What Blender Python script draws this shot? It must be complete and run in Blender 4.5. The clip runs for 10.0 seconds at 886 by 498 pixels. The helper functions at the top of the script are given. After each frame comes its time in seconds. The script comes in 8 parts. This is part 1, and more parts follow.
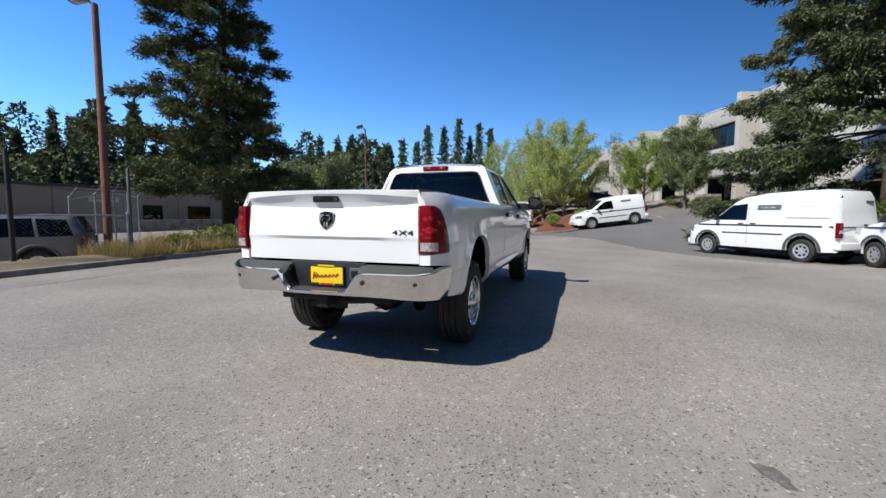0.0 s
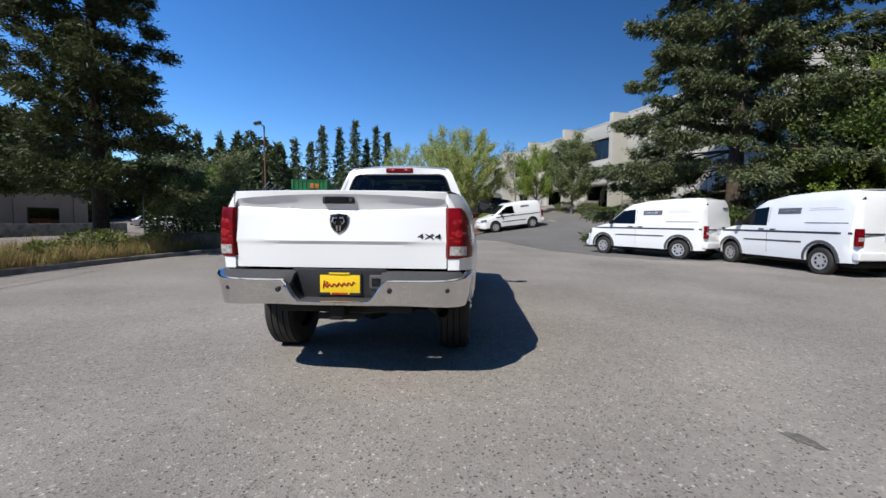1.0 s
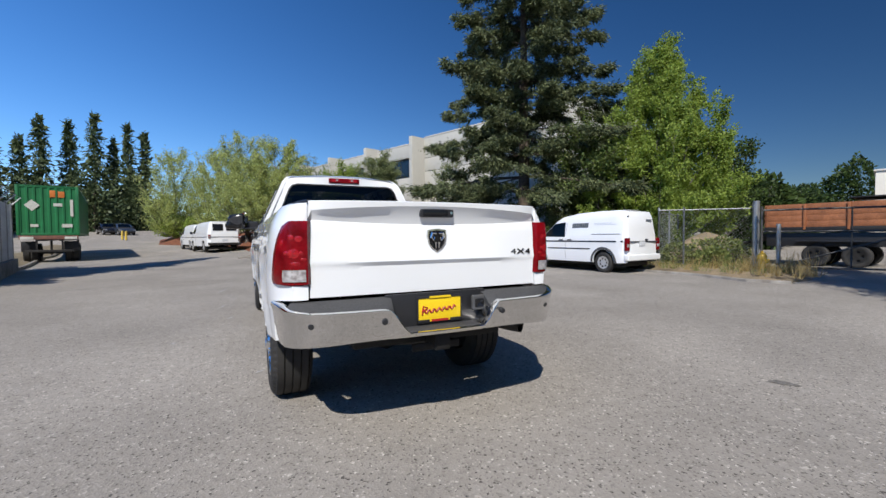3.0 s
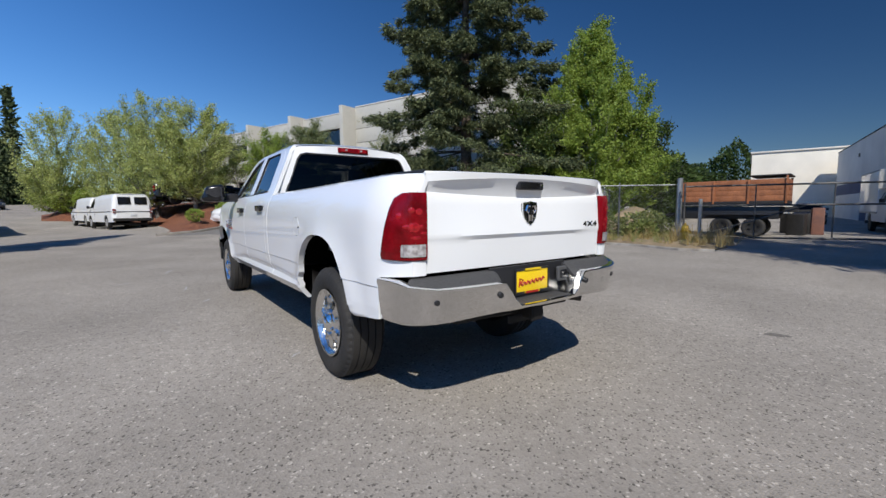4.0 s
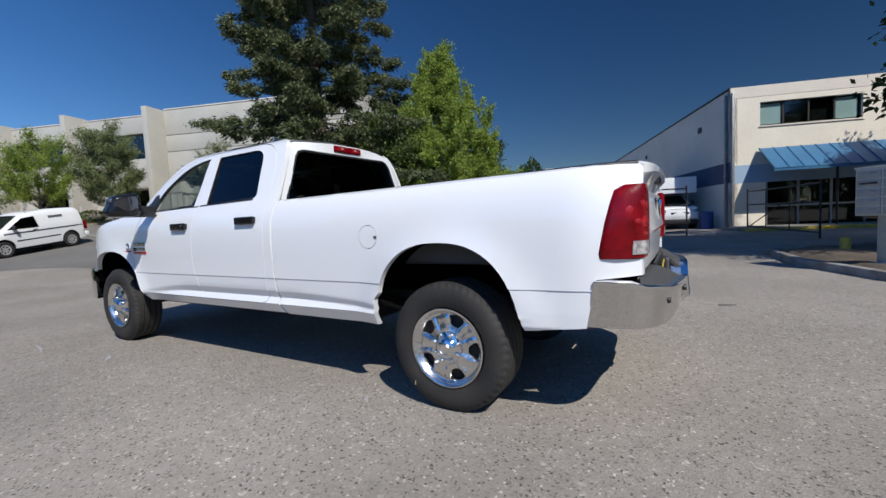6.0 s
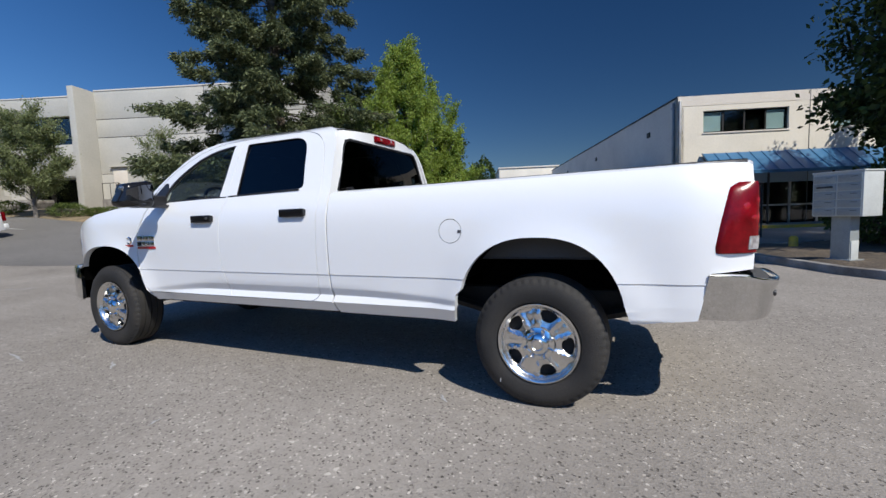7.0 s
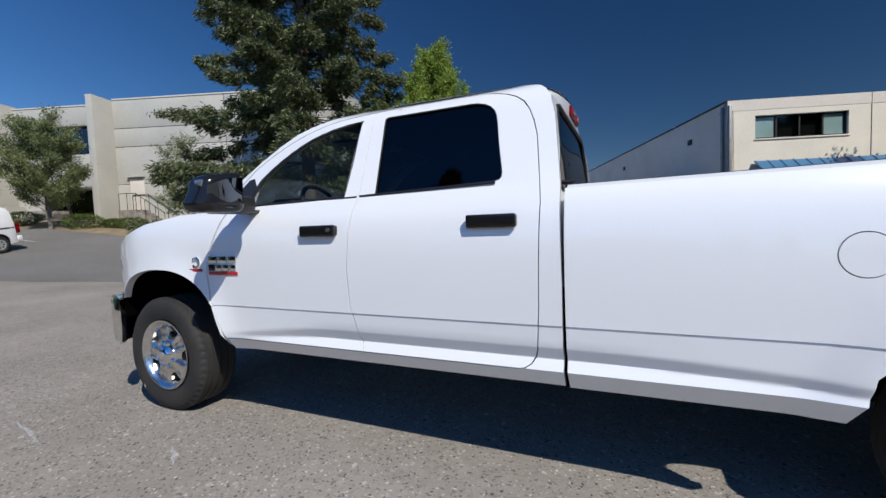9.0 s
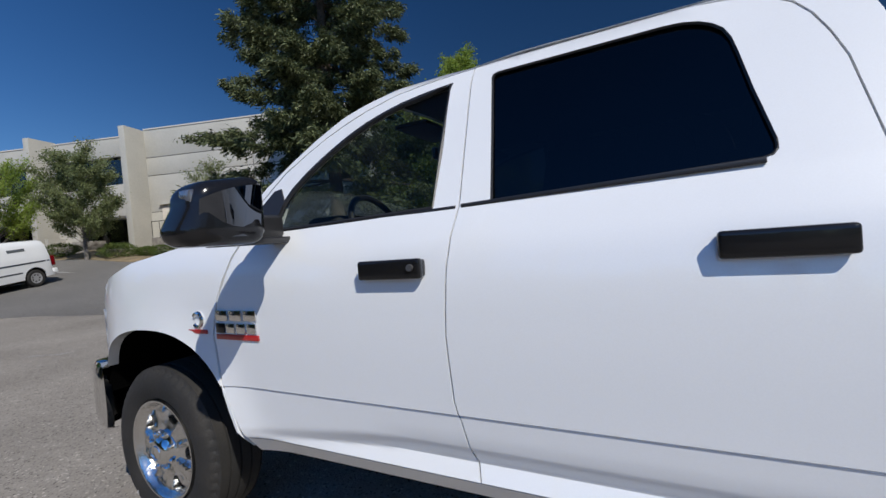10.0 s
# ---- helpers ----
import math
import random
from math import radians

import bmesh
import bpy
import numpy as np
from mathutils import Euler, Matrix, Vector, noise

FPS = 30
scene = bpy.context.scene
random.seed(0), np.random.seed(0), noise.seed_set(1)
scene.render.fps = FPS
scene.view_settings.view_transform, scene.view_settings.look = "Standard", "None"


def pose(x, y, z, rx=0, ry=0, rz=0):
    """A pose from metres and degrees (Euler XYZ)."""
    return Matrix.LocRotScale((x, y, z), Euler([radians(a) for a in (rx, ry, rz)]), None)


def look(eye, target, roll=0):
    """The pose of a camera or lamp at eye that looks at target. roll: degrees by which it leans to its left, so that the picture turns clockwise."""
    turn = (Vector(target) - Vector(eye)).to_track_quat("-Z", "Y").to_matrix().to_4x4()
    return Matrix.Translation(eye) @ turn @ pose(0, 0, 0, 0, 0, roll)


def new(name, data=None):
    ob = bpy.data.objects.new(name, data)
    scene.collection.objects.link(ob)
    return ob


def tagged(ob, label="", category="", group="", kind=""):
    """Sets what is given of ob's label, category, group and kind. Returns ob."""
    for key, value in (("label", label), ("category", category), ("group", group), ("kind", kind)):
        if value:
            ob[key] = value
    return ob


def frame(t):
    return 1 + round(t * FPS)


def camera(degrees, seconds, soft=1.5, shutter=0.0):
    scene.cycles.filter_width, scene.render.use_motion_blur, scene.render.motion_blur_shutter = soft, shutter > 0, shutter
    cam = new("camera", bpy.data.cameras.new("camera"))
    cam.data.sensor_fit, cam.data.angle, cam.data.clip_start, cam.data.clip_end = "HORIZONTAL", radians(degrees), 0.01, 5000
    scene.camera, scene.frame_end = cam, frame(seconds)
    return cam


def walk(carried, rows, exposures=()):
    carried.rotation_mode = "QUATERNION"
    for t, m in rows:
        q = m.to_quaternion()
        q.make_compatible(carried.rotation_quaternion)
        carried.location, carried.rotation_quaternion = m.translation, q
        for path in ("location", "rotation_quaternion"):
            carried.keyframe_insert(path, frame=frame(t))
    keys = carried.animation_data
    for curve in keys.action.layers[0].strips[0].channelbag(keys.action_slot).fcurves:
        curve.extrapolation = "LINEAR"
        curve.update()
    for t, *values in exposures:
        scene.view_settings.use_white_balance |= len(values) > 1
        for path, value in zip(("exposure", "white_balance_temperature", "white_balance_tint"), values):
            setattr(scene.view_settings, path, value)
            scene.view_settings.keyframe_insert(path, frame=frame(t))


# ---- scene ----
cam = camera(93.2, 10.0)
PATH = [
    (0, (1.934, -4.056, 1.264), (1.322, -2.159, 1.104), 0.3),
    (0.5, (1.458, -4.106, 1.259), (1.102, -2.143, 1.113), 0.0),
    (1, (0.944, -4.141, 1.25), (0.824, -2.149, 1.112), 0.4),
    (1.5, (0.413, -4.069, 1.248), (0.559, -2.078, 1.128), 0.6),
    (2, (-0.132, -3.988, 1.243), (0.233, -2.024, 1.15), -0.2),
    (2.5, (-0.644, -3.813, 1.242), (-0.023, -1.914, 1.139), -1.1),
    (3, (-1.123, -3.584, 1.246), (-0.265, -1.778, 1.182), -0.5),
    (3.2, (-1.326, -3.489, 1.251), (-0.394, -1.726, 1.095), -0.1),
    (4.3, (-2.257, -2.776, 1.238), (-0.997, -1.23, 1.081), -0.4),
    (4.5, (-2.365, -2.613, 1.219), (-1.041, -1.119, 1.091), -0.1),
    (5, (-2.637, -2.172, 1.223), (-1.184, -0.803, 1.11), 0.5),
    (5.5, (-2.917, -1.746, 1.225), (-1.299, -0.577, 1.087), -0.7),
    (5.7, (-3.005, -1.56, 1.212), (-1.338, -0.465, 1.065), -1.9),
    (6.8, (-3.456, -0.653, 1.226), (-1.649, 0.19, 1.08), -2.1),
    (7, (-3.484, -0.48, 1.231), (-1.654, 0.309, 1.061), -2.1),
    (7.5, (-3.519, -0.054, 1.223), (-1.635, 0.598, 1.06), -3.1),
    (8, (-3.379, 0.362, 1.225), (-1.494, 1.006, 1.042), -2.2),
    (8.5, (-3.129, 0.818, 1.241), (-1.3, 1.609, 1.072), -1.8),
    (9, (-2.824, 1.255, 1.264), (-1.002, 2.072, 1.15), -2.1),
    (9.5, (-2.448, 1.706, 1.299), (-0.721, 2.709, 1.203), -1.2),
    (10, (-2.096, 2.059, 1.338), (-0.322, 2.982, 1.291), -4.7),
]
EXPOSURE = [(0, 0.2), (0.5, 0.1), (1.0, 0.05), (2.5, 0.10), (3.2, 0.12), (4.5, -0.08), (5.6, -0.06), (7.0, 0.0), (8.5, -0.02), (9.0, -0.08), (9.5, -0.22), (10, -0.32)]
walk(cam, [(t, look(eye, target, roll)) for t, eye, target, roll in PATH], EXPOSURE)

# ---- light ----
SUN_FROM = Vector((-0.55, -0.80, 1.0)).normalized()
world = bpy.data.worlds.new("sky")
scene.world = world
world.use_nodes = True
wn = world.node_tree
sky = wn.nodes.new("ShaderNodeTexSky")
sky.sky_type = "NISHITA"
sky.sun_disc = False
sky.sun_elevation = math.asin(SUN_FROM.z)
sky.sun_rotation = math.atan2(SUN_FROM.x, SUN_FROM.y)
sky.air_density, sky.dust_density, sky.ozone_density, sky.altitude = 1.0, 0.0, 6.0, 300
deep = wn.nodes.new("ShaderNodeHueSaturation")
deep.inputs["Saturation"].default_value = 1.22
deep.inputs["Hue"].default_value = 0.507
wn.links.new(sky.outputs[0], deep.inputs["Color"])
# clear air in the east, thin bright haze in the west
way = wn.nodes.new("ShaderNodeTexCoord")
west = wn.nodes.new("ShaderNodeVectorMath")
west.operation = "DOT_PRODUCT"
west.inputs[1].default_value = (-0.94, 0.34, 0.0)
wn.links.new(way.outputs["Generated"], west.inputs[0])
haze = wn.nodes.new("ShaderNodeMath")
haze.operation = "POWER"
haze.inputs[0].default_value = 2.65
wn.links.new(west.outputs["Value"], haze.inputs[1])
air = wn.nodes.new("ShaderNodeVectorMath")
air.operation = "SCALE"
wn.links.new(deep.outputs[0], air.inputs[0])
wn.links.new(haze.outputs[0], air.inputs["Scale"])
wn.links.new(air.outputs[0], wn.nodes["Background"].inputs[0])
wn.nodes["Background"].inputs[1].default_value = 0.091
sun = new("sun", bpy.data.lights.new("sun", "SUN"))
sun.data.energy, sun.data.angle, sun.data.color = 5.0, radians(0.5), (1.0, 0.965, 0.895)
sun.matrix_world = look(SUN_FROM * 60, (0, 0, 0))
scene.view_settings.exposure = 0.0


# ---- materials ----
def material(name, color, rough=0.6, metal=0.0, coat=0.0, mottle=0.0, scale=4.0, fine=0.0, fine_scale=60.0, bump=0.0, bump_scale=80.0, second=None, spec=0.5):
    """A principled surface with two scales of colour variation and a fine relief."""
    m = bpy.data.materials.new(name)
    m.use_nodes = True
    t = m.node_tree
    p = t.nodes["Principled BSDF"]
    p.inputs["Base Color"].default_value = (*color, 1)
    p.inputs["Roughness"].default_value = rough
    p.inputs["Metallic"].default_value = metal
    p.inputs["Coat Weight"].default_value = coat
    p.inputs["Coat Roughness"].default_value = 0.03
    p.inputs["Specular IOR Level"].default_value = spec
    co = t.nodes.new("ShaderNodeTexCoord")
    out = None
    if mottle or second:
        n = t.nodes.new("ShaderNodeTexNoise")
        n.inputs["Scale"].default_value, n.inputs["Detail"].default_value = scale, 5
        t.links.new(co.outputs["Object"], n.inputs["Vector"])
        r = t.nodes.new("ShaderNodeMapRange")
        r.inputs[1].default_value, r.inputs[2].default_value = 0.35, 0.68
        t.links.new(n.outputs["Fac"], r.inputs[0])
        mix = t.nodes.new("ShaderNodeMix")
        mix.data_type = "RGBA"
        mix.inputs["A"].default_value = (*color, 1)
        dark = second if second else tuple(c * (1 - mottle) for c in color)
        mix.inputs["B"].default_value = (*dark, 1)
        t.links.new(r.outputs[0], mix.inputs["Factor"])
        out = mix.outputs["Result"]
    if fine:
        n2 = t.nodes.new("ShaderNodeTexNoise")
        n2.inputs["Scale"].default_value, n2.inputs["Detail"].default_value = fine_scale, 3
        t.links.new(co.outputs["Object"], n2.inputs["Vector"])
        r2 = t.nodes.new("ShaderNodeMapRange")
        r2.inputs[1].default_value, r2.inputs[2].default_value = 0.3, 0.7
        r2.inputs[3].default_value, r2.inputs[4].default_value = 1 - fine, 1 + fine
        t.links.new(n2.outputs["Fac"], r2.inputs[0])
        mul = t.nodes.new("ShaderNodeMix")
        mul.data_type, mul.blend_type = "RGBA", "MULTIPLY"
        mul.inputs["Factor"].default_value = 1.0
        if out:
            t.links.new(out, mul.inputs["A"])
        else:
            mul.inputs["A"].default_value = (*color, 1)
        t.links.new(r2.outputs[0], mul.inputs["B"])
        out = mul.outputs["Result"]
    if out:
        t.links.new(out, p.inputs["Base Color"])
    if bump:
        n3 = t.nodes.new("ShaderNodeTexNoise")
        n3.inputs["Scale"].default_value, n3.inputs["Detail"].default_value = bump_scale, 4
        t.links.new(co.outputs["Object"], n3.inputs["Vector"])
        b = t.nodes.new("ShaderNodeBump")
        b.inputs["Strength"].default_value, b.inputs["Distance"].default_value = min(1, bump), 0.01
        t.links.new(n3.outputs["Fac"], b.inputs["Height"])
        t.links.new(b.outputs["Normal"], p.inputs["Normal"])
    return m


def asphalt(name, base, light, dark, worn):
    """Worn asphalt: stones of 6 to 14 mm in a tar bed, broad stains and bleached lanes."""
    m = material(name, base, 0.9)
    t = m.node_tree
    p = t.nodes["Principled BSDF"]
    p.inputs["Specular IOR Level"].default_value = 0.25
    co = t.nodes.new("ShaderNodeTexCoord")
    v = t.nodes.new("ShaderNodeTexVoronoi")
    v.inputs["Scale"].default_value = 84
    t.links.new(co.outputs["Object"], v.inputs["Vector"])
    ramp = t.nodes.new("ShaderNodeValToRGB")
    t.links.new(v.outputs["Color"], ramp.inputs[0])
    e = ramp.color_ramp.elements
    e[0].position, e[0].color = 0.09, (*dark, 1)
    e[1].position, e[1].color = 0.95, (*light, 1)
    for pos, c in ((0.20, tuple(0.84 * a for a in base)), (0.3, base), (0.84, tuple(1.12 * a for a in base))):
        k = e.new(pos)
        k.color = (*c, 1)
    v2 = t.nodes.new("ShaderNodeTexVoronoi")
    v2.inputs["Scale"].default_value = 42
    t.links.new(co.outputs["Object"], v2.inputs["Vector"])
    r0 = t.nodes.new("ShaderNodeMapRange")
    r0.inputs[1].default_value, r0.inputs[2].default_value, r0.inputs[3].default_value, r0.inputs[4].default_value = 0.88, 0.98, 0.0, 0.75
    t.links.new(v2.outputs["Color"], r0.inputs[0])
    mixl = t.nodes.new("ShaderNodeMix")
    mixl.data_type = "RGBA"
    mixl.inputs["B"].default_value = (*light, 1)
    t.links.new(ramp.outputs[0], mixl.inputs["A"])
    t.links.new(r0.outputs[0], mixl.inputs["Factor"])
    n = t.nodes.new("ShaderNodeTexNoise")
    n.inputs["Scale"].default_value, n.inputs["Detail"].default_value = 0.45, 6
    t.links.new(co.outputs["Object"], n.inputs["Vector"])
    r = t.nodes.new("ShaderNodeMapRange")
    r.inputs[1].default_value, r.inputs[2].default_value, r.inputs[3].default_value, r.inputs[4].default_value = 0.3, 0.7, 1 - worn, 1 + worn
    t.links.new(n.outputs["Fac"], r.inputs[0])
    n2 = t.nodes.new("ShaderNodeTexNoise")
    n2.inputs["Scale"].default_value, n2.inputs["Detail"].default_value = 9, 5
    t.links.new(co.outputs["Object"], n2.inputs["Vector"])
    r2 = t.nodes.new("ShaderNodeMapRange")
    r2.inputs[1].default_value, r2.inputs[2].default_value, r2.inputs[3].default_value, r2.inputs[4].default_value = 0.3, 0.7, 0.93, 1.07
    t.links.new(n2.outputs["Fac"], r2.inputs[0])
    mul = t.nodes.new("ShaderNodeMath")
    mul.operation = "MULTIPLY"
    t.links.new(r.outputs[0], mul.inputs[0])
    t.links.new(r2.outputs[0], mul.inputs[1])
    mix = t.nodes.new("ShaderNodeMix")
    mix.data_type, mix.blend_type = "RGBA", "MULTIPLY"
    mix.inputs["Factor"].default_value = 1
    t.links.new(mixl.outputs["Result"], mix.inputs["A"])
    t.links.new(mul.outputs[0], mix.inputs["B"])
    t.links.new(mix.outputs["Result"], p.inputs["Base Color"])
    b = t.nodes.new("ShaderNodeBump")
    b.inputs["Strength"].default_value, b.inputs["Distance"].default_value = 0.55, 0.005
    t.links.new(v.outputs["Distance"], b.inputs["Height"])
    t.links.new(b.outputs["Normal"], p.inputs["Normal"])
    return m


def foliage(name, a, b, back=0.35):
    """Leaves that let some light through, varied leaf by leaf."""
    m = bpy.data.materials.new(name)
    m.use_nodes = True
    t = m.node_tree
    p = t.nodes["Principled BSDF"]
    p.inputs["Roughness"].default_value = 0.55
    p.inputs["Specular IOR Level"].default_value = 0.3
    g = t.nodes.new("ShaderNodeNewGeometry")
    mix = t.nodes.new("ShaderNodeMix")
    mix.data_type = "RGBA"
    mix.inputs["A"].default_value, mix.inputs["B"].default_value = (*a, 1), (*b, 1)
    t.links.new(g.outputs["Random Per Island"], mix.inputs["Factor"])
    t.links.new(mix.outputs["Result"], p.inputs["Base Color"])
    tr = t.nodes.new("ShaderNodeBsdfTranslucent")
    t.links.new(mix.outputs["Result"], tr.inputs["Color"])
    ms = t.nodes.new("ShaderNodeMixShader")
    ms.inputs[0].default_value = back
    t.links.new(p.outputs[0], ms.inputs[1])
    t.links.new(tr.outputs[0], ms.inputs[2])
    t.links.new(ms.outputs[0], t.nodes["Material Output"].inputs["Surface"])
    return m


def glass(name, tint, gloss=1.0):
    """A thin pane: tinted see-through with a Fresnel mirror on it."""
    m = bpy.data.materials.new(name)
    m.use_nodes = True
    t = m.node_tree
    t.nodes.remove(t.nodes["Principled BSDF"])
    tr = t.nodes.new("ShaderNodeBsdfTransparent")
    tr.inputs[0].default_value = (*tint, 1)
    gl = t.nodes.new("ShaderNodeBsdfGlossy")
    gl.inputs["Roughness"].default_value = 0.01
    gl.inputs["Color"].default_value = (gloss, gloss, gloss, 1)
    lw = t.nodes.new("ShaderNodeLayerWeight")
    lw.inputs[0].default_value = 0.5
    pw = t.nodes.new("ShaderNodeMath")
    pw.operation = "POWER"
    pw.inputs[1].default_value = 5.0
    t.links.new(lw.outputs["Facing"], pw.inputs[0])
    fr = t.nodes.new("ShaderNodeMath")
    fr.operation = "MULTIPLY_ADD"
    fr.inputs[1].default_value, fr.inputs[2].default_value = 0.95, 0.045
    t.links.new(pw.outputs[0], fr.inputs[0])
    ms = t.nodes.new("ShaderNodeMixShader")
    t.links.new(fr.outputs[0], ms.inputs[0])
    t.links.new(tr.outputs[0], ms.inputs[1])
    t.links.new(gl.outputs[0], ms.inputs[2])
    t.links.new(ms.outputs[0], t.nodes["Material Output"].inputs["Surface"])
    return m


WHITE = material("white_paint", (0.80, 0.81, 0.82), 0.28, coat=0.9, fine=0.012, fine_scale=220, bump=0.012, bump_scale=260)
VAN_WHITE = material("van_white_paint", (0.78, 0.79, 0.80), 0.35, coat=0.6, mottle=0.05, scale=1.5, fine=0.02, fine_scale=40)
CHROME = material("chrome", (0.76, 0.755, 0.74), 0.05, 1.0, mottle=0.06, scale=6)
CHROME_WHEEL = material("wheel_chrome", (0.74, 0.73, 0.71), 0.24, 1.0, mottle=0.1, scale=14)
MIRROR = material("mirror_glass", (0.13, 0.14, 0.16), 0.01, 1.0)
RUBBER = material("tyre_rubber", (0.017, 0.0165, 0.016), 0.78, mottle=0.3, scale=5, second=(0.030, 0.027, 0.024), fine=0.15, fine_scale=90, bump=0.25, bump_scale=140)
BLACK = material("black_plastic", (0.018, 0.018, 0.02), 0.42, fine=0.15, fine_scale=200, bump=0.1, bump_scale=300)
# near-black without gloss: deep shade of wells and underbody put into the colour
WELL_SHADE = material("wheel_well_shade_black", (0.003, 0.003, 0.003), 0.95, spec=0.0, fine=0.2, fine_scale=80)
GATE_STEEL = material("weathered_gate_steel", (0.11, 0.105, 0.10), 0.6, 0.5, mottle=0.35, scale=6, fine=0.2)
GLOSS_BLACK = material("gloss_black", (0.010, 0.010, 0.011), 0.16, coat=0.15, fine=0.1, spec=0.35)
GREY_TRIM = material("grey_trim", (0.06, 0.06, 0.062), 0.6, fine=0.2, fine_scale=180, bump=0.2)
STEP_PAD = material("step_pad", (0.045, 0.045, 0.047), 0.7, fine=0.25, fine_scale=120, bump=0.4, bump_scale=110)
CHASSIS = material("chassis_steel", (0.02, 0.019, 0.018), 0.7, 0.3, mottle=0.4, scale=6, fine=0.2)
INTERIOR = material("cabin_cloth_and_room_dark", (0.022, 0.021, 0.020), 0.85, mottle=0.25, scale=7, fine=0.2, fine_scale=200)
TAIL_RED = material("red_lens", (0.20, 0.002, 0.006), 0.25, coat=0.1, spec=0.25, second=(0.10, 0.0004, 0.002), scale=9, fine=0.15, fine_scale=40, bump=0.1, bump_scale=60)
TAIL_HOT = material("bright_red_reflector", (0.30, 0.005, 0.009), 0.25, 0.0, coat=0.4, fine=0.3, fine_scale=60)
LENS_CLEAR = material("clear_lens", (0.62, 0.60, 0.60), 0.08, 0.3, coat=1.0, second=(0.25, 0.22, 0.22), scale=40)
LAMP_GLASS = material("headlamp_glass", (0.5, 0.52, 0.55), 0.06, 0.6, coat=1.0, second=(0.2, 0.2, 0.22), scale=14)
YELLOW = material("plate_yellow", (0.80, 0.55, 0.01), 0.45, fine=0.03)
RED_INK = material("red_ink", (0.35, 0.02, 0.015), 0.5, fine=0.1)
BADGE_RED = material("badge_red", (0.42, 0.02, 0.02), 0.3, coat=0.5, fine=0.1)
DARK_GLASS = glass("privacy_glass", (0.020, 0.02, 0.022), 0.85)
REAR_GLASS = glass("tinted_rear_glass", (0.06, 0.062, 0.064), 0.6)
CLEAR_GLASS = glass("door_glass", (0.70, 0.74, 0.71), 0.4)
SCREEN_GLASS = glass("windscreen_glass", (0.6, 0.66, 0.63))
VAN_GLASS = glass("van_glass", (0.14, 0.17, 0.16), 0.5)
WINDOW_GLASS = glass("window_glass", (0.30, 0.34, 0.36))
CLEAR_PANE = glass("clear_window_glass", (0.80, 0.86, 0.85), 0.7)
BLIND = material("pale_blind", (0.60, 0.66, 0.66), 0.8, mottle=0.1, scale=3, fine=0.08)
CARTON = material("carton_board", (0.50, 0.38, 0.25), 0.85, mottle=0.2, scale=3, fine=0.1)
# dark soil, made darker still by tree shade put into its colour
SOIL_WITH_SHADE = material("dark_soil_with_painted_shade", (0.075, 0.060, 0.045), 0.95, second=(0.13, 0.10, 0.07), scale=2, fine=0.4, fine_scale=25, bump=0.6, bump_scale=30)
DARK_ASPHALT = asphalt("newer_asphalt", (0.155, 0.148, 0.140), (0.34, 0.32, 0.30), (0.065, 0.060, 0.055), 0.11)
ASPHALT = asphalt("asphalt", (0.258, 0.234, 0.206), (0.52, 0.475, 0.42), (0.080, 0.071, 0.063), 0.17)
STAIN = material("oil_stain", (0.10, 0.092, 0.083), 0.8, second=(0.19, 0.175, 0.155), scale=9, fine=0.3, fine_scale=60)
CHALK = material("paint_scuff", (0.42, 0.42, 0.42), 0.9, second=(0.25, 0.24, 0.23), scale=30)
KERB = material("kerb_concrete", (0.30, 0.28, 0.25), 0.9, second=(0.16, 0.14, 0.12), scale=3, fine=0.2, fine_scale=70, bump=0.4)
MULCH = material("bark_mulch", (0.20, 0.075, 0.035), 0.95, second=(0.10, 0.035, 0.02), scale=6, fine=0.5, fine_scale=35, bump=1.0, bump_scale=30)
DIRT = material("dry_soil", (0.27, 0.20, 0.12), 0.95, second=(0.16, 0.13, 0.08), scale=2, fine=0.3, fine_scale=30, bump=0.8, bump_scale=25)
LAWN = material("verge_grass", (0.13, 0.105, 0.065), 0.95, second=(0.20, 0.155, 0.09), scale=1.2, fine=0.4, fine_scale=25, bump=0.8, bump_scale=22)
# old concrete with the bushes' shade painted into both tones
DARK_CONCRETE = material("old_concrete_in_painted_shade", (0.16, 0.145, 0.12), 0.92, second=(0.09, 0.085, 0.06), scale=3, fine=0.3, fine_scale=30, bump=0.5, bump_scale=30)
CONCRETE = material("tilt_up_concrete", (0.47, 0.45, 0.40), 0.85, mottle=0.12, scale=0.5, fine=0.05, fine_scale=12, bump=0.15, bump_scale=30)
CREAM = material("cream_stucco", (0.74, 0.68, 0.57), 0.88, mottle=0.1, scale=0.6, fine=0.04, fine_scale=14, bump=0.2, bump_scale=40)
CREAM_LIGHT = material("pale_stucco_band", (0.66, 0.60, 0.52), 0.88, mottle=0.08, scale=0.7, fine=0.04, fine_scale=14, bump=0.2)
SIDE_GREY = material("painted_block_wall", (0.78, 0.73, 0.65), 0.9, mottle=0.15, scale=0.4, fine=0.05, fine_scale=10, bump=0.2)
SIDE_BLUE = material("blue_band_paint", (0.075, 0.095, 0.165), 0.85, mottle=0.15, scale=0.6, fine=0.05)
TAN_WALL = material("tan_wall", (0.36, 0.30, 0.25), 0.9, mottle=0.18, scale=0.5, fine=0.06, fine_scale=10)
ROOF_DARK = material("roof_membrane", (0.06, 0.06, 0.062), 0.8, mottle=0.2, scale=1, fine=0.1)
AWNING_BLUE = material("awning_metal", (0.05, 0.17, 0.32), 0.4, 0.2, mottle=0.12, scale=1.5, fine=0.06)
STEEL = material("galvanised_steel", (0.36, 0.37, 0.38), 0.45, 0.7, mottle=0.25, scale=5, fine=0.12)
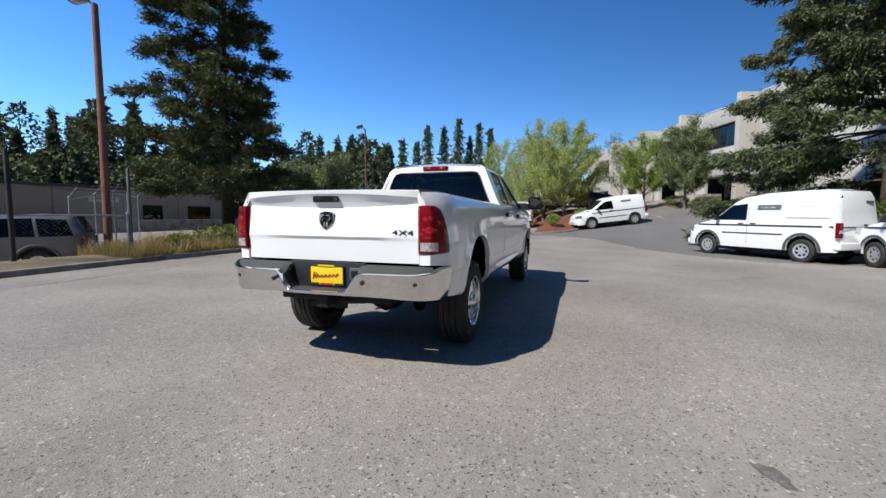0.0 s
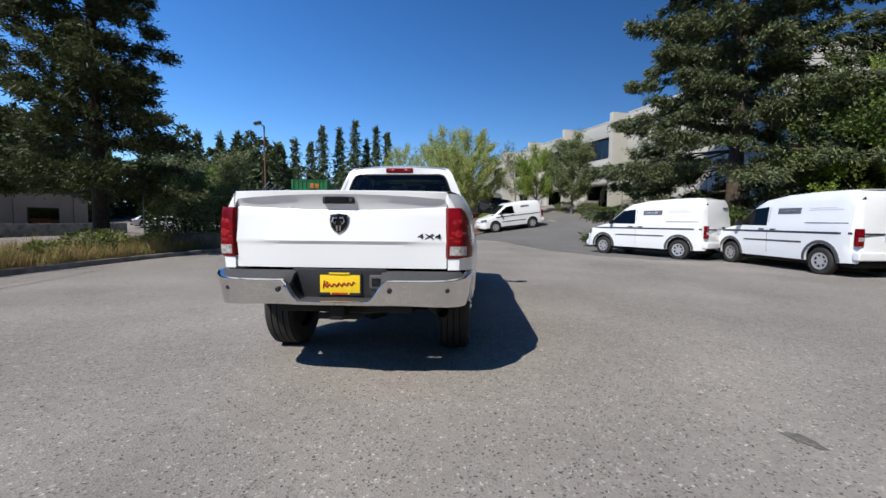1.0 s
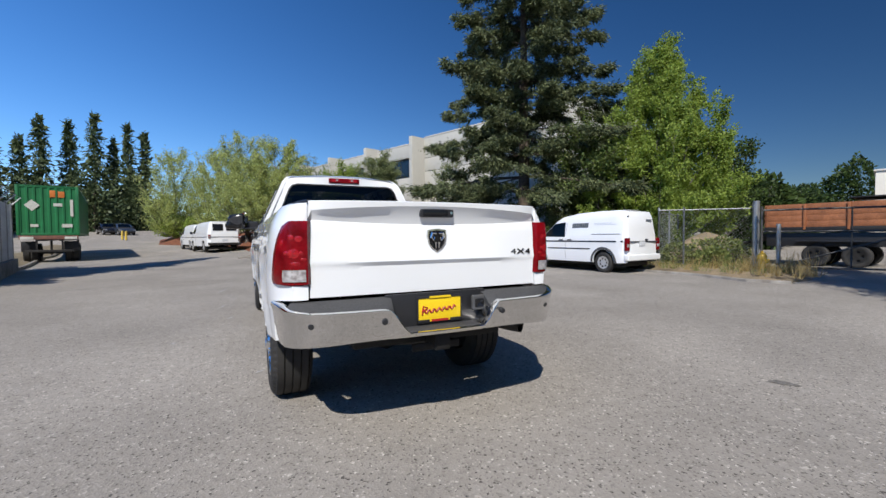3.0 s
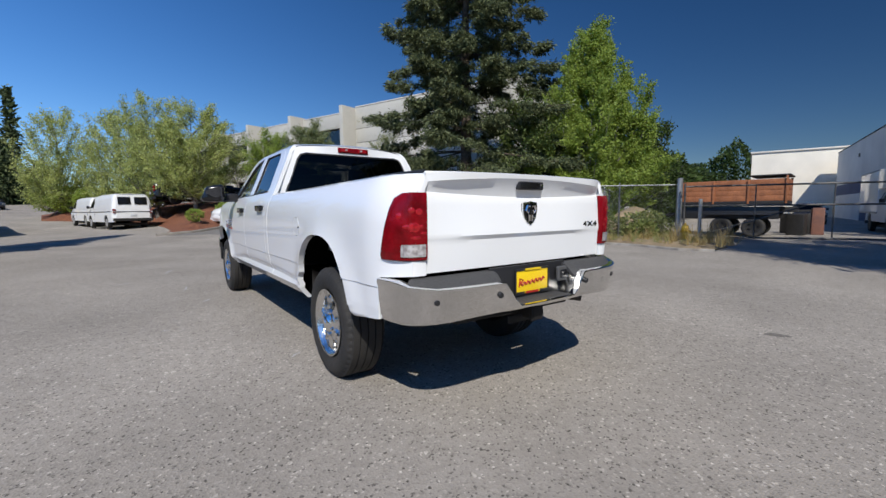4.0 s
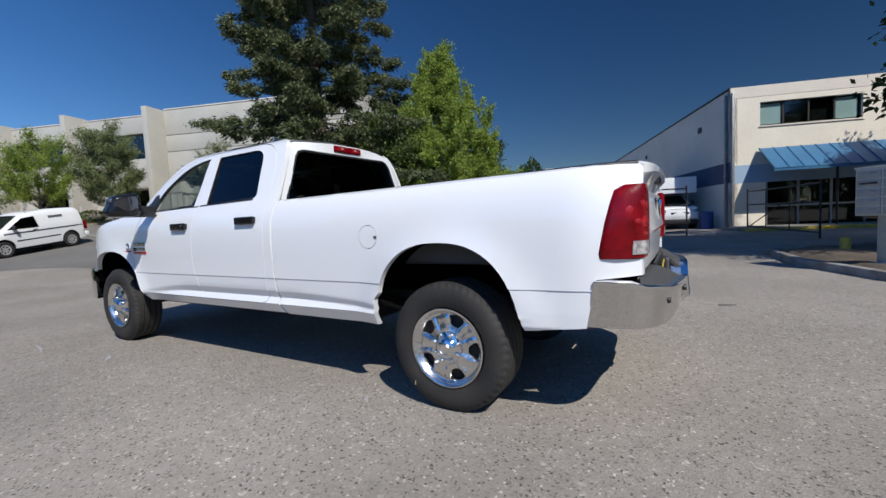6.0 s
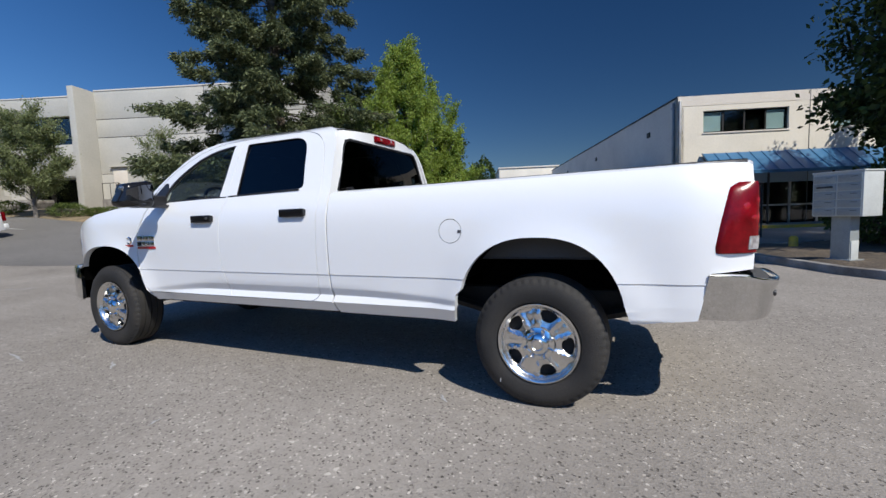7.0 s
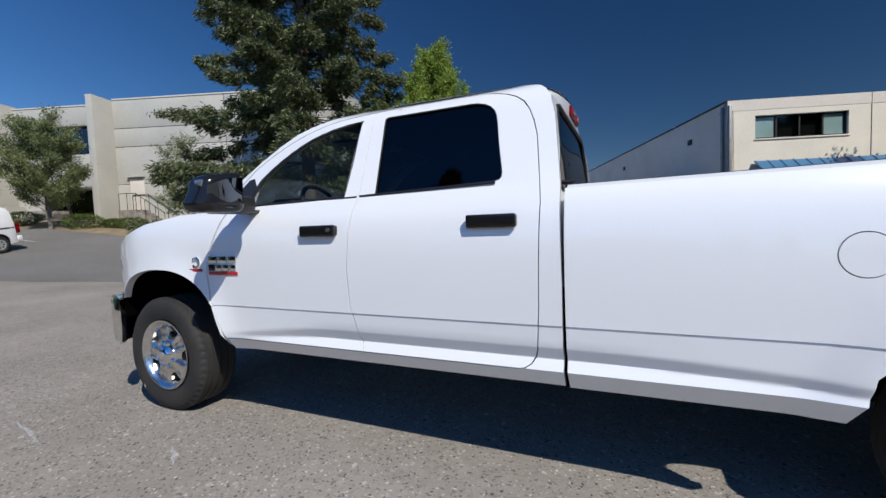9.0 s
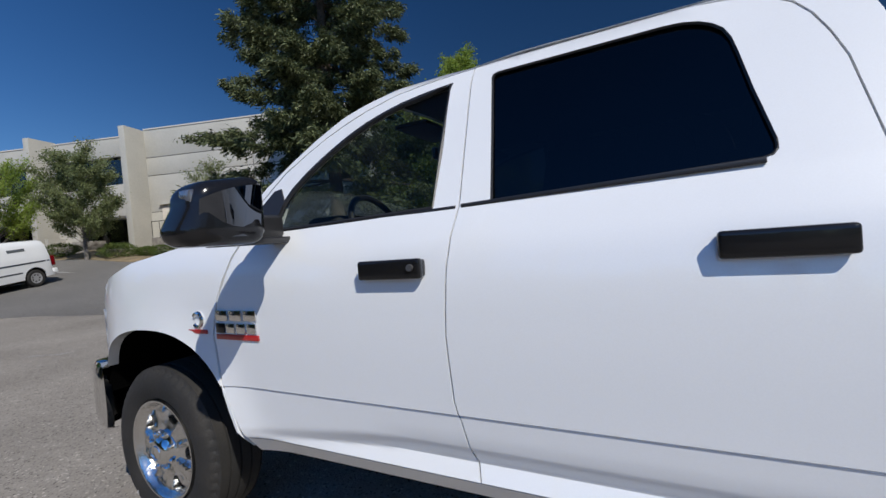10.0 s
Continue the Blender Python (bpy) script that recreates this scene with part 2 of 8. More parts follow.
RUST_POLE = material("rusty_brown_steel", (0.20, 0.085, 0.055), 0.75, second=(0.12, 0.06, 0.05), scale=3, fine=0.25, fine_scale=40)
DARK_STEEL = material("dark_steel", (0.035, 0.033, 0.032), 0.55, 0.4, mottle=0.3, scale=5, fine=0.15)
WOOD_SIDE = material("stained_wood_side", (0.34, 0.125, 0.05), 0.65, mottle=0.3, scale=3, fine=0.25, fine_scale=30, bump=0.3)
GREEN_BOX = material("container_green", (0.012, 0.15, 0.05), 0.5, mottle=0.25, scale=2, fine=0.12, fine_scale=20)
SLAT_WHITE = material("privacy_slat", (0.62, 0.64, 0.66), 0.6, mottle=0.2, scale=4, fine=0.08)
HYDRANT_YELLOW = material("hydrant_yellow", (0.70, 0.42, 0.03), 0.5, mottle=0.25, scale=8, fine=0.15)
# mailbox in two tones: grey holds its shaded face, pale its sunlit face
BOX_GREY = material("mailbox_shaded_grey", (0.32, 0.34, 0.33), 0.5, 0.2, mottle=0.15, scale=4, fine=0.08)
BOX_PALE = material("mailbox_sunlit_pale", (0.52, 0.53, 0.50), 0.55, mottle=0.12, scale=4, fine=0.08)
BARK = material("tree_bark", (0.10, 0.075, 0.055), 0.95, second=(0.05, 0.038, 0.03), scale=8, fine=0.4, fine_scale=30, bump=1.0, bump_scale=25)
PINE_BARK = material("dark_pine_bark", (0.055, 0.042, 0.032), 0.95, second=(0.028, 0.022, 0.018), scale=8, fine=0.4, fine_scale=30, bump=1.0, bump_scale=25)
BARK_GREY = material("grey_bark", (0.22, 0.20, 0.18), 0.95, second=(0.11, 0.10, 0.09), scale=8, fine=0.4, fine_scale=30, bump=0.8, bump_scale=25)
SPRUCE_LEAF = foliage("spruce_needles", (0.026, 0.042, 0.020), (0.185, 0.21, 0.095), 0.22)
PINE_LEAF = foliage("pine_needles", (0.030, 0.042, 0.018), (0.125, 0.145, 0.055), 0.22)
FAR_LEAF = foliage("far_conifer_needles", (0.035, 0.060, 0.028), (0.14, 0.175, 0.08), 0.2)
MAPLE_LEAF = foliage("maple_leaves", (0.20, 0.28, 0.050), (0.36, 0.45, 0.095), 0.5)
YELLOW_LEAF = foliage("yellowish_leaves", (0.26, 0.31, 0.085), (0.58, 0.62, 0.24), 0.5)
BIRCH_LEAF = foliage("small_tree_leaves", (0.12, 0.155, 0.06), (0.30, 0.335, 0.155), 0.45)
DARK_LEAF = foliage("dark_tree_leaves", (0.020, 0.035, 0.012), (0.09, 0.14, 0.035), 0.4)
HEDGE_LEAF = foliage("shrub_leaves", (0.05, 0.09, 0.02), (0.16, 0.20, 0.05), 0.3)
STRAW = foliage("dry_grass", (0.28, 0.20, 0.08), (0.46, 0.36, 0.16), 0.3)
WEED = foliage("green_weeds", (0.10, 0.14, 0.04), (0.28, 0.30, 0.10), 0.35)
CAR_BLACK = material("black_car_paint", (0.010, 0.010, 0.012), 0.25, coat=0.9, fine=0.1)
CAR_BLUE = material("dark_blue_car_paint", (0.03, 0.04, 0.06), 0.3, coat=0.8, fine=0.1)
HUB_SILVER = material("hub_cap_silver", (0.62, 0.62, 0.63), 0.28, 0.6, coat=0.4, fine=0.05)
# silver-grey paint darkened: the trees' shade on the car is in the colour
CAR_SHADED_SILVER = material("shade_darkened_silver_paint", (0.13, 0.13, 0.135), 0.4, 0.3, coat=0.4, mottle=0.15, scale=2, fine=0.05)
CAR_SILVER = material("silver_car_paint", (0.33, 0.33, 0.35), 0.3, 0.5, coat=0.7, fine=0.05)
ORANGE = material("orange_paint", (0.55, 0.16, 0.03), 0.5, mottle=0.2, scale=4, fine=0.1)
BLUE_DRUM = material("blue_plastic", (0.02, 0.06, 0.25), 0.45, mottle=0.15, scale=4, fine=0.1)
STRIPE_DARK = material("dark_stripe", (0.03, 0.035, 0.05), 0.4, fine=0.1)
LETTER_GREY = material("grey_lettering", (0.10, 0.11, 0.12), 0.5, fine=0.1)
LETTER_PALE = material("pale_lettering", (0.55, 0.57, 0.60), 0.5, fine=0.05)
CONTAINER_MARK = material("container_mark", (0.55, 0.55, 0.5), 0.5, mottle=0.2, scale=10, fine=0.1)
YELLOW_LINE = material("yellow_kerb_paint", (0.62, 0.42, 0.03), 0.7, second=(0.4, 0.3, 0.1), scale=5, fine=0.2)


# ---- builders ----
def finish(ob, smooth=35):
    me = ob.data
    if smooth:
        me.polygons.foreach_set("use_smooth", [True] * len(me.polygons))
        me.set_sharp_from_angle(angle=radians(smooth))
    return ob


def part(name, bm, material, parent=None, label="", smooth=35):
    """One mesh object from a bmesh, under its thing."""
    me = bpy.data.meshes.new(name)
    bm.to_mesh(me)
    bm.free()
    for m in (material if isinstance(material, (list, tuple)) else (material,)):
        me.materials.append(m)
    ob = new(name, me)
    if parent:
        ob.parent = parent
    finish(ob, smooth)
    if label:
        ob["label"] = label
    return ob


def quads_part(name, corners, material, parent=None, label=""):
    """Loose quads from an array (n, 4, 3)."""
    n = len(corners)
    me = bpy.data.meshes.new(name)
    me.vertices.add(n * 4)
    me.loops.add(n * 4)
    me.polygons.add(n)
    me.vertices.foreach_set("co", np.asarray(corners, dtype=np.float32).reshape(-1))
    me.loops.foreach_set("vertex_index", np.arange(n * 4, dtype=np.int32))
    me.polygons.foreach_set("loop_start", np.arange(0, n * 4, 4, dtype=np.int32))
    me.update(calc_edges=True)
    me.validate()
    me.materials.append(material)
    ob = new(name, me)
    if parent:
        ob.parent = parent
    if label:
        ob["label"] = label
    return ob


def thing(name, m=None, label="", category="", group="", kind=""):
    """An empty at the base of a thing."""
    ob = new(name)
    ob.empty_display_size = 0.2
    if m is not None:
        ob.matrix_world = m
    return tagged(ob, label, category, group, kind)


def box(sx, sy, sz, at=(0, 0, 0), bevel=0.0, seg=2, turn=None, bm=None):
    """A box of that size with its centre at 'at', edges rounded."""
    b = bmesh.new()
    bmesh.ops.create_cube(b, size=1.0)
    bmesh.ops.scale(b, vec=(sx, sy, sz), verts=b.verts)
    if bevel:
        bmesh.ops.bevel(b, geom=b.edges[:], offset=min(bevel, 0.45 * min(sx, sy, sz)), segments=seg, affect="EDGES", profile=0.6)
    if turn is not None:
        bmesh.ops.transform(b, matrix=turn, verts=b.verts)
    bmesh.ops.translate(b, vec=at, verts=b.verts)
    return join(bm, b)


def join(bm, b):
    if bm is None:
        return b
    me = bpy.data.meshes.new("tmp")
    b.to_mesh(me)
    b.free()
    bm.from_mesh(me)
    bpy.data.meshes.remove(me)
    return bm


def tube(points, radius, seg=10, bm=None, close=True):
    """A round bar through points; radius: one number or one a point."""
    b = bmesh.new() if bm is None else bm
    pts = [Vector(p) for p in points]
    rings = []
    for i, p in enumerate(pts):
        d = (pts[min(i + 1, len(pts) - 1)] - pts[max(i - 1, 0)]).normalized()
        u = d.orthogonal().normalized() if i == 0 else (rings_u - d * rings_u.dot(d)).normalized()
        rings_u = u
        v = d.cross(u)
        r = radius[i] if isinstance(radius, (list, tuple)) else radius
        rings.append([b.verts.new(p + (u * math.cos(a) + v * math.sin(a)) * r) for a in (2 * math.pi * k / seg for k in range(seg))])
    for a, c in zip(rings, rings[1:]):
        for k in range(seg):
            b.faces.new((a[k], a[(k + 1) % seg], c[(k + 1) % seg], c[k]))
    if close:
        b.faces.new(rings[0][::-1])
        b.faces.new(rings[-1])
    return b


def lathe(profile, seg=48, axis="x", bm=None):
    """Turn (radius, along) pairs about an axis."""
    b = bmesh.new()
    rings = []
    for r, s in profile:
        ring = []
        for k in range(seg):
            a = 2 * math.pi * k / seg
            c, d = r * math.cos(a), r * math.sin(a)
            ring.append(b.verts.new((s, c, d) if axis == "x" else (c, d, s)))
        rings.append(ring)
    for p, q in zip(rings, rings[1:]):
        for k in range(seg):
            b.faces.new((p[k], p[(k + 1) % seg], q[(k + 1) % seg], q[k]))
    bmesh.ops.recalc_face_normals(b, faces=b.faces)
    return join(bm, b)


def grid(fn, us, vs, bm=None, depth=0.0, toward=(0, 0, 0)):
    """A sheet fn(u, v); depth: its rim is turned in by that much along 'toward'."""
    b = bmesh.new()
    rows = [[b.verts.new(fn(u, v)) for v in vs] for u in us]
    for p, q in zip(rows, rows[1:]):
        for k in range(len(vs) - 1):
            b.faces.new((p[k], q[k], q[k + 1], p[k + 1]))
    if depth:
        rim(b, Vector(toward) * depth)
    return join(bm, b)


def rim(b, shift):
    """Turn the open edges of a sheet in along a vector."""
    edges = [e for e in b.edges if e.is_boundary]
    out = bmesh.ops.extrude_edge_only(b, edges=edges)
    verts = [g for g in out["geom"] if isinstance(g, bmesh.types.BMVert)]
    bmesh.ops.translate(b, vec=shift, verts=verts)


def panel(outer, holes=(), step=0.08, fn=None, depth=0.03, toward=(1, 0, 0), cuts_v=(), bm=None, side=1):
    """A body panel: an outline in (y, z) with holes, cut into small faces and bent by x = fn(y, z) * side."""
    b = bmesh.new()
    edges = []
    for loop in (outer, *holes):
        vs = [b.verts.new((0, p[0], p[1])) for p in loop]
        edges += [b.edges.new((vs[i], vs[(i + 1) % len(vs)])) for i in range(len(vs))]
    bmesh.ops.triangle_fill(b, use_beauty=True, use_dissolve=True, edges=edges)
    ys, zs = [p[0] for p in outer], [p[1] for p in outer]
    y = min(ys) + step
    cutz = list(cuts_v)
    z = min(zs) + step
    while z < max(zs):
        if all(abs(z - c) > 0.02 for c in cuts_v):
            cutz.append(z)
        z += step
    while y < max(ys):
        bmesh.ops.bisect_plane(b, geom=b.verts[:] + b.edges[:] + b.faces[:], plane_co=(0, y, 0), plane_no=(0, 1, 0), dist=1e-5)
        y += step
    for z in cutz:
        bmesh.ops.bisect_plane(b, geom=b.verts[:] + b.edges[:] + b.faces[:], plane_co=(0, 0, z), plane_no=(0, 0, 1), dist=1e-5)
    bmesh.ops.remove_doubles(b, verts=b.verts, dist=0.0004)
    if fn:
        for v in b.verts:
            v.co.x = fn(v.co.y, v.co.z) * side
    bmesh.ops.recalc_face_normals(b, faces=b.faces)
    if depth:
        rim(b, Vector(toward) * depth)
    return join(bm, b)


def lerp(x, table):
    """Straight-line table lookup."""
    if x <= table[0][0]:
        return table[0][1]
    for (a, p), (c, q) in zip(table, table[1:]):
        if x <= c:
            return p + (q - p) * (x - a) / (c - a)
    return table[-1][1]


def smooth_step(a, b, x):
    t = min(1.0, max(0.0, (x - a) / (b - a)))
    return t * t * (3 - 2 * t)


def arch(cy, cz, a, b, n=2.3, low=0.55, count=26):
    """Wheel opening from its front foot over the top to its rear foot, as (y, z)."""
    s0 = math.asin(min(1, max(-1, (low - cz) / b)))
    pts = []
    for k in range(count + 1):
        th = s0 + (math.pi - 2 * s0) * k / count
        c, s = math.cos(th), math.sin(th)
        pts.append((cy + a * math.copysign(abs(c) ** (2 / n), c), cz + b * math.copysign(abs(s) ** (2 / n), s)))
    return pts

# ---- ground ----
def ground_z(x, y):
    """Flat yard, rising to the north-east towards the concrete building."""
    s = lerp(y, [(14, 0.0), (17, 0.10), (22, 0.60), (24, 0.80), (30, 1.32), (44, 2.0), (70, 2.6), (120, 3.0)])
    f = lerp(x, [(-9, 0.0), (-3, 0.20), (2, 0.52), (5.5, 0.96), (9, 1.45), (12, 1.55), (30, 1.55)])
    far = lerp(y, [(34, 0.0), (48, 0.75), (60, 1.6), (75, 2.3), (110, 3.4), (250, 5.0)])
    dip = 0.45 * smooth_step(-10.9, -12.3, x) * smooth_step(-24, -20, x) * smooth_step(8, 5.5, y) * smooth_step(-12, -8, y)
    return max(s * f, far) - dip


def build_ground():
    xs = sorted(set([-1500, -700, -300, -150] + [v * 1.5 for v in range(-60, 61)] + [v * 0.5 for v in range(-8, 32)] + [150, 300, 700, 1500]))
    ys = sorted(set([-1500, -700, -300, -100, -60, -30] + [v * 1.5 for v in range(-14, 90)] + [v * 0.5 for v in range(18, 68)] + [200, 400, 900, 1800]))
    bm = grid(lambda u, v: (u, v, ground_z(u, v)), xs, ys)
    bmesh.ops.recalc_face_normals(bm, faces=bm.faces)
    g = part("ground", bm, ASPHALT, smooth=60)
    return tagged(g, "worn grey asphalt yard with exposed stone", "ground", kind="structure")


ground = build_ground()


def patch_on_ground(name, cx, cy, rx, ry, turn, mat, label, category, seed, lift=0.004, n=36, rough=0.25):
    """A thin stain or scuff with an uneven outline, lying on the asphalt."""
    r = random.Random(seed)
    k1, k2 = r.uniform(0, 6), r.uniform(0, 6)
    bm = bmesh.new()
    vs = []
    for k in range(n):
        a = 2 * math.pi * k / n
        q = 1 + rough * (0.6 * math.sin(3 * a + k1) + 0.4 * math.sin(7 * a + k2))
        p = Matrix.Rotation(radians(turn), 3, "Z") @ Vector((rx * q * math.cos(a), ry * q * math.sin(a), 0))
        vs.append(bm.verts.new((cx + p.x, cy + p.y, ground_z(cx + p.x, cy + p.y) + lift)))
    bm.faces.new(vs)
    return tagged(part(name, bm, mat, smooth=0), label, category, kind="structure")


patch_on_ground("oil_stain", 2.88, -1.69, 0.05, 0.105, 25, STAIN, "small dark oil stain on the asphalt", "stain", 1)
for i, (x, y, a, b, t) in enumerate([(4.6, 8.2, 0.5, 0.05, 35), (5.4, 6.1, 0.25, 0.05, 20), (-4.7, 9.5, 0.2, 0.06, 0), (2.6, 11.5, 0.35, 0.06, 10)]):
    patch_on_ground("oil_stain", x, y, a, b, t, STAIN, "faint dark stain on the asphalt", "stain", 10 + i, rough=0.5)
for i, (x, y, a, b, t) in enumerate([(-1.02, 0.62, 0.05, 0.012, 40), (-1.5, 4.9, 0.22, 0.012, 80), (-1.34, 3.66, 0.09, 0.016, 60), (-2.33, 6.11, 0.12, 0.02, 20), (-1.9, 2.2, 0.04, 0.01, 10), (-1.6, 7.4, 0.3, 0.018, 75)]):
    patch_on_ground("paint_scuff", x, y, a, b, t, CHALK, "pale scuff mark on the asphalt", "mark", 30 + i, rough=0.6)


def seam(points, width, label):
    """A narrow tar seam lying on the asphalt, uneven in width."""
    r = random.Random(61)
    bm = bmesh.new()
    rows = []
    fine = []
    for a, b in zip(points, points[1:]):
        n = max(2, int(math.dist(a, b) / 0.12))
        fine += [Vector((a[0] + (b[0] - a[0]) * k / n, a[1] + (b[1] - a[1]) * k / n)) for k in range(n)]
    for i, p in enumerate(fine):
        d = (fine[min(i + 1, len(fine) - 1)] - fine[max(i - 1, 0)]).normalized()
        w, o = width * r.uniform(0.35, 1.2), r.uniform(-0.5, 0.5) * width
        rows.append([bm.verts.new((p.x - d.y * (o + e * w), p.y + d.x * (o + e * w), ground_z(p.x, p.y) + 0.004)) for e in (-0.5, 0.5)])
    for p, q in zip(rows, rows[1:]):
        bm.faces.new((p[0], p[1], q[1], q[0]))
    bmesh.ops.recalc_face_normals(bm, faces=bm.faces)
    return tagged(part("tar_seam", bm, STAIN, smooth=0), label, "seam", kind="structure")


seam([(-7.2, -2.5), (-7.14, 0.22), (-7.1, 1.25), (-7.19, 2.0), (-7.22, 2.9), (-7.45, 4.0), (-7.9, 5.6)], 0.035, "dark tar seam along the edge of the yard")
seam([(-7.6, -2.5), (-7.5, 0.3), (-7.55, 2.0), (-7.8, 3.6)], 0.018, "thin crack along the edge of the yard")


def kerb(points, name="kerb", width=0.15, height=0.13, mat=None, label="weathered concrete kerb edging the yard"):
    """A kerb swept along points on the ground, top edge rounded."""
    prof = [(0.0, -0.10), (0.0, height - 0.03), (0.012, height - 0.008), (0.035, height), (width - 0.02, height), (width, height - 0.02), (width, -0.10)]
    bm = bmesh.new()
    rows = []
    pts = [Vector((*p, 0)) for p in points]
    fine = []
    for a, b in zip(pts, pts[1:]):
        n = max(1, int((b - a).length / 0.8))
        fine += [a + (b - a) * (k / n) for k in range(n)]
    fine.append(pts[-1])
    for i, p in enumerate(fine):
        d = (fine[min(i + 1, len(fine) - 1)] - fine[max(i - 1, 0)]).normalized()
        side = Vector((-d.y, d.x, 0))
        rows.append([bm.verts.new((p.x + side.x * o, p.y + side.y * o, ground_z(p.x, p.y) + z)) for o, z in prof])
    for p, q in zip(rows, rows[1:]):
        for k in range(len(prof) - 1):
            bm.faces.new((p[k], p[k + 1], q[k + 1], q[k]))
    bmesh.ops.recalc_face_normals(bm, faces=bm.faces)
    return tagged(part(name, bm, mat or KERB, smooth=30), label, "kerb", kind="structure")


def bed_sheet(name, points, height, mat, label, category, bump=0.06, edge=0.6, seed=0, step=0.5):
    """Raised planted ground inside an outline, domed towards its middle."""
    from_edge = []
    bm = bmesh.new()
    vs = [bm.verts.new((p[0], p[1], 0)) for p in points]
    edges = [bm.edges.new((vs[i], vs[(i + 1) % len(vs)])) for i in range(len(vs))]
    bmesh.ops.triangle_fill(bm, use_beauty=True, use_dissolve=True, edges=edges)
    xs, ys = [p[0] for p in points], [p[1] for p in points]
    x = min(xs) + step
    while x < max(xs):
        bmesh.ops.bisect_plane(bm, geom=bm.verts[:] + bm.edges[:] + bm.faces[:], plane_co=(x, 0, 0), plane_no=(1, 0, 0), dist=1e-4)
        x += step
    y = min(ys) + step
    while y < max(ys):
        bmesh.ops.bisect_plane(bm, geom=bm.verts[:] + bm.edges[:] + bm.faces[:], plane_co=(0, y, 0), plane_no=(0, 1, 0), dist=1e-4)
        y += step
    segs = list(zip(points, points[1:] + points[:1]))

    def dist(p):
        best = 1e9
        for a, b in segs:
            a2, b2 = Vector(a), Vector(b)
            t = max(0, min(1, (p - a2).dot(b2 - a2) / max(1e-9, (b2 - a2).length_squared)))
            best = min(best, (a2 + (b2 - a2) * t - p).length)
        return best
    for v in bm.verts:
        p = Vector((v.co.x, v.co.y))
        d = dist(p)
        k = smooth_step(0, edge, d)
        v.co.z = ground_z(p.x, p.y) + 0.02 + height * k + bump * k * noise.noise((p.x * 1.3, p.y * 1.3, seed))
    bmesh.ops.recalc_face_normals(bm, faces=bm.faces)
    rim(bm, Vector((0, 0, -0.25)))
    return tagged(part(name, bm, mat, smooth=60), label, category, kind="structure")


def newer_road():
    """Smoother, darker asphalt on the slope towards the office building."""
    pts = [(-1.0, 20.3), (0.8, 19.6), (2.3, 18.6), (3.05, 17.6), (3.7, 15.6), (4.3, 13.7), (5.6, 11.2), (7.0, 9.8), (9.6, 9.5), (9.2, 14.4), (12.0, 16.6), (13.2, 17.2), (10.9, 22.2), (9.3, 27.2), (8.5, 31.0), (7.1, 38.0), (6.4, 31.0), (5.4, 27.6), (2.4, 24.6), (1.4, 22.5), (0.1, 21.1)]
    bm = bmesh.new()
    vs = [bm.verts.new((x, y, 0)) for x, y in pts]
    edges = [bm.edges.new((vs[i], vs[(i + 1) % len(vs)])) for i in range(len(vs))]
    bmesh.ops.triangle_fill(bm, use_beauty=True, use_dissolve=True, edges=edges)
    for k in range(28):
        bmesh.ops.bisect_plane(bm, geom=bm.verts[:] + bm.edges[:] + bm.faces[:], plane_co=(-0.5 + 0.5 * k, 0, 0), plane_no=(1, 0, 0), dist=1e-4)
    for k in range(57):
        bmesh.ops.bisect_plane(bm, geom=bm.verts[:] + bm.edges[:] + bm.faces[:], plane_co=(0, 10 + 0.5 * k, 0), plane_no=(0, 1, 0), dist=1e-4)
    for v in bm.verts:
        v.co.z = ground_z(v.co.x, v.co.y) + 0.012
    bmesh.ops.recalc_face_normals(bm, faces=bm.faces)
    rim(bm, Vector((0, 0, -0.03)))
    return tagged(part("road", bm, DARK_ASPHALT, smooth=60), "darker smooth asphalt sloping up to the office building", "road", kind="structure")


newer_road()
for i, (x, y, a, b, t) in enumerate([(7.0, 27.0, 0.8, 0.06, -80), (0.8, 11.0, 0.25, 0.015, -60), (0.95, 10.7, 0.2, 0.02, -40)]):
    patch_on_ground("paint_scuff", x, y, a, b, t, CHALK, "pale scuff mark on the asphalt", "mark", 50 + i, rough=0.6, lift=0.02 if y > 20 else 0.004)

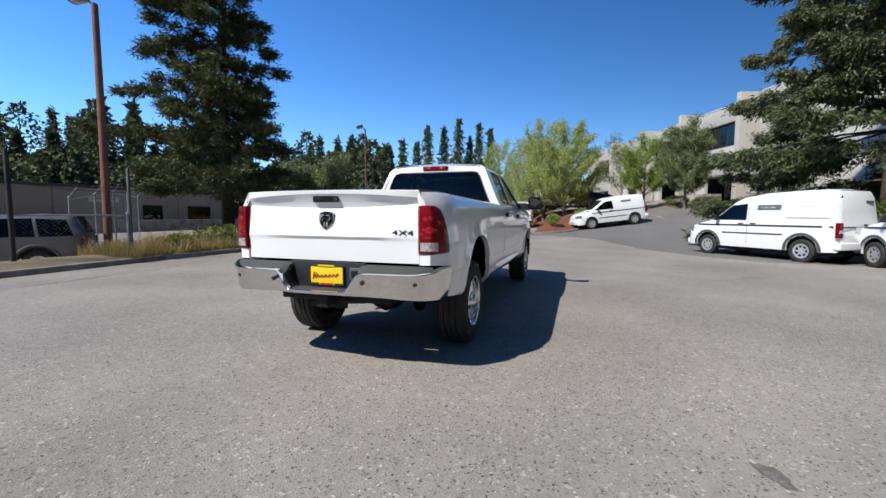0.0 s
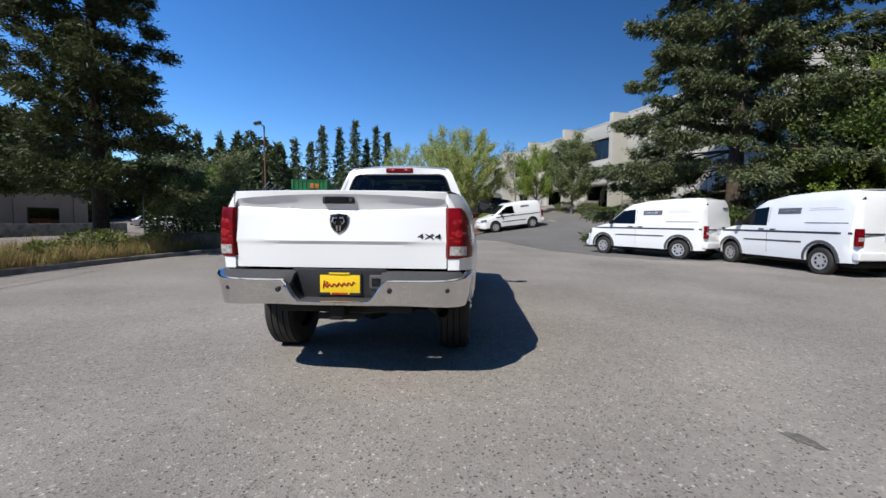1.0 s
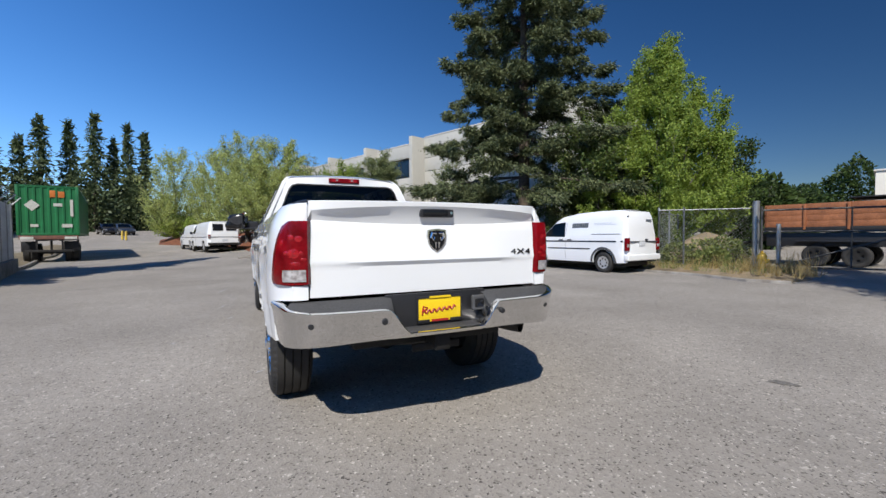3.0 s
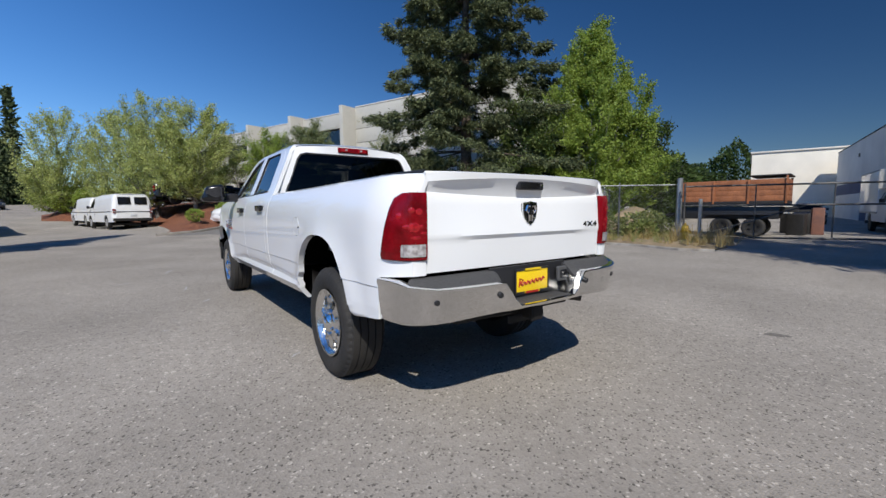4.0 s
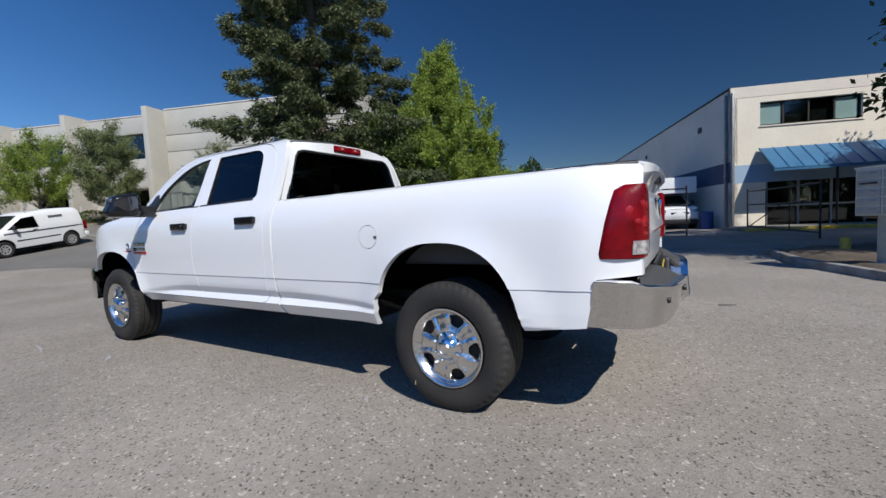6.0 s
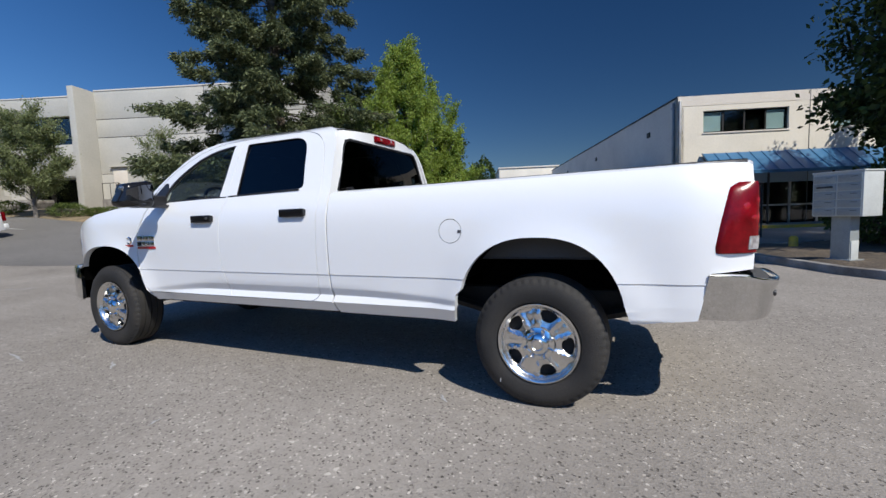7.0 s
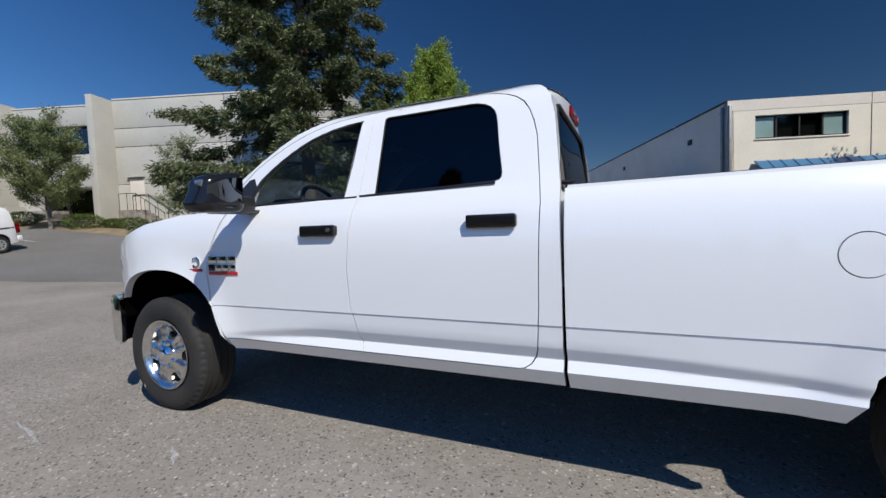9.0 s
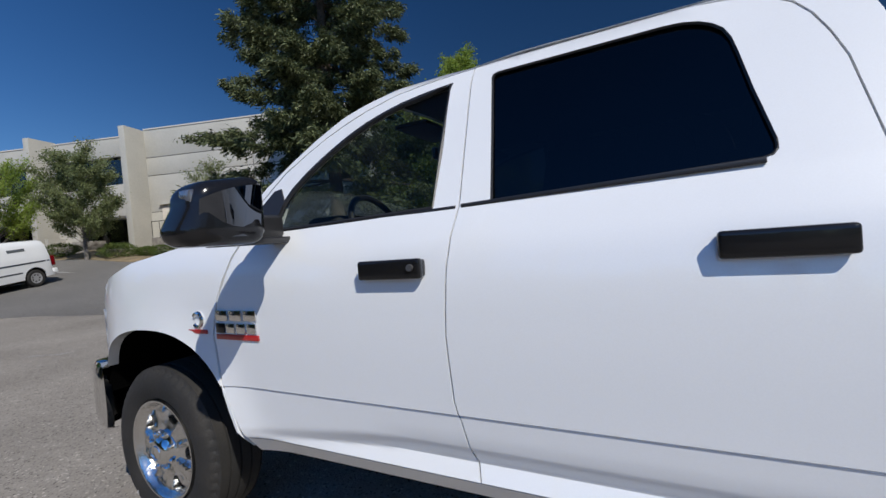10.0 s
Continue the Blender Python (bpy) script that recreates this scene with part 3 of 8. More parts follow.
# ---- the pickup truck: rear axle at y = 0, nose towards +y ----
def half_width(y, z):
    """Half the body's width: tucked sill, scalloped doors, shoulder, leaning greenhouse, rounded ends."""
    if z > 0.809 or y < -0.5 or y > 3.72:
        x = lerp(z, [(0.50, 0.885), (0.515, 0.900), (0.60, 0.968), (0.68, 0.978), (0.8045, 0.986), (0.809, 0.992), (1.0, 1.0), (1.15, 0.997), (1.25, 0.986),
                     (1.34, 0.962), (1.40, 0.932), (1.43, 0.908), (1.46, 0.895), (1.86, 0.722), (1.905, 0.697), (1.945, 0.662), (1.975, 0.605), (1.997, 0.53)])
    else:
        # scallop above the sill, running out towards both wheels
        a = smooth_step(3.72, 2.75, y) * smooth_step(-0.25, 1.45, y)
        za, zb = 0.632 + 0.075 * a, 0.606 + 0.042 * a
        x = lerp(z, [(0.50, 0.885), (0.515, 0.900), (0.598, 0.968), (zb, 0.974 - 0.030 * a), (za, 0.979 - 0.002 * a), (0.8045, 0.9865), (0.809, 0.992)])
    # flares round the wheels
    for cy, cz, r in ((0.0, 0.48, 0.56), (4.2, 0.45, 0.57)):
        d = math.hypot(y - cy, z - cz) - r
        x += 0.028 * math.exp(-(d / 0.09) ** 2) * (1 if 0.5 < z < 1.3 else 0)
    # plan view: rounded tail and nose, narrower windscreen end
    if y < -0.72:
        x -= 0.115 * ((-0.72 - y) / 0.38) ** 2.2
    if y > 4.45:
        x -= 0.16 * ((y - 4.45) / 0.5) ** 2
    if z > 1.44 and y > 2.9:
        x -= 0.03 * (y - 2.9)
    return x


FRONT_DOOR = [(3.606, 0.595), (3.69, 0.78), (3.735, 1.02), (3.70, 1.16), (3.625, 1.33), (3.585, 1.415), (3.61, 1.47), (3.605, 1.535), (3.47, 1.672), (3.37, 1.737), (3.27, 1.794), (3.17, 1.838), (3.07, 1.874),
              (2.93, 1.912), (2.84, 1.925), (2.755, 1.933), (2.617, 1.940), (2.615, 1.60), (2.613, 1.443), (2.635, 1.25), (2.648, 1.05), (2.64, 0.85), (2.585, 0.595)]
FRONT_PANE = [(3.445, 1.420), (3.438, 1.535), (3.40, 1.592), (3.34, 1.648), (3.27, 1.700), (3.20, 1.745), (3.13, 1.784), (3.06, 1.815), (2.98, 1.841), (2.90, 1.861), (2.79, 1.879), (2.695, 1.892), (2.70, 1.66), (2.705, 1.437)]
REAR_DOOR = [(2.579, 0.595), (2.634, 0.85), (2.642, 1.05), (2.629, 1.25), (2.607, 1.443), (2.609, 1.60), (2.611, 1.940), (2.30, 1.950), (2.05, 1.950), (1.95, 1.945), (1.88, 1.934), (1.82, 1.917), (1.77, 1.893), (1.73, 1.860), (1.70, 1.815), (1.675, 1.753),
             (1.655, 1.68), (1.618, 1.35), (1.628, 0.89), (1.640, 0.70), (1.652, 0.655), (1.672, 0.622), (1.702, 0.602), (1.735, 0.595)]
REAR_PANE = [(2.507, 1.438), (2.522, 1.66), (2.538, 1.878), (2.533, 1.889), (2.518, 1.895), (2.02, 1.896), (1.97, 1.892), (1.93, 1.880), (1.90, 1.862), (1.876, 1.838), (1.862, 1.805), (1.853, 1.76), (1.835, 1.65), (1.806, 1.505), (1.807, 1.482), (1.818, 1.468), (1.84, 1.462)]
CAB_RING = [(3.61, 0.512), (3.606, 0.590), (1.735, 0.590), (1.700, 0.597), (1.668, 0.618), (1.647, 0.652), (1.635, 0.70), (1.623, 0.89), (1.613, 1.35), (1.650, 1.682), (1.670, 1.755), (1.695, 1.819), (1.726, 1.865), (1.767, 1.898), (1.818, 1.922), (1.88, 1.939), (1.95, 1.950), (2.05, 1.955), (2.30, 1.955),
            (2.61, 1.946), (2.755, 1.938), (2.84, 1.930), (2.932, 1.917), (3.072, 1.879), (3.173, 1.843), (3.273, 1.799), (3.373, 1.742), (3.474, 1.677), (3.610, 1.539), (3.70, 1.43), (3.675, 1.525), (3.57, 1.625), (3.45, 1.718), (3.32, 1.805), (3.19, 1.876), (3.07, 1.916), (2.95, 1.947),
            (2.75, 1.977), (2.46, 1.996), (2.0, 1.992), (1.80, 1.982), (1.71, 1.968), (1.66, 1.950), (1.625, 1.920), (1.60, 1.870), (1.575, 1.78), (1.535, 1.42), (1.525, 1.0), (1.53, 0.512)]
REAR_ARCH = arch(0.0, 0.48, 0.505, 0.59, 2.4, 0.575)
FRONT_ARCH = arch(4.2, 0.45, 0.575, 0.58, 2.4, 0.55)
BED_SIDE = [(1.512, 0.503), (1.512, 1.405), (0.6, 1.415), (-0.5, 1.428), (-1.0, 1.440), (-1.100, 1.440), (-1.104, 1.338), (-1.01, 1.328), (-0.985, 1.30), (-0.918, 1.0), (-0.918, 0.972),
            (-1.104, 0.966), (-1.100, 0.885), (-0.90, 0.868), (-0.845, 0.612), (-0.52, 0.575)] + [p for p in REAR_ARCH[::-1][1:-1] if p[0] < 0.4 or p[1] > 0.72] + [(0.512, 0.70), (0.518, 0.66), (0.528, 0.60), (0.545, 0.55), (0.558, 0.503)]
FENDER = [(3.622, 0.54), (3.702, 0.78), (3.747, 1.02), (3.712, 1.165), (3.636, 1.335), (3.60, 1.405), (4.05, 1.395), (4.40, 1.345), (4.65, 1.27), (4.83, 1.17), (4.88, 1.10),
          (4.92, 0.86), (4.90, 0.835), (4.785, 0.825)] + [p for p in FRONT_ARCH if p[0] < 4.6 or p[1] > 0.81]


def wheel(parent, x, y, side):
    prof = [(0.252, -0.02), (0.262, -0.004), (0.285, 0.006), (0.33, 0.012), (0.365, 0.004), (0.388, -0.008), (0.400, -0.024)]
    tread = []
    for k in range(4):
        s = -0.030 - k * 0.056
        tread += [(0.410, s), (0.411, s - 0.044), (0.398, s - 0.047), (0.398, s - 0.053)]
    prof += tread + [(0.410, -0.252), (0.40, -0.262), (0.385, -0.275), (0.33, -0.285), (0.26, -0.27), (0.245, -0.25)]
    bm = lathe(prof, 144)
    # shoulder blocks
    for v in bm.verts:
        r = math.hypot(v.co.y, v.co.z)
        if 0.383 < r < 0.409 and (v.co.x > -0.03 or v.co.x < -0.25):
            k = round(math.atan2(v.co.z, v.co.y) / (2 * math.pi / 144))
            if k % 3 == 0:
                v.co.y *= 0.975
                v.co.z *= 0.975
    hub = part("wheel", bm, RUBBER, parent, "black all-season tyre on a chrome wheel", smooth=30)
    hub.matrix_basis = pose(x * side, y, 0.41, 0, 0, 0 if side > 0 else 180)

    def window(ang):
        pts = []
        for r, da in ((0.142, -0.13), (0.139, 0.0), (0.142, 0.13), (0.149, 0.19), (0.178, 0.255), (0.196, 0.270), (0.206, 0.245), (0.212, 0.14), (0.213, 0.0), (0.212, -0.14), (0.206, -0.245), (0.196, -0.270), (0.178, -0.255), (0.149, -0.19)):
            pts.append((r * math.cos(ang + da), r * math.sin(ang + da)))
        return pts

    def dish(a, b):
        r = math.hypot(a, b)
        near = (math.atan2(b, a) - math.radians(70) + math.pi / 5) % (2 * math.pi / 5) - math.pi / 5
        rib = math.exp(-((abs(near) - 0.36) / 0.075) ** 2) + 0.55 * math.exp(-((abs(near) - 0.63) / 0.2) ** 2)
        base = lerp(r, [(0.0, -0.018), (0.09, -0.014), (0.11, -0.024), (0.15, -0.034), (0.19, -0.036), (0.216, -0.034), (0.228, -0.014), (0.236, 0.002), (0.243, 0.006), (0.250, 0.004)])
        return base + 0.020 * rib * smooth_step(0.085, 0.12, r) * smooth_step(0.220, 0.185, r)

    circle = [(0.25 * math.cos(2 * math.pi * k / 72), 0.25 * math.sin(2 * math.pi * k / 72)) for k in range(72)]
    holes = [window(math.radians(72 * k + 70)) for k in range(5)]
    rb = panel(circle, holes, 0.011, dish, 0.045, (-1, 0, 0))
    part("rim", rb, CHROME_WHEEL, hub, "chrome five-spoke wheel rim", smooth=60)
    cap = part("hub_cap", lathe([(0.001, 0.028), (0.030, 0.027), (0.052, 0.022), (0.064, 0.013), (0.069, 0.004), (0.078, -0.004), (0.098, -0.010), (0.108, -0.024), (0.112, -0.034)], 40), CHROME, hub)
    part("cap_ring", lathe([(0.028, 0.026), (0.033, 0.031), (0.038, 0.025)], 30), CHROME_WHEEL, hub)
    for k in range(8):
        a = 2 * math.pi * (k + 0.5) / 8
        part("lug_nut", tube([(-0.02, 0.087 * math.cos(a), 0.087 * math.sin(a)), (0.006, 0.087 * math.cos(a), 0.087 * math.sin(a)), (0.014, 0.087 * math.cos(a), 0.087 * math.sin(a))], [0.013, 0.0125, 0.006], 10), CHROME, hub)
    part("brake_drum", lathe([(0.001, -0.07), (0.17, -0.075), (0.225, -0.085), (0.225, -0.2), (0.1, -0.24), (0.001, -0.24)], 40), CHASSIS, hub)
    mk = [Vector((0.009 + 0.002 * math.sin(k), (0.335 + 0.006 * k) * math.cos(-2.35 + 0.012 * k), (0.335 + 0.006 * k) * math.sin(-2.35 + 0.012 * k))) for k in range(5)]
    part("chalk_mark", tube(mk, 0.003, 5), CHALK, hub)
    part("valve_stem", tube([(0.0, 0.218, -0.05), (0.016, 0.210, -0.048)], 0.004, 6), BLACK, hub)
    return hub


def build_truck():
    tr = thing("pickup_truck", None, "long white crew cab pickup truck with chrome bumpers parked on asphalt", "pickup truck")
    for s in (-1, 1):
        sy = Vector((-s, 0, 0))

        def hw(y, z):
            return half_width(y, z)
        # bed side
        fuel = [(0.54 + 0.079 * math.cos(a), 1.115 + 0.079 * math.sin(a)) for a in (2 * math.pi * k / 32 for k in range(32))]
        holes = [fuel] if s < 0 else []
        bed = part("bed_side", panel(BED_SIDE, holes, 0.075, hw, 0.045, sy, (0.590, 0.598, 0.606, 0.614, 0.622, 0.630, 0.638, 0.646, 0.654, 0.662, 0.670, 0.680, 0.69, 0.70, 0.71, 0.75, 0.79, 0.8045, 0.809, 0.83, 1.34, 1.40), side=s), WHITE, tr, smooth=28)
        if s < 0:
            disc = [(0.54 + 0.075 * math.cos(a), 1.115 + 0.075 * math.sin(a)) for a in (2 * math.pi * k / 32 for k in range(32))]
            fd = part("fuel_door", panel(disc, (), 0.04, lambda y, z: half_width(y, z) + 0.001, 0.02, sy, side=s), WHITE, bed)
            part("finger_notch", box(0.006, 0.022, 0.018, (s * 1.0, 0.475, 1.112), 0.003), GREY_TRIM, bed)
            back = [(0.54 + 0.085 * math.cos(a), 1.115 + 0.085 * math.sin(a)) for a in (2 * math.pi * k / 24 for k in range(24))]
            part("fuel_recess", panel(back, (), 0.06, lambda y, z: half_width(y, z) - 0.018, 0.0, sy, side=s), GREY_TRIM, bed)
        # rear corner posts beside the tailgate
        for z0, z1 in ((0.885, 0.968), (1.336, 1.440)):
            def post(u, v):
                x = 0.797 + (half_width(-1.10, z0 + (z1 - z0) * v) - 0.797) * u
                return (s * x, -1.108 + 0.008 * u ** 4, z0 + (z1 - z0) * v)
            part("corner_post", grid(post, [0, 0.3, 0.6, 0.8, 0.93, 1.0], [0, 0.33, 0.66, 1.0], depth=0.05, toward=(0, 1, 0)), WHITE, bed)
        inner = grid(lambda u, v: (s * (0.79 - 0.01 * v), -1.06 + 2.55 * u, 0.92 + 0.51 * v), [k / 10 for k in range(11)], [0, 0.5, 1.0], depth=0.01, toward=(s, 0, 0))
        part("bed_inner_wall", inner, GREY_TRIM, tr)
        # rail cap
        def cap(u, v):
            y = -1.085 + 2.585 * u
            z = lerp(y, [(-1.1, 1.440), (-0.5, 1.428), (0.6, 1.415), (1.5, 1.405)])
            x = 0.775 + 0.112 * v
            if y < -0.72:
                x -= v * 0.10 * ((-0.72 - y) / 0.38) ** 2.2
            return (s * x, y, z + 0.012 + 0.012 * math.sin(math.pi * v) - (0.012 if v in (0, 1) else 0))
        part("rail_cap", grid(cap, [k / 20 for k in range(21)], [0, 0.08, 0.3, 0.7, 0.92, 1.0], depth=0.02, toward=(0, 0, -1)), BLACK, tr)
        # rounded shoulder between flank and rail
        def shoulder(u, v):
            y = -1.10 + 2.605 * u
            z0 = lerp(y, [(-1.1, 1.440), (-0.5, 1.428), (0.6, 1.415), (1.5, 1.405)])
            x0 = half_width(y, z0)
            return (s * (x0 - 0.035 * math.sin(v * math.pi / 2)), y, z0 + 0.016 * math.sin(v * math.pi / 2))
        part("bed_shoulder", grid(shoulder, [k / 24 for k in range(25)], [0, 0.3, 0.6, 1.0]), WHITE, bed)

        # tail light wrapped round the corner
        def lamp(u, v):
            z = 0.974 + (1.336 - 0.974) * v
            yend = lerp(z, [(0.97, -0.922), (1.0, -0.924), (1.27, -0.982), (1.31, -0.992), (1.336, -1.03)])
            if u < 0.42:
                w = u / 0.42
                x, y = 0.798 + 0.088 * w, -1.122 + 0.012 * w ** 2
            else:
                w = (u - 0.42) / 0.58
                y = -1.110 + (yend + 1.110) * w
                x = 0.886 + (half_width(yend, z) + 0.004 - 0.886) * math.sin(w * math.pi / 2) ** 0.8
            lift = 0.010 * math.sin(math.pi * min(1, max(0, v))) ** 0.4
            return (s * (x + lift * (0.3 + 0.7 * min(1, u))), y - lift * (1 - u), z)
        tl = part("tail_light", grid(lamp, [k / 22 for k in range(23)], [k / 14 for k in range(15)], depth=0.04, toward=(-s * 0.5, 0.7, 0)), TAIL_RED, tr, "dark red wraparound tail light", smooth=40)

        def patch(u0, u1, v0, v1, out):
            def f(a, b):
                p = Vector(lamp(u0 + (u1 - u0) * a, v0 + (v1 - v0) * b))
                return p + Vector((s * out * 0.7, -out, 0))
            return f
        part("reverse_lens", grid(patch(0.04, 0.56, 0.05, 0.235, 0.004), [k / 8 for k in range(9)], [k / 5 for k in range(6)], depth=0.006, toward=(0, 1, 0)), LENS_CLEAR, tl, "clear reversing lens")
        for u0, v0, w, h in ((0.34, 0.49, 0.10, 0.055), (0.22, 0.72, 0.07, 0.035), (0.40, 0.74, 0.05, 0.030), (0.66, 0.66, 0.05, 0.035), (0.50, 0.50, 0.045, 0.022), (0.30, 0.335, 0.09, 0.020), (0.16, 0.50, 0.04, 0.022), (0.10, 0.40, 0.06, 0.016)):
            def bowl(a, r):
                p = Vector(lamp(u0 + 1.5 * w * r * math.cos(a), v0 + 1.5 * h * r * math.sin(a)))
                lift = 0.0022 * (1 - r * r) - 0.0004
                return p + Vector((s * lift * 0.7, -lift, 0))
            part("reflector", grid(bowl, [2 * math.pi * k / 14 for k in range(15)], [0.02, 0.4, 0.75, 1.0]), TAIL_HOT, tl)

        # cab side
        ring = part("cab_side", panel(CAB_RING, (), 0.075, hw, 0.04, sy, (0.590, 0.598, 0.606, 0.614, 0.622, 0.630, 0.638, 0.646, 0.654, 0.662, 0.670, 0.680, 0.69, 0.70, 0.71, 0.56, 0.8045, 0.809, 1.90, 1.93, 1.955), side=s), WHITE, tr, smooth=30)
        jamb = [(3.66, 0.76), (3.68, 0.80), (3.72, 1.02), (3.61, 1.33), (3.58, 1.43), (3.59, 1.53), (3.46, 1.672), (3.26, 1.795), (3.07, 1.875), (2.92, 1.915), (2.75, 1.936), (2.10, 1.950), (1.83, 1.925), (1.70, 1.83), (1.62, 1.60), (1.60, 1.35), (1.60, 0.76)]
        grow = lambda loop: [(sum(q[0] for q in loop) / len(loop) + 1.015 * (p[0] - sum(q[0] for q in loop) / len(loop)), sum(q[1] for q in loop) / len(loop) + 1.03 * (p[1] - sum(q[1] for q in loop) / len(loop))) for p in loop]
        part("door_jamb", panel(jamb, [grow(FRONT_PANE), grow(REAR_PANE)], 0.15, lambda y, z: half_width(y, z) - 0.022, 0.0, sy, side=s), WHITE, tr)
        for nm, out, pane, gl, lab in (("front_door", FRONT_DOOR, FRONT_PANE, CLEAR_GLASS, ""), ("rear_door", REAR_DOOR, REAR_PANE, DARK_GLASS, "dark privacy glass")):
            d = part(nm, panel(out, [pane], 0.075, hw, 0.035, sy, (0.590, 0.598, 0.606, 0.614, 0.622, 0.630, 0.638, 0.646, 0.654, 0.662, 0.670, 0.680, 0.69, 0.70, 0.71, 0.755, 0.8045, 0.809, 1.43, 1.46), side=s), WHITE, tr, smooth=28)
            part("window_pane", panel(pane, (), 0.12, lambda y, z: half_width(y, z) - 0.016, 0.004, sy, side=s), gl, d, lab)
            # black belt seal
            ys = (3.56, 2.622) if nm == "front_door" else (2.602, 1.835)
            z0, z1 = (1.412, 1.434) if nm == "front_door" else (1.437, 1.458)
            part("belt_seal", grid(lambda u, v: (s * (half_width(ys[0] + (ys[1] - ys[0]) * u, 1.44) + 0.006 - 0.004 * abs(v - 0.5)), ys[0] + (ys[1] - ys[0]) * u, z0 + (z1 - z0) * u - 0.007 + 0.013 * v),
                                   [k / 8 for k in range(9)], [0, 0.3, 0.7, 1.0], depth=0.012, toward=sy), BLACK, d)
            # window surround
            loop = [(s * (half_width(p[0], p[1]) - 0.008), p[0], p[1]) for p in pane]
            part("window_seal", tube(loop + loop[:1], 0.011 if nm == "front_door" else 0.006, 6), BLACK, d)
            # handle
            hy = 2.822 if nm == "front_door" else 1.832
            hz = 1.256 if nm == "front_door" else 1.275
            hx = half_width(hy, hz)
            bm = box(0.026, 0.236, 0.062, (s * (hx + 0.024), hy, hz), 0.0125, 4)
            for e in (-0.095, 0.095):
                bm = box(0.035, 0.044, 0.054, (s * (hx + 0.011), hy + e, hz), 0.010, 3, bm=bm)
            hd = part("door_handle", bm, GLOSS_BLACK, d, "black plastic door handle")
            part("handle_recess", grid(lambda u, v: (s * (half_width(hy - 0.085 + 0.17 * u, hz - 0.02 + 0.04 * v) + 0.0015), hy - 0.085 + 0.17 * u, hz - 0.02 + 0.04 * v), [0, 0.5, 1], [0, 0.5, 1]), BLACK, d)
            if nm == "front_door":
                part("key_lock", tube([(s * (hx + 0.035), 2.735, hz + 0.004), (s * (hx + 0.046), 2.735, hz + 0.004)], 0.011, 12), GREY_TRIM, d)
        # black corner triangle behind the mirror
        tri = [(3.60, 1.405), (3.435, 1.415), (3.430, 1.545), (3.47, 1.605), (3.51, 1.60), (3.60, 1.50)]
        part("mirror_base", panel(tri, (), 0.2, lambda y, z: half_width(y, z) + 0.006, 0.02, sy, side=s), BLACK, tr)
        # front fender
        fe = part("front_fender", panel(FENDER, (), 0.075, hw, 0.05, sy, (0.8045, 0.809, 1.34), side=s), WHITE, tr, smooth=28)
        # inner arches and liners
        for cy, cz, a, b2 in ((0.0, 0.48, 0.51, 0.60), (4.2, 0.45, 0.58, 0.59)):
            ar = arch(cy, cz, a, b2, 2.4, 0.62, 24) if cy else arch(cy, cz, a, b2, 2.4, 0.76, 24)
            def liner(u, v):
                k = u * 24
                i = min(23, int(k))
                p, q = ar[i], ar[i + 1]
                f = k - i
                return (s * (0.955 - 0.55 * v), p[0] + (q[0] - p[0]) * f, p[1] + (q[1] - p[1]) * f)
            part("wheel_liner", grid(liner, [k / 24 for k in range(25)], [0, 0.3, 1.0], depth=0.0), WELL_SHADE, tr)
            part("liner_wall", box(0.02, 2 * a, 0.52, (s * 0.44, cy, 0.90), 0.004), WELL_SHADE, tr)
        wheel(tr, 0.955, 0.0, s)
        wheel(tr, 0.955, 4.305, s)
        # mirror
        bm = box(0.265, 0.15, 0.225, (s * 1.235, 3.30, 1.487), 0.058, 6)
        for v in bm.verts:
            out = max(0.0, (v.co.x * s - 1.10) / 0.27)
            if v.co.z > 1.487:
                v.co.z -= 0.05 * out ** 3
                v.co.x -= s * 0.035 * out
            v.co.y += 0.05 * out ** 2
        mi = part("door_mirror", bm, GLOSS_BLACK, tr, "large black folding tow mirror")
        part("mirror_glass", grid(lambda u, v: (s * (1.135 + 0.185 * u), 3.223 + 0.045 * u ** 2 - 0.02 * (v - 0.5), 1.40 + (0.165 - 0.05 * u ** 2) * v), [k / 6 for k in range(7)], [k / 6 for k in range(7)]), MIRROR, mi, "blue-tinted mirror glass")
        bm = box(0.34, 0.08, 0.026, (s * 1.06, 3.36, 1.385), 0.012, 3)
        bm = box(0.16, 0.07, 0.10, (s * 0.99, 3.40, 1.435), 0.025, 3, bm=bm)
        part("mirror_arm", bm, BLACK, mi)
        part("turn_lamp", box(0.035, 0.06, 0.045, (s * 1.312, 3.318, 1.528), 0.012), LAMP_GLASS, mi)
        # fender badge: two plain metal plates over a red bar, and a small round one
        hx = half_width(3.58, 1.06) + 0.003
        bd = part("fender_badge", box(0.006, 0.255, 0.022, (s * hx, 3.59, 1.012), 0.002), BADGE_RED, tr, "chrome fender badge with a red bar")
        for k in range(3):
            part("badge_shape", box(0.008, 0.072, 0.042, (s * (hx + 0.001), 3.675 - 0.085 * k, 1.100), 0.004), CHROME, bd)
        for k in range(4):
            part("badge_shape", box(0.008, 0.052, 0.040, (s * (hx + 0.001), 3.688 - 0.063 * k, 1.048), 0.004), GLOSS_BLACK if k == 0 else CHROME, bd)
        b2 = part("engine_badge", box(0.006, 0.125, 0.018, (s * (half_width(3.85, 1.04) + 0.003), 3.835, 1.030), 0.002), BADGE_RED, tr, "small chrome engine badge")
        ringp = [(s * (half_width(3.84, 1.08) + 0.004), 3.835 + 0.028 * math.cos(a), 1.078 + 0.030 * math.sin(a)) for a in (0.6 + 5.0 * k / 14 for k in range(15))]
        part("badge_shape", tube(ringp, 0.009, 8), CHROME, b2)
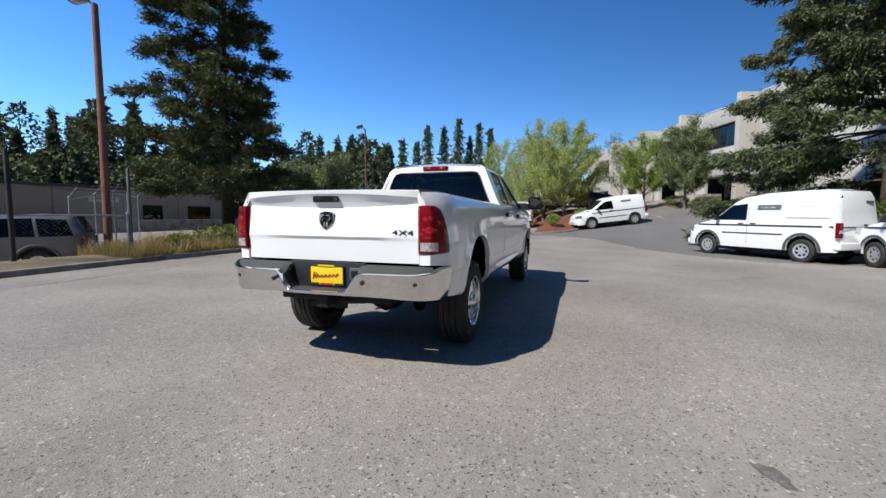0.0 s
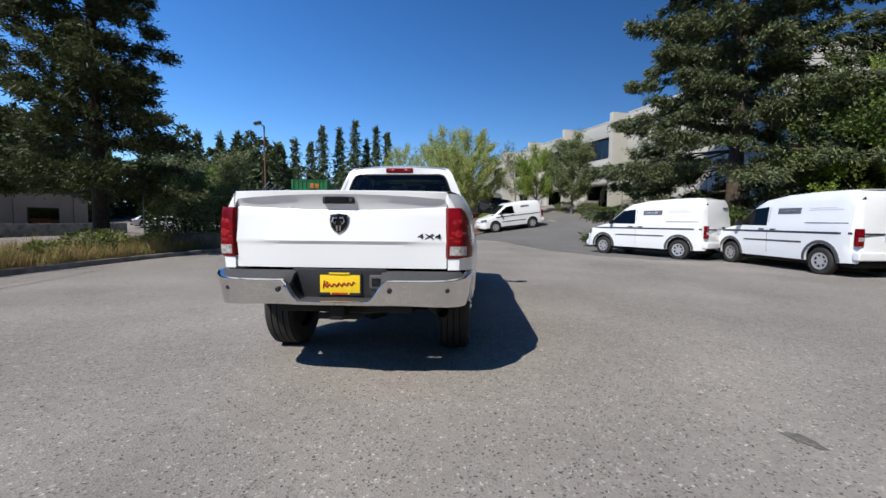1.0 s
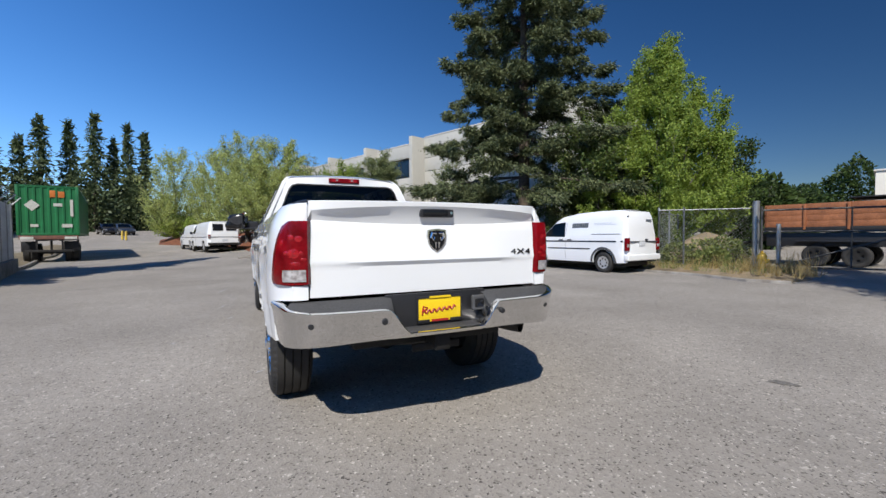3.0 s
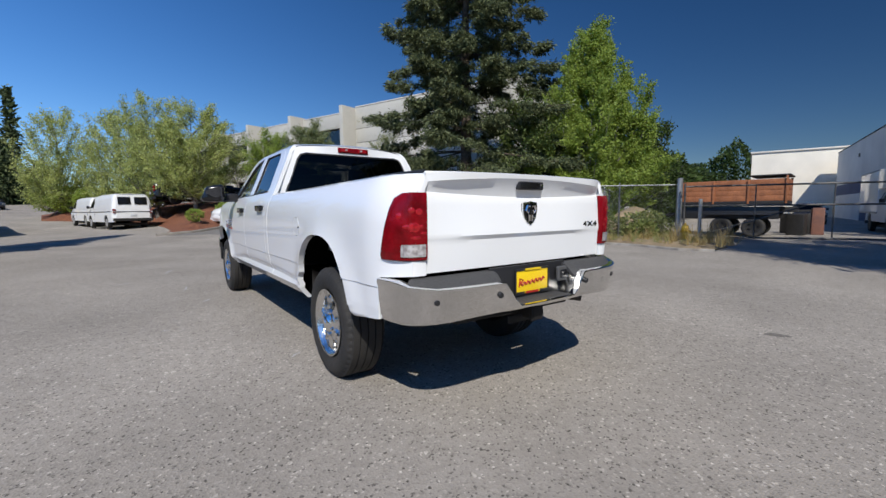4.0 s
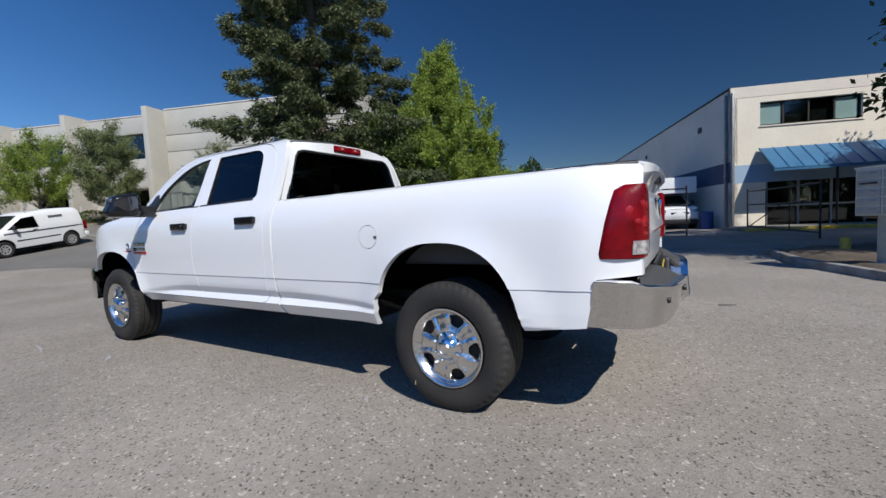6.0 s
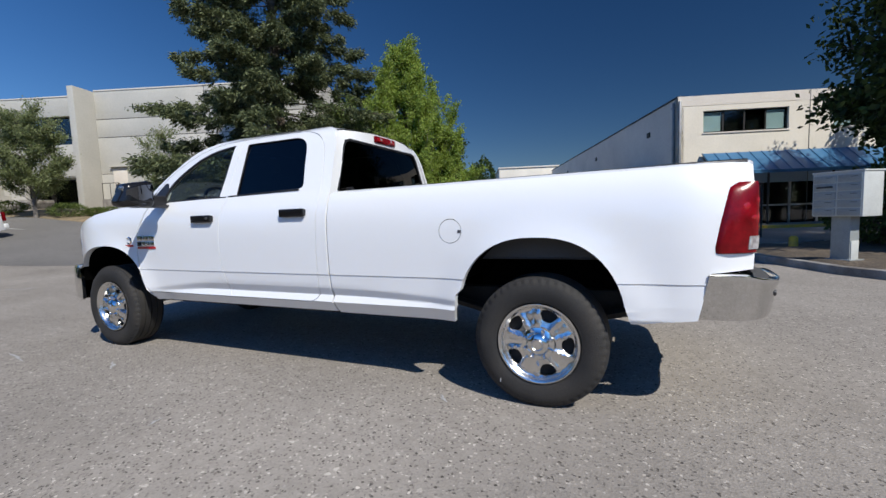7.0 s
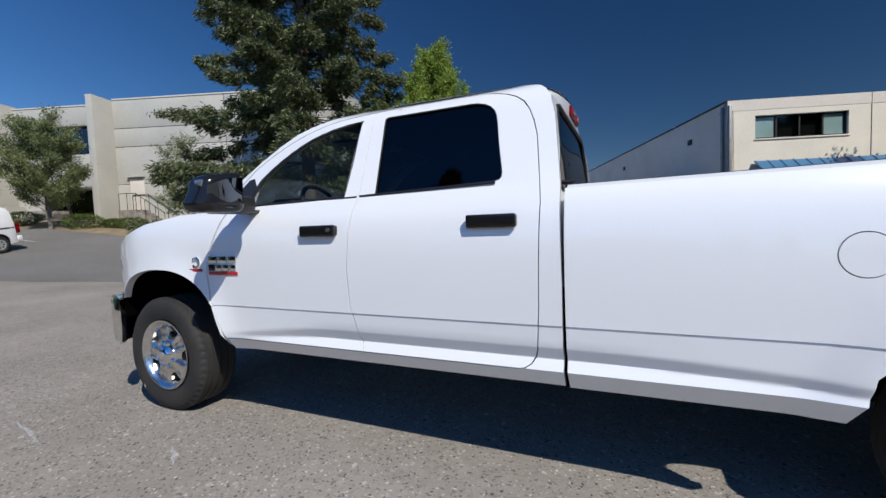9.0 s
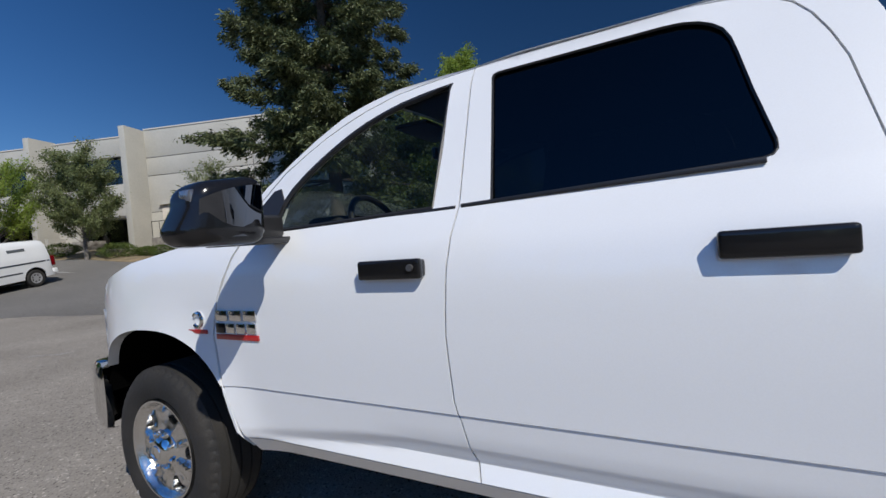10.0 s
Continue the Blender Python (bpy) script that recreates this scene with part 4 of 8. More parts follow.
        # headlamp
        part("headlamp", grid(lambda u, v: (s * (half_width(4.72 + 0.16 * u, 1.0) + 0.004 - 0.25 * u ** 3), 4.72 + 0.21 * u, 0.90 + 0.20 * v + 0.02 * u), [k / 8 for k in range(9)], [0, 0.25, 0.5, 0.75, 1.0], depth=0.04, toward=sy), LAMP_GLASS, tr)

    # roof, rear wall and windscreen
    def ztop(y):
        return lerp(y, [(1.56, 1.960), (1.66, 1.990), (2.0, 2.008), (2.46, 2.012), (2.75, 1.995), (2.97, 1.958), (3.05, 1.932)])

    def roof(u, v):
        y = 1.575 + 0.07 * abs(2 * u - 1) ** 3 * (1 - v) ** 2 + 1.46 * v
        w = 0.60 - 0.03 * smooth_step(2.7, 3.05, y) + 0.045 * smooth_step(1.75, 1.62, y)
        x = -w + 2 * w * u
        e = lerp(y, [(1.56, 1.93), (1.645, 1.938), (1.70, 1.962), (1.80, 1.976), (2.46, 1.986), (2.75, 1.967), (2.95, 1.936), (3.05, 1.913)])
        return (x, y, e + (ztop(y) - e) * (1 - abs(2 * u - 1) ** 2.6))
    part("roof", grid(roof, [k / 24 for k in range(25)], [k / 18 for k in range(19)]), WHITE, tr, smooth=50)

    def back(z):
        return lerp(z, [(1.0, 1.525), (1.42, 1.535), (1.60, 1.545), (1.86, 1.582), (1.92, 1.580), (1.96, 1.578)])

    def back_edge(z):
        return lerp(z, [(0.9, 0.93), (1.42, 0.905), (1.86, 0.722), (1.92, 0.655), (1.945, 0.60)])
    # rear wall with its window opening
    outer = [(-0.905, 1.40), (-0.722, 1.86), (-0.66, 1.915), (-0.60, 1.94), (-0.2, 1.960), (0.2, 1.960), (0.60, 1.94), (0.66, 1.915), (0.722, 1.86), (0.905, 1.40), (0.93, 0.95), (-0.93, 0.95)]
    pane = [(-0.78, 1.44), (-0.635, 1.80), (-0.60, 1.845), (-0.54, 1.862), (0.54, 1.862), (0.60, 1.845), (0.635, 1.80), (0.78, 1.44), (0.74, 1.415), (-0.74, 1.415)]
    bm = panel(outer, [pane], 0.12, None, 0.0)
    for v in bm.verts:
        x, z = v.co.y, v.co.z
        v.co = (x, back(z) + 0.035 * (abs(x) / 0.9) ** 4 + 0.055 * min(1.0, abs(x) / 0.6) ** 3 * smooth_step(1.87, 1.94, z), z)
    rim(bm, Vector((0, 0.04, 0)))
    rear = part("cab_rear_wall", bm, WHITE, tr, smooth=40)
    bm = panel(pane, (), 0.15, None, 0.0)
    for v in bm.verts:
        x, z = v.co.y, v.co.z
        v.co = (x, back(z) + 0.014 + 0.035 * (abs(x) / 0.9) ** 4, z)
    part("rear_window", bm, REAR_GLASS, rear, "dark tinted rear window")
    loop = [(x, back(z) + 0.004 + 0.035 * (abs(x) / 0.9) ** 4, z) for x, z in pane]
    part("rear_window_seal", tube(loop + loop[:1], 0.012, 6), BLACK, rear)
    part("window_label", box(0.075, 0.002, 0.075, (-0.20, back(1.55) + 0.020, 1.545), 0.0), LETTER_PALE, rear)
    for s in (-1, 1):
        part("window_bumper", tube([(s * 0.66, 1.50, 1.455), (s * 0.66, 1.56, 1.455)], 0.012, 8), BLACK, rear)
    br = part("high_brake_light", box(0.37, 0.05, 0.062, (0, 1.592, 1.920), 0.014, 3), TAIL_RED, tr, "red high-mounted brake light strip")
    for s in (-1, 1):
        part("cargo_lens", box(0.10, 0.012, 0.034, (s * 0.105, 1.566, 1.920), 0.006), TAIL_HOT, br)
        part("light_spot", box(0.03, 0.014, 0.022, (s * 0.09, 1.564, 1.925), 0.008), LENS_CLEAR, br)

    def screen(u, v):
        y = 3.03 + 0.72 * v
        z = 1.912 - 0.455 * v + 0.035 * math.sin(math.pi * v)
        w = 0.575 + 0.235 * v
        x = -w + 2 * w * u
        return (x, y + 0.11 * (1 - (2 * u - 1) ** 2), z)
    part("windscreen", grid(screen, [k / 14 for k in range(15)], [k / 10 for k in range(11)]), SCREEN_GLASS, tr)

    def hood(u, v):
        y = 3.66 + 1.22 * v
        z = lerp(y, [(3.6, 1.435), (4.05, 1.432), (4.40, 1.385), (4.65, 1.31), (4.83, 1.215), (4.88, 1.16)])
        w = lerp(y, [(3.6, 0.925), (4.05, 0.93), (4.5, 0.915), (4.75, 0.85), (4.9, 0.78)])
        x = -w + 2 * w * u
        a = abs(2 * u - 1)
        z -= 0.035 * a ** 6 + 0.01 * a ** 2
        z += 0.035 * smooth_step(0.62, 0.45, a) * smooth_step(1.0, 0.8, v)
        return (x, y + 0.10 * (1 - a ** 2) * v, z)
    part("hood", grid(hood, [k / 28 for k in range(29)], [k / 16 for k in range(17)], depth=0.03, toward=(0, 0, -1)), WHITE, tr, smooth=45)
    gr = part("grille", box(1.25, 0.10, 0.30, (0, 4.95, 1.02), 0.05, 3), CHROME, tr, "chrome crosshair grille")
    for s in (-1, 1):
        for k in range(2):
            part("grille_insert", box(0.53, 0.02, 0.115, (s * 0.29, 5.0, 0.955 + 0.135 * k), 0.02), BLACK, gr)

    nose = [(-0.945, 4.746), (-0.980, 4.744), (-0.993, 4.77), (-0.985, 4.85), (-0.962, 4.895), (-0.92, 4.925), (-0.80, 4.975), (-0.5, 5.01), (0.0, 5.025)]
    nose = nose + [(-x, y) for x, y in nose[-2::-1]]

    def front_bumper(u, v):
        x, y = nose[u]
        d, z = [(0.06, 0.455), (0.012, 0.475), (0.0, 0.56), (0.0, 0.70), (0.004, 0.795), (0.02, 0.825), (0.07, 0.83)][v]
        n = Vector((math.copysign(smooth_step(0.80, 0.97, abs(x)), x), 1.05 - smooth_step(0.9, 0.985, abs(x)), 0)).normalized() if y > 4.75 else Vector((0, -1, 0))
        return (x - n.x * d, y - n.y * d, z)
    part("front_bumper", grid(front_bumper, range(len(nose)), range(7)), CHROME, tr, "chrome front bumper", smooth=50)
    part("bumper_core", box(1.5, 0.10, 0.34, (0, 4.88, 0.64), 0.03), WELL_SHADE, tr)
    part("front_valance", box(1.55, 0.1, 0.16, (0, 4.86, 0.51), 0.04), BLACK, tr)

    # tailgate
    def gate(u, v):
        x = -0.787 + 1.574 * u
        a = abs(x) / 0.787
        zc = 1.318 + 0.026 * a ** 2
        zl = 1.424 - 0.028 * a ** 2
        zs = sorted([0.893, 0.90, 0.95, 1.0, 1.045, 1.066, 1.078, 1.092, 1.11, 1.18, 1.27, zc - 0.02, zc, (zc + zl) / 2, zl, 1.434, 1.446, 1.452])
        z = zs[v]
        fade = smooth_step(0.92, 0.5, a)
        main = lerp(z, [(0.893, -1.108), (1.066, -1.118 - 0.004 * fade), (1.092, -1.124 - 0.016 * fade), (zc - 0.02, -1.104), (zc, -1.094), (zl - 0.006, -1.104 - 0.022 * (1 - a ** 9)), (zl, -1.112 - 0.040 * (1 - a ** 9)), (1.446, -1.114 - 0.042 * (1 - a ** 9)), (1.452, -1.110 - 0.034 * (1 - a ** 9))])
        main += 0.014 * a ** 3
        z += 0.008 * (1 - a ** 2) * smooth_step(1.3, 1.45, z)
        return (x, main, z)
    tg = part("tailgate", grid(gate, [k / 40 for k in range(41)], range(18), depth=0.06, toward=(0, 1, 0)), WHITE, tr, smooth=26)
    part("tailgate_cap", grid(lambda u, v: (-0.785 + 1.57 * u, -1.134 + 0.10 * v + 0.034 * abs(2 * u - 1) ** 6, 1.460 - 0.008 * (2 * u - 1) ** 2 - 0.012 * (2 * v - 1) ** 4), [k / 20 for k in range(21)], [0, 0.1, 0.3, 0.7, 0.9, 1.0], depth=0.02, toward=(0, 0, -1)), BLACK, tg)
    part("tailgate_inner", box(1.55, 0.02, 0.52, (0, -1.045, 1.18), 0.01), GREY_TRIM, tg)
    gh = part("tailgate_handle", box(0.235, 0.03, 0.058, (0, -1.126, 1.392), 0.012, 3), BLACK, tg, "black tailgate handle with lock")
    part("handle_flap", box(0.17, 0.012, 0.036, (-0.012, -1.142, 1.394), 0.008, 3), GLOSS_BLACK, tg)
    part("handle_lock", tube([(0.098, -1.136, 1.392), (0.098, -1.146, 1.392)], 0.010, 12), CHROME, tg)
    shield = [(-0.062, 1.282), (0.0, 1.290), (0.062, 1.282), (0.066, 1.24), (0.058, 1.195), (0.035, 1.162), (0.0, 1.140), (-0.035, 1.162), (-0.058, 1.195), (-0.066, 1.24)]

    def shield_part(scale, y, depth, mat, name, par, hole=None):
        c = 1.215
        ob = [(x * scale, c + (z - c) * scale) for x, z in shield]
        ho = [[(x * hole, c + (z - c) * hole) for x, z in shield]] if hole else []
        bm = panel(ob, ho, 0.2, None, 0.0)
        for v in bm.verts:
            v.co = (v.co.y, y - 0.006 * (1 - abs(v.co.y) / 0.07), v.co.z)
        rim(bm, Vector((0, depth, 0)))
        return part(name, bm, mat, par)
    sh = shield_part(1.0, -1.126, 0.012, GLOSS_BLACK, "gate_badge", tg)
    sh["label"] = "chrome and black shield badge"
    shield_part(1.02, -1.131, 0.010, CHROME, "badge_rim", tg, 0.88)
    for s in (-1, 1):
        part("badge_shape", tube([(s * 0.008, -1.136, 1.262), (s * 0.036, -1.137, 1.262), (s * 0.044, -1.137, 1.235), (s * 0.026, -1.137, 1.216), (s * 0.020, -1.137, 1.238)], [0.008, 0.011, 0.010, 0.008, 0.005], 8), CHROME, tg)
        part("badge_shape", tube([(s * 0.012, -1.137, 1.205), (s * 0.010, -1.137, 1.165)], [0.009, 0.006], 8), CHROME, tg)
    cu = bpy.data.curves.new("letters", "FONT")
    cu.body, cu.size, cu.extrude, cu.align_x = "4X4", 0.054, 0.003, "CENTER"
    cu.space_character = 1.05
    ob = new("four_by_four_badge", cu)
    cu.materials.append(GLOSS_BLACK)
    ob.parent = tg
    ob.matrix_world = pose(0.662, -1.1185, 1.112, 90, 0, 1.5) @ Matrix.Diagonal((1.85, 1, 1, 1))
    ob["label"] = "black four by four lettering"

    # rear bumper
    plan = [(-0.972, -0.846), (-0.970, -0.96), (-0.955, -1.06), (-0.920, -1.13), (-0.865, -1.185), (-0.80, -1.222), (-0.70, -1.252), (-0.56, -1.270), (-0.42, -1.280), (-0.37, -1.283), (-0.33, -1.285),
            (-0.29, -1.287), (-0.25, -1.289), (-0.20, -1.291), (-0.1, -1.294), (0.0, -1.295)]
    plan = plan + [(-x, y) for x, y in plan[-2::-1]]

    def top_at(x):
        return lerp(abs(x), [(0.0, 0.826), (0.80, 0.826), (0.92, 0.842), (0.955, 0.864), (0.98, 0.868)]) - 0.150 * smooth_step(0.375, 0.245, abs(x))

    def bumper(u, v):
        x, y = plan[u]
        zt = top_at(x)
        zb = lerp(abs(x), [(0.0, 0.640), (0.5, 0.640), (0.9, 0.618), (0.98, 0.612)])
        prof = [(0.060, 0.0), (0.030, 0.02), (0.020, 0.15), (0.008, 0.5), (-0.002, 0.80), (-0.012, 0.90), (-0.010, 0.975), (0.006, 1.0), (0.035, 1.0)]
        d, w = prof[v]
        n = Vector((x * 1.4, y * (0.2 if abs(x) > 0.95 else 1.0), 0)).normalized()
        n = Vector((math.copysign(smooth_step(0.82, 0.955, abs(x)), x), -1 + smooth_step(0.88, 0.96, abs(x)) * 0.95, 0)).normalized()
        if u in (0, len(plan) - 1):
            y -= 0.045 * w
            n, d = Vector((n.x, 0, 0)), d - 0.004
        return (x - n.x * d, y - n.y * d, zb + (zt - zb) * w)
    bp = part("rear_bumper", grid(bumper, range(len(plan)), range(9)), CHROME, tr, "chrome rear step bumper", smooth=50)

    def pad(u, v):
        x, y = plan[u]
        return (x * (1 - 0.05 * v), y + 0.030 + (-1.085 - y - 0.03) * v if abs(x) < 0.93 else y + 0.02 + 0.05 * v, top_at(x) - 0.002 + (0.872 - top_at(x)) * smooth_step(0.0, 0.75, v) + 0.008 * math.sin(math.pi * v))
    for a, b2 in ((3, 10), (20, 27)):
        part("step_pad", grid(lambda u, v: pad(u, v), range(a, b2 + 1), [0, 0.15, 0.5, 0.85, 1.0], depth=0.03, toward=(0, 0, -1)), STEP_PAD, bp, "black ribbed step pad")
    # recess for the plate
    part("plate_recess", box(0.70, 0.02, 0.24, (0, -1.125, 0.765), 0.006), BLACK, bp)
    part("recess_floor", box(0.50, 0.15, 0.012, (0, -1.205, 0.672), 0.004), STEP_PAD, bp)
    for s in (-1, 1):
        def cheek(u, v):
            x = 0.375 - 0.13 * u
            return (s * x, -1.272 + 0.14 * v, top_at(x) - 0.003)
        part("recess_cheek", grid(cheek, [k / 10 for k in range(11)], [0, 0.5, 1.0]), CHROME_WHEEL if s > 0 else BLACK, bp)
    pl = part("number_plate", box(0.30, 0.006, 0.152, (0.008, -1.146, 0.774), 0.004), YELLOW, tr, "yellow dealer plate with red script")
    fr = box(0.315, 0.010, 0.014, (0.008, -1.150, 0.856), 0.003)
    fr = box(0.09, 0.010, 0.02, (-0.11, -1.150, 0.704), 0.003, bm=fr)
    fr = box(0.09, 0.010, 0.02, (0.126, -1.150, 0.704), 0.003, bm=fr)
    fr = box(0.012, 0.010, 0.165, (-0.148, -1.150, 0.778), 0.003, bm=fr)
    fr = box(0.012, 0.010, 0.165, (0.164, -1.150, 0.778), 0.003, bm=fr)
    part("plate_surround", fr, BLACK, pl)
    wave = [(-0.115 + 0.235 * k / 24, -1.1505, 0.762 + 0.020 * (k / 24) + 0.012 * math.sin(k * 1.7)) for k in range(25)]
    part("script_bar", tube(wave, 0.0065, 6), RED_INK, pl)
    part("script_bar", tube([(-0.115, -1.1505, 0.745), (-0.108, -1.1505, 0.80), (-0.08, -1.1505, 0.79), (-0.10, -1.1505, 0.772)], 0.0055, 6), RED_INK, pl)
    part("plate_bar", box(0.15, 0.003, 0.012, (0.008, -1.1565, 0.856), 0.0), YELLOW, pl)
    part("plate_bar", box(0.12, 0.003, 0.014, (0.008, -1.1495, 0.706), 0.0), RED_INK, pl)
    plug = part("trailer_socket", box(0.105, 0.03, 0.10, (0.285, -1.165, 0.800), 0.02, 4), GREY_TRIM, tr, "black square trailer socket")
    part("socket_flap", box(0.065, 0.02, 0.058, (0.285, -1.178, 0.798), 0.01, 3), GLOSS_BLACK, plug)
    for x in (-0.80, -0.40, 0.40, 0.80):
        i = min(range(len(plan)), key=lambda k: abs(plan[k][0] - x))
        part("parking_sensor", lathe([(0.001, 0.006), (0.014, 0.006), (0.018, 0.0), (0.018, -0.01)], 18, bm=None), BLACK, bp).matrix_local = pose(x, plan[i][1] - 0.004 + (0.010 if abs(x) > 0.7 else 0), 0.752, 0, 0, -90 + 12 * x)

    # under the bed
    un = part("tow_hitch", box(1.05, 0.09, 0.09, (0, -0.98, 0.585), 0.015), CHASSIS, tr, "black tow hitch receiver")
    b3 = box(0.085, 0.28, 0.085, (0, -1.07, 0.575), 0.008)
    b3 = box(0.105, 0.03, 0.105, (0, -1.19, 0.575), 0.01, bm=b3)
    b3 = box(0.34, 0.02, 0.05, (0, -1.10, 0.530), 0.01, bm=b3)
    part("receiver_tube", b3, CHASSIS, un)
    for s in (-1, 1):
        bm = box(0.08, 5.9, 0.15, (s * 0.46, 2.0, 0.60), 0.015)
        part("frame_rail", bm, CHASSIS, tr)
        part("leaf_spring", tube([(s * 0.55, -0.75, 0.60), (s * 0.55, -0.3, 0.50), (s * 0.55, 0.0, 0.47), (s * 0.55, 0.4, 0.50), (s * 0.55, 0.8, 0.60)], 0.035, 6), CHASSIS, tr)
        part("shock_absorber", tube([(s * 0.40, -0.08, 0.36), (s * 0.36, 0.12, 0.78)], 0.032, 10), CHASSIS, tr)
    part("rear_axle", tube([(-0.72, 0, 0.41), (-0.2, 0, 0.41), (-0.12, 0, 0.41), (0.0, 0, 0.41), (0.12, 0, 0.41), (0.2, 0, 0.41), (0.72, 0, 0.41)], [0.055, 0.06, 0.13, 0.17, 0.13, 0.06, 0.055], 16), CHASSIS, tr)
    part("front_axle", tube([(-0.72, 4.305, 0.41), (0.1, 4.305, 0.41), (0.25, 4.305, 0.41), (0.4, 4.305, 0.41), (0.72, 4.305, 0.41)], [0.05, 0.06, 0.14, 0.06, 0.05], 14), CHASSIS, tr)
    part("drive_shaft", tube([(0.0, 0.15, 0.44), (0.0, 2.6, 0.56)], 0.05, 12), CHASSIS, tr)
    ex = part("exhaust_pipe", tube([(0.42, 2.2, 0.52), (0.52, 0.7, 0.58), (0.60, 0.1, 0.72), (0.62, -0.4, 0.66), (0.64, -0.75, 0.57), (0.70, -0.90, 0.565)], 0.048, 14), DARK_STEEL, tr)
    part("exhaust_tip", tube([(0.69, -0.88, 0.566), (0.755, -0.99, 0.562)], [0.050, 0.053], 18, close=False), DARK_STEEL, ex)
    part("muffler", box(0.34, 0.9, 0.24, (0.40, 1.4, 0.52), 0.08, 4), CHASSIS, tr)
    part("fuel_tank", box(0.42, 1.3, 0.24, (-0.42, 1.5, 0.54), 0.05, 3), BLACK, tr)
    part("spare_tyre", lathe([(0.15, 0.56), (0.22, 0.52), (0.34, 0.50), (0.38, 0.54), (0.38, 0.68), (0.34, 0.72), (0.15, 0.70)], 40, "z"), RUBBER, tr).location = (0.0, -0.58, 0.0)
    part("transmission", box(0.5, 1.3, 0.3, (0, 3.2, 0.60), 0.1, 3), CHASSIS, tr)
    part("bed_floor", box(1.58, 2.55, 0.03, (0, 0.22, 0.93), 0.004), GREY_TRIM, tr)
    # near-black sheets and inner sills that carry the shade under the body
    part("underbody_shade_sheet", box(1.70, 0.55, 0.03, (0, -0.78, 0.84), 0.004), WELL_SHADE, tr)
    part("underbody_shade_sheet", box(0.80, 5.6, 0.02, (0, 2.0, 0.66), 0.004), WELL_SHADE, tr)
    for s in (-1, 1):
        part("sill_inner", box(0.03, 2.9, 0.26, (s * 0.87, 2.05, 0.63), 0.006), WELL_SHADE, tr)
    part("bed_front_wall", box(1.62, 0.03, 0.50, (0, 1.49, 1.17), 0.005), WHITE, tr)
    part("cab_floor", box(1.72, 2.2, 0.05, (0, 2.62, 0.62), 0.01), INTERIOR, tr)
    part("firewall", box(1.65, 0.05, 0.8, (0, 3.72, 1.0), 0.01), BLACK, tr)

    # cabin
    for s in (-1, 1):
        st = part("front_seat", box(0.52, 0.52, 0.18, (s * 0.40, 2.72, 0.98), 0.06, 3), INTERIOR, tr, "dark cloth front seat")
        bm = box(0.50, 0.15, 0.62, (0, 0, 0.31), 0.06, 3)
        part("seat_back", bm, INTERIOR, st).matrix_local = pose(s * 0.40, 2.44, 1.02, 12, 0, 0)
        part("headrest", box(0.26, 0.10, 0.17, (s * 0.40, 2.33, 1.70), 0.04, 3), INTERIOR, st)
        for x0 in (0.40,):
            part("rear_headrest", box(0.26, 0.10, 0.13, (s * 0.42, 1.72, 1.58), 0.04, 3), INTERIOR, tr)
        part("inner_door", box(0.03, 1.95, 0.72, (s * 0.86, 2.66, 1.05), 0.01), INTERIOR, tr)
        part("sun_visor", box(0.36, 0.16, 0.02, (s * 0.36, 2.98, 1.84), 0.008), INTERIOR, tr)
        part("b_pillar_trim", box(0.04, 0.10, 0.42, (0, 0, 0), 0.015, 2, turn=pose(0, 0, 0, 0, -24 * s, 0)), INTERIOR, tr).location = (s * 0.755, 2.58, 1.64)
    part("rear_bench", box(1.4, 0.5, 0.16, (0, 1.95, 0.96), 0.05, 3), INTERIOR, tr)
    part("rear_bench_back", box(1.4, 0.14, 0.58, (0, 1.70, 1.24), 0.05, 3), INTERIOR, tr)
    ds = part("dashboard", box(1.60, 0.46, 0.30, (0, 3.50, 1.27), 0.10, 4), INTERIOR, tr)
    part("instrument_hood", box(0.42, 0.22, 0.11, (-0.40, 3.46, 1.435), 0.05, 3), INTERIOR, ds)
    ringp = [Vector((0.185 * math.cos(a), 0, 0.185 * math.sin(a))) for a in (2 * math.pi * k / 36 for k in range(37))]
    sw = part("steering_wheel", tube(ringp, 0.016, 8), BLACK, tr)
    sw.matrix_local = pose(-0.40, 3.28, 1.41, -26, 0, 0)
    bm = box(0.12, 0.05, 0.10, (0, 0.01, 0), 0.025, 3)
    for a in (20, 160, 270):
        bm = tube([(0.04 * math.cos(radians(a)), 0, 0.04 * math.sin(radians(a))), (0.18 * math.cos(radians(a)), 0, 0.18 * math.sin(radians(a)))], 0.015, 6, bm=bm)
    part("wheel_hub", bm, BLACK, sw)
    part("steering_column", tube([(-0.40, 3.30, 1.40), (-0.40, 3.52, 1.29)], 0.035, 8), BLACK, tr)
    part("rear_view_mirror", box(0.22, 0.03, 0.065, (0, 3.10, 1.80), 0.015, 3), BLACK, tr)
    part("headliner", grid(lambda u, v: (-0.62 + 1.24 * u, 1.64 + 1.36 * v, 1.905 + 0.03 * math.sin(math.pi * u)), [k / 6 for k in range(7)], [0, 0.5, 1]), INTERIOR, tr)
    return tr


truck = build_truck()


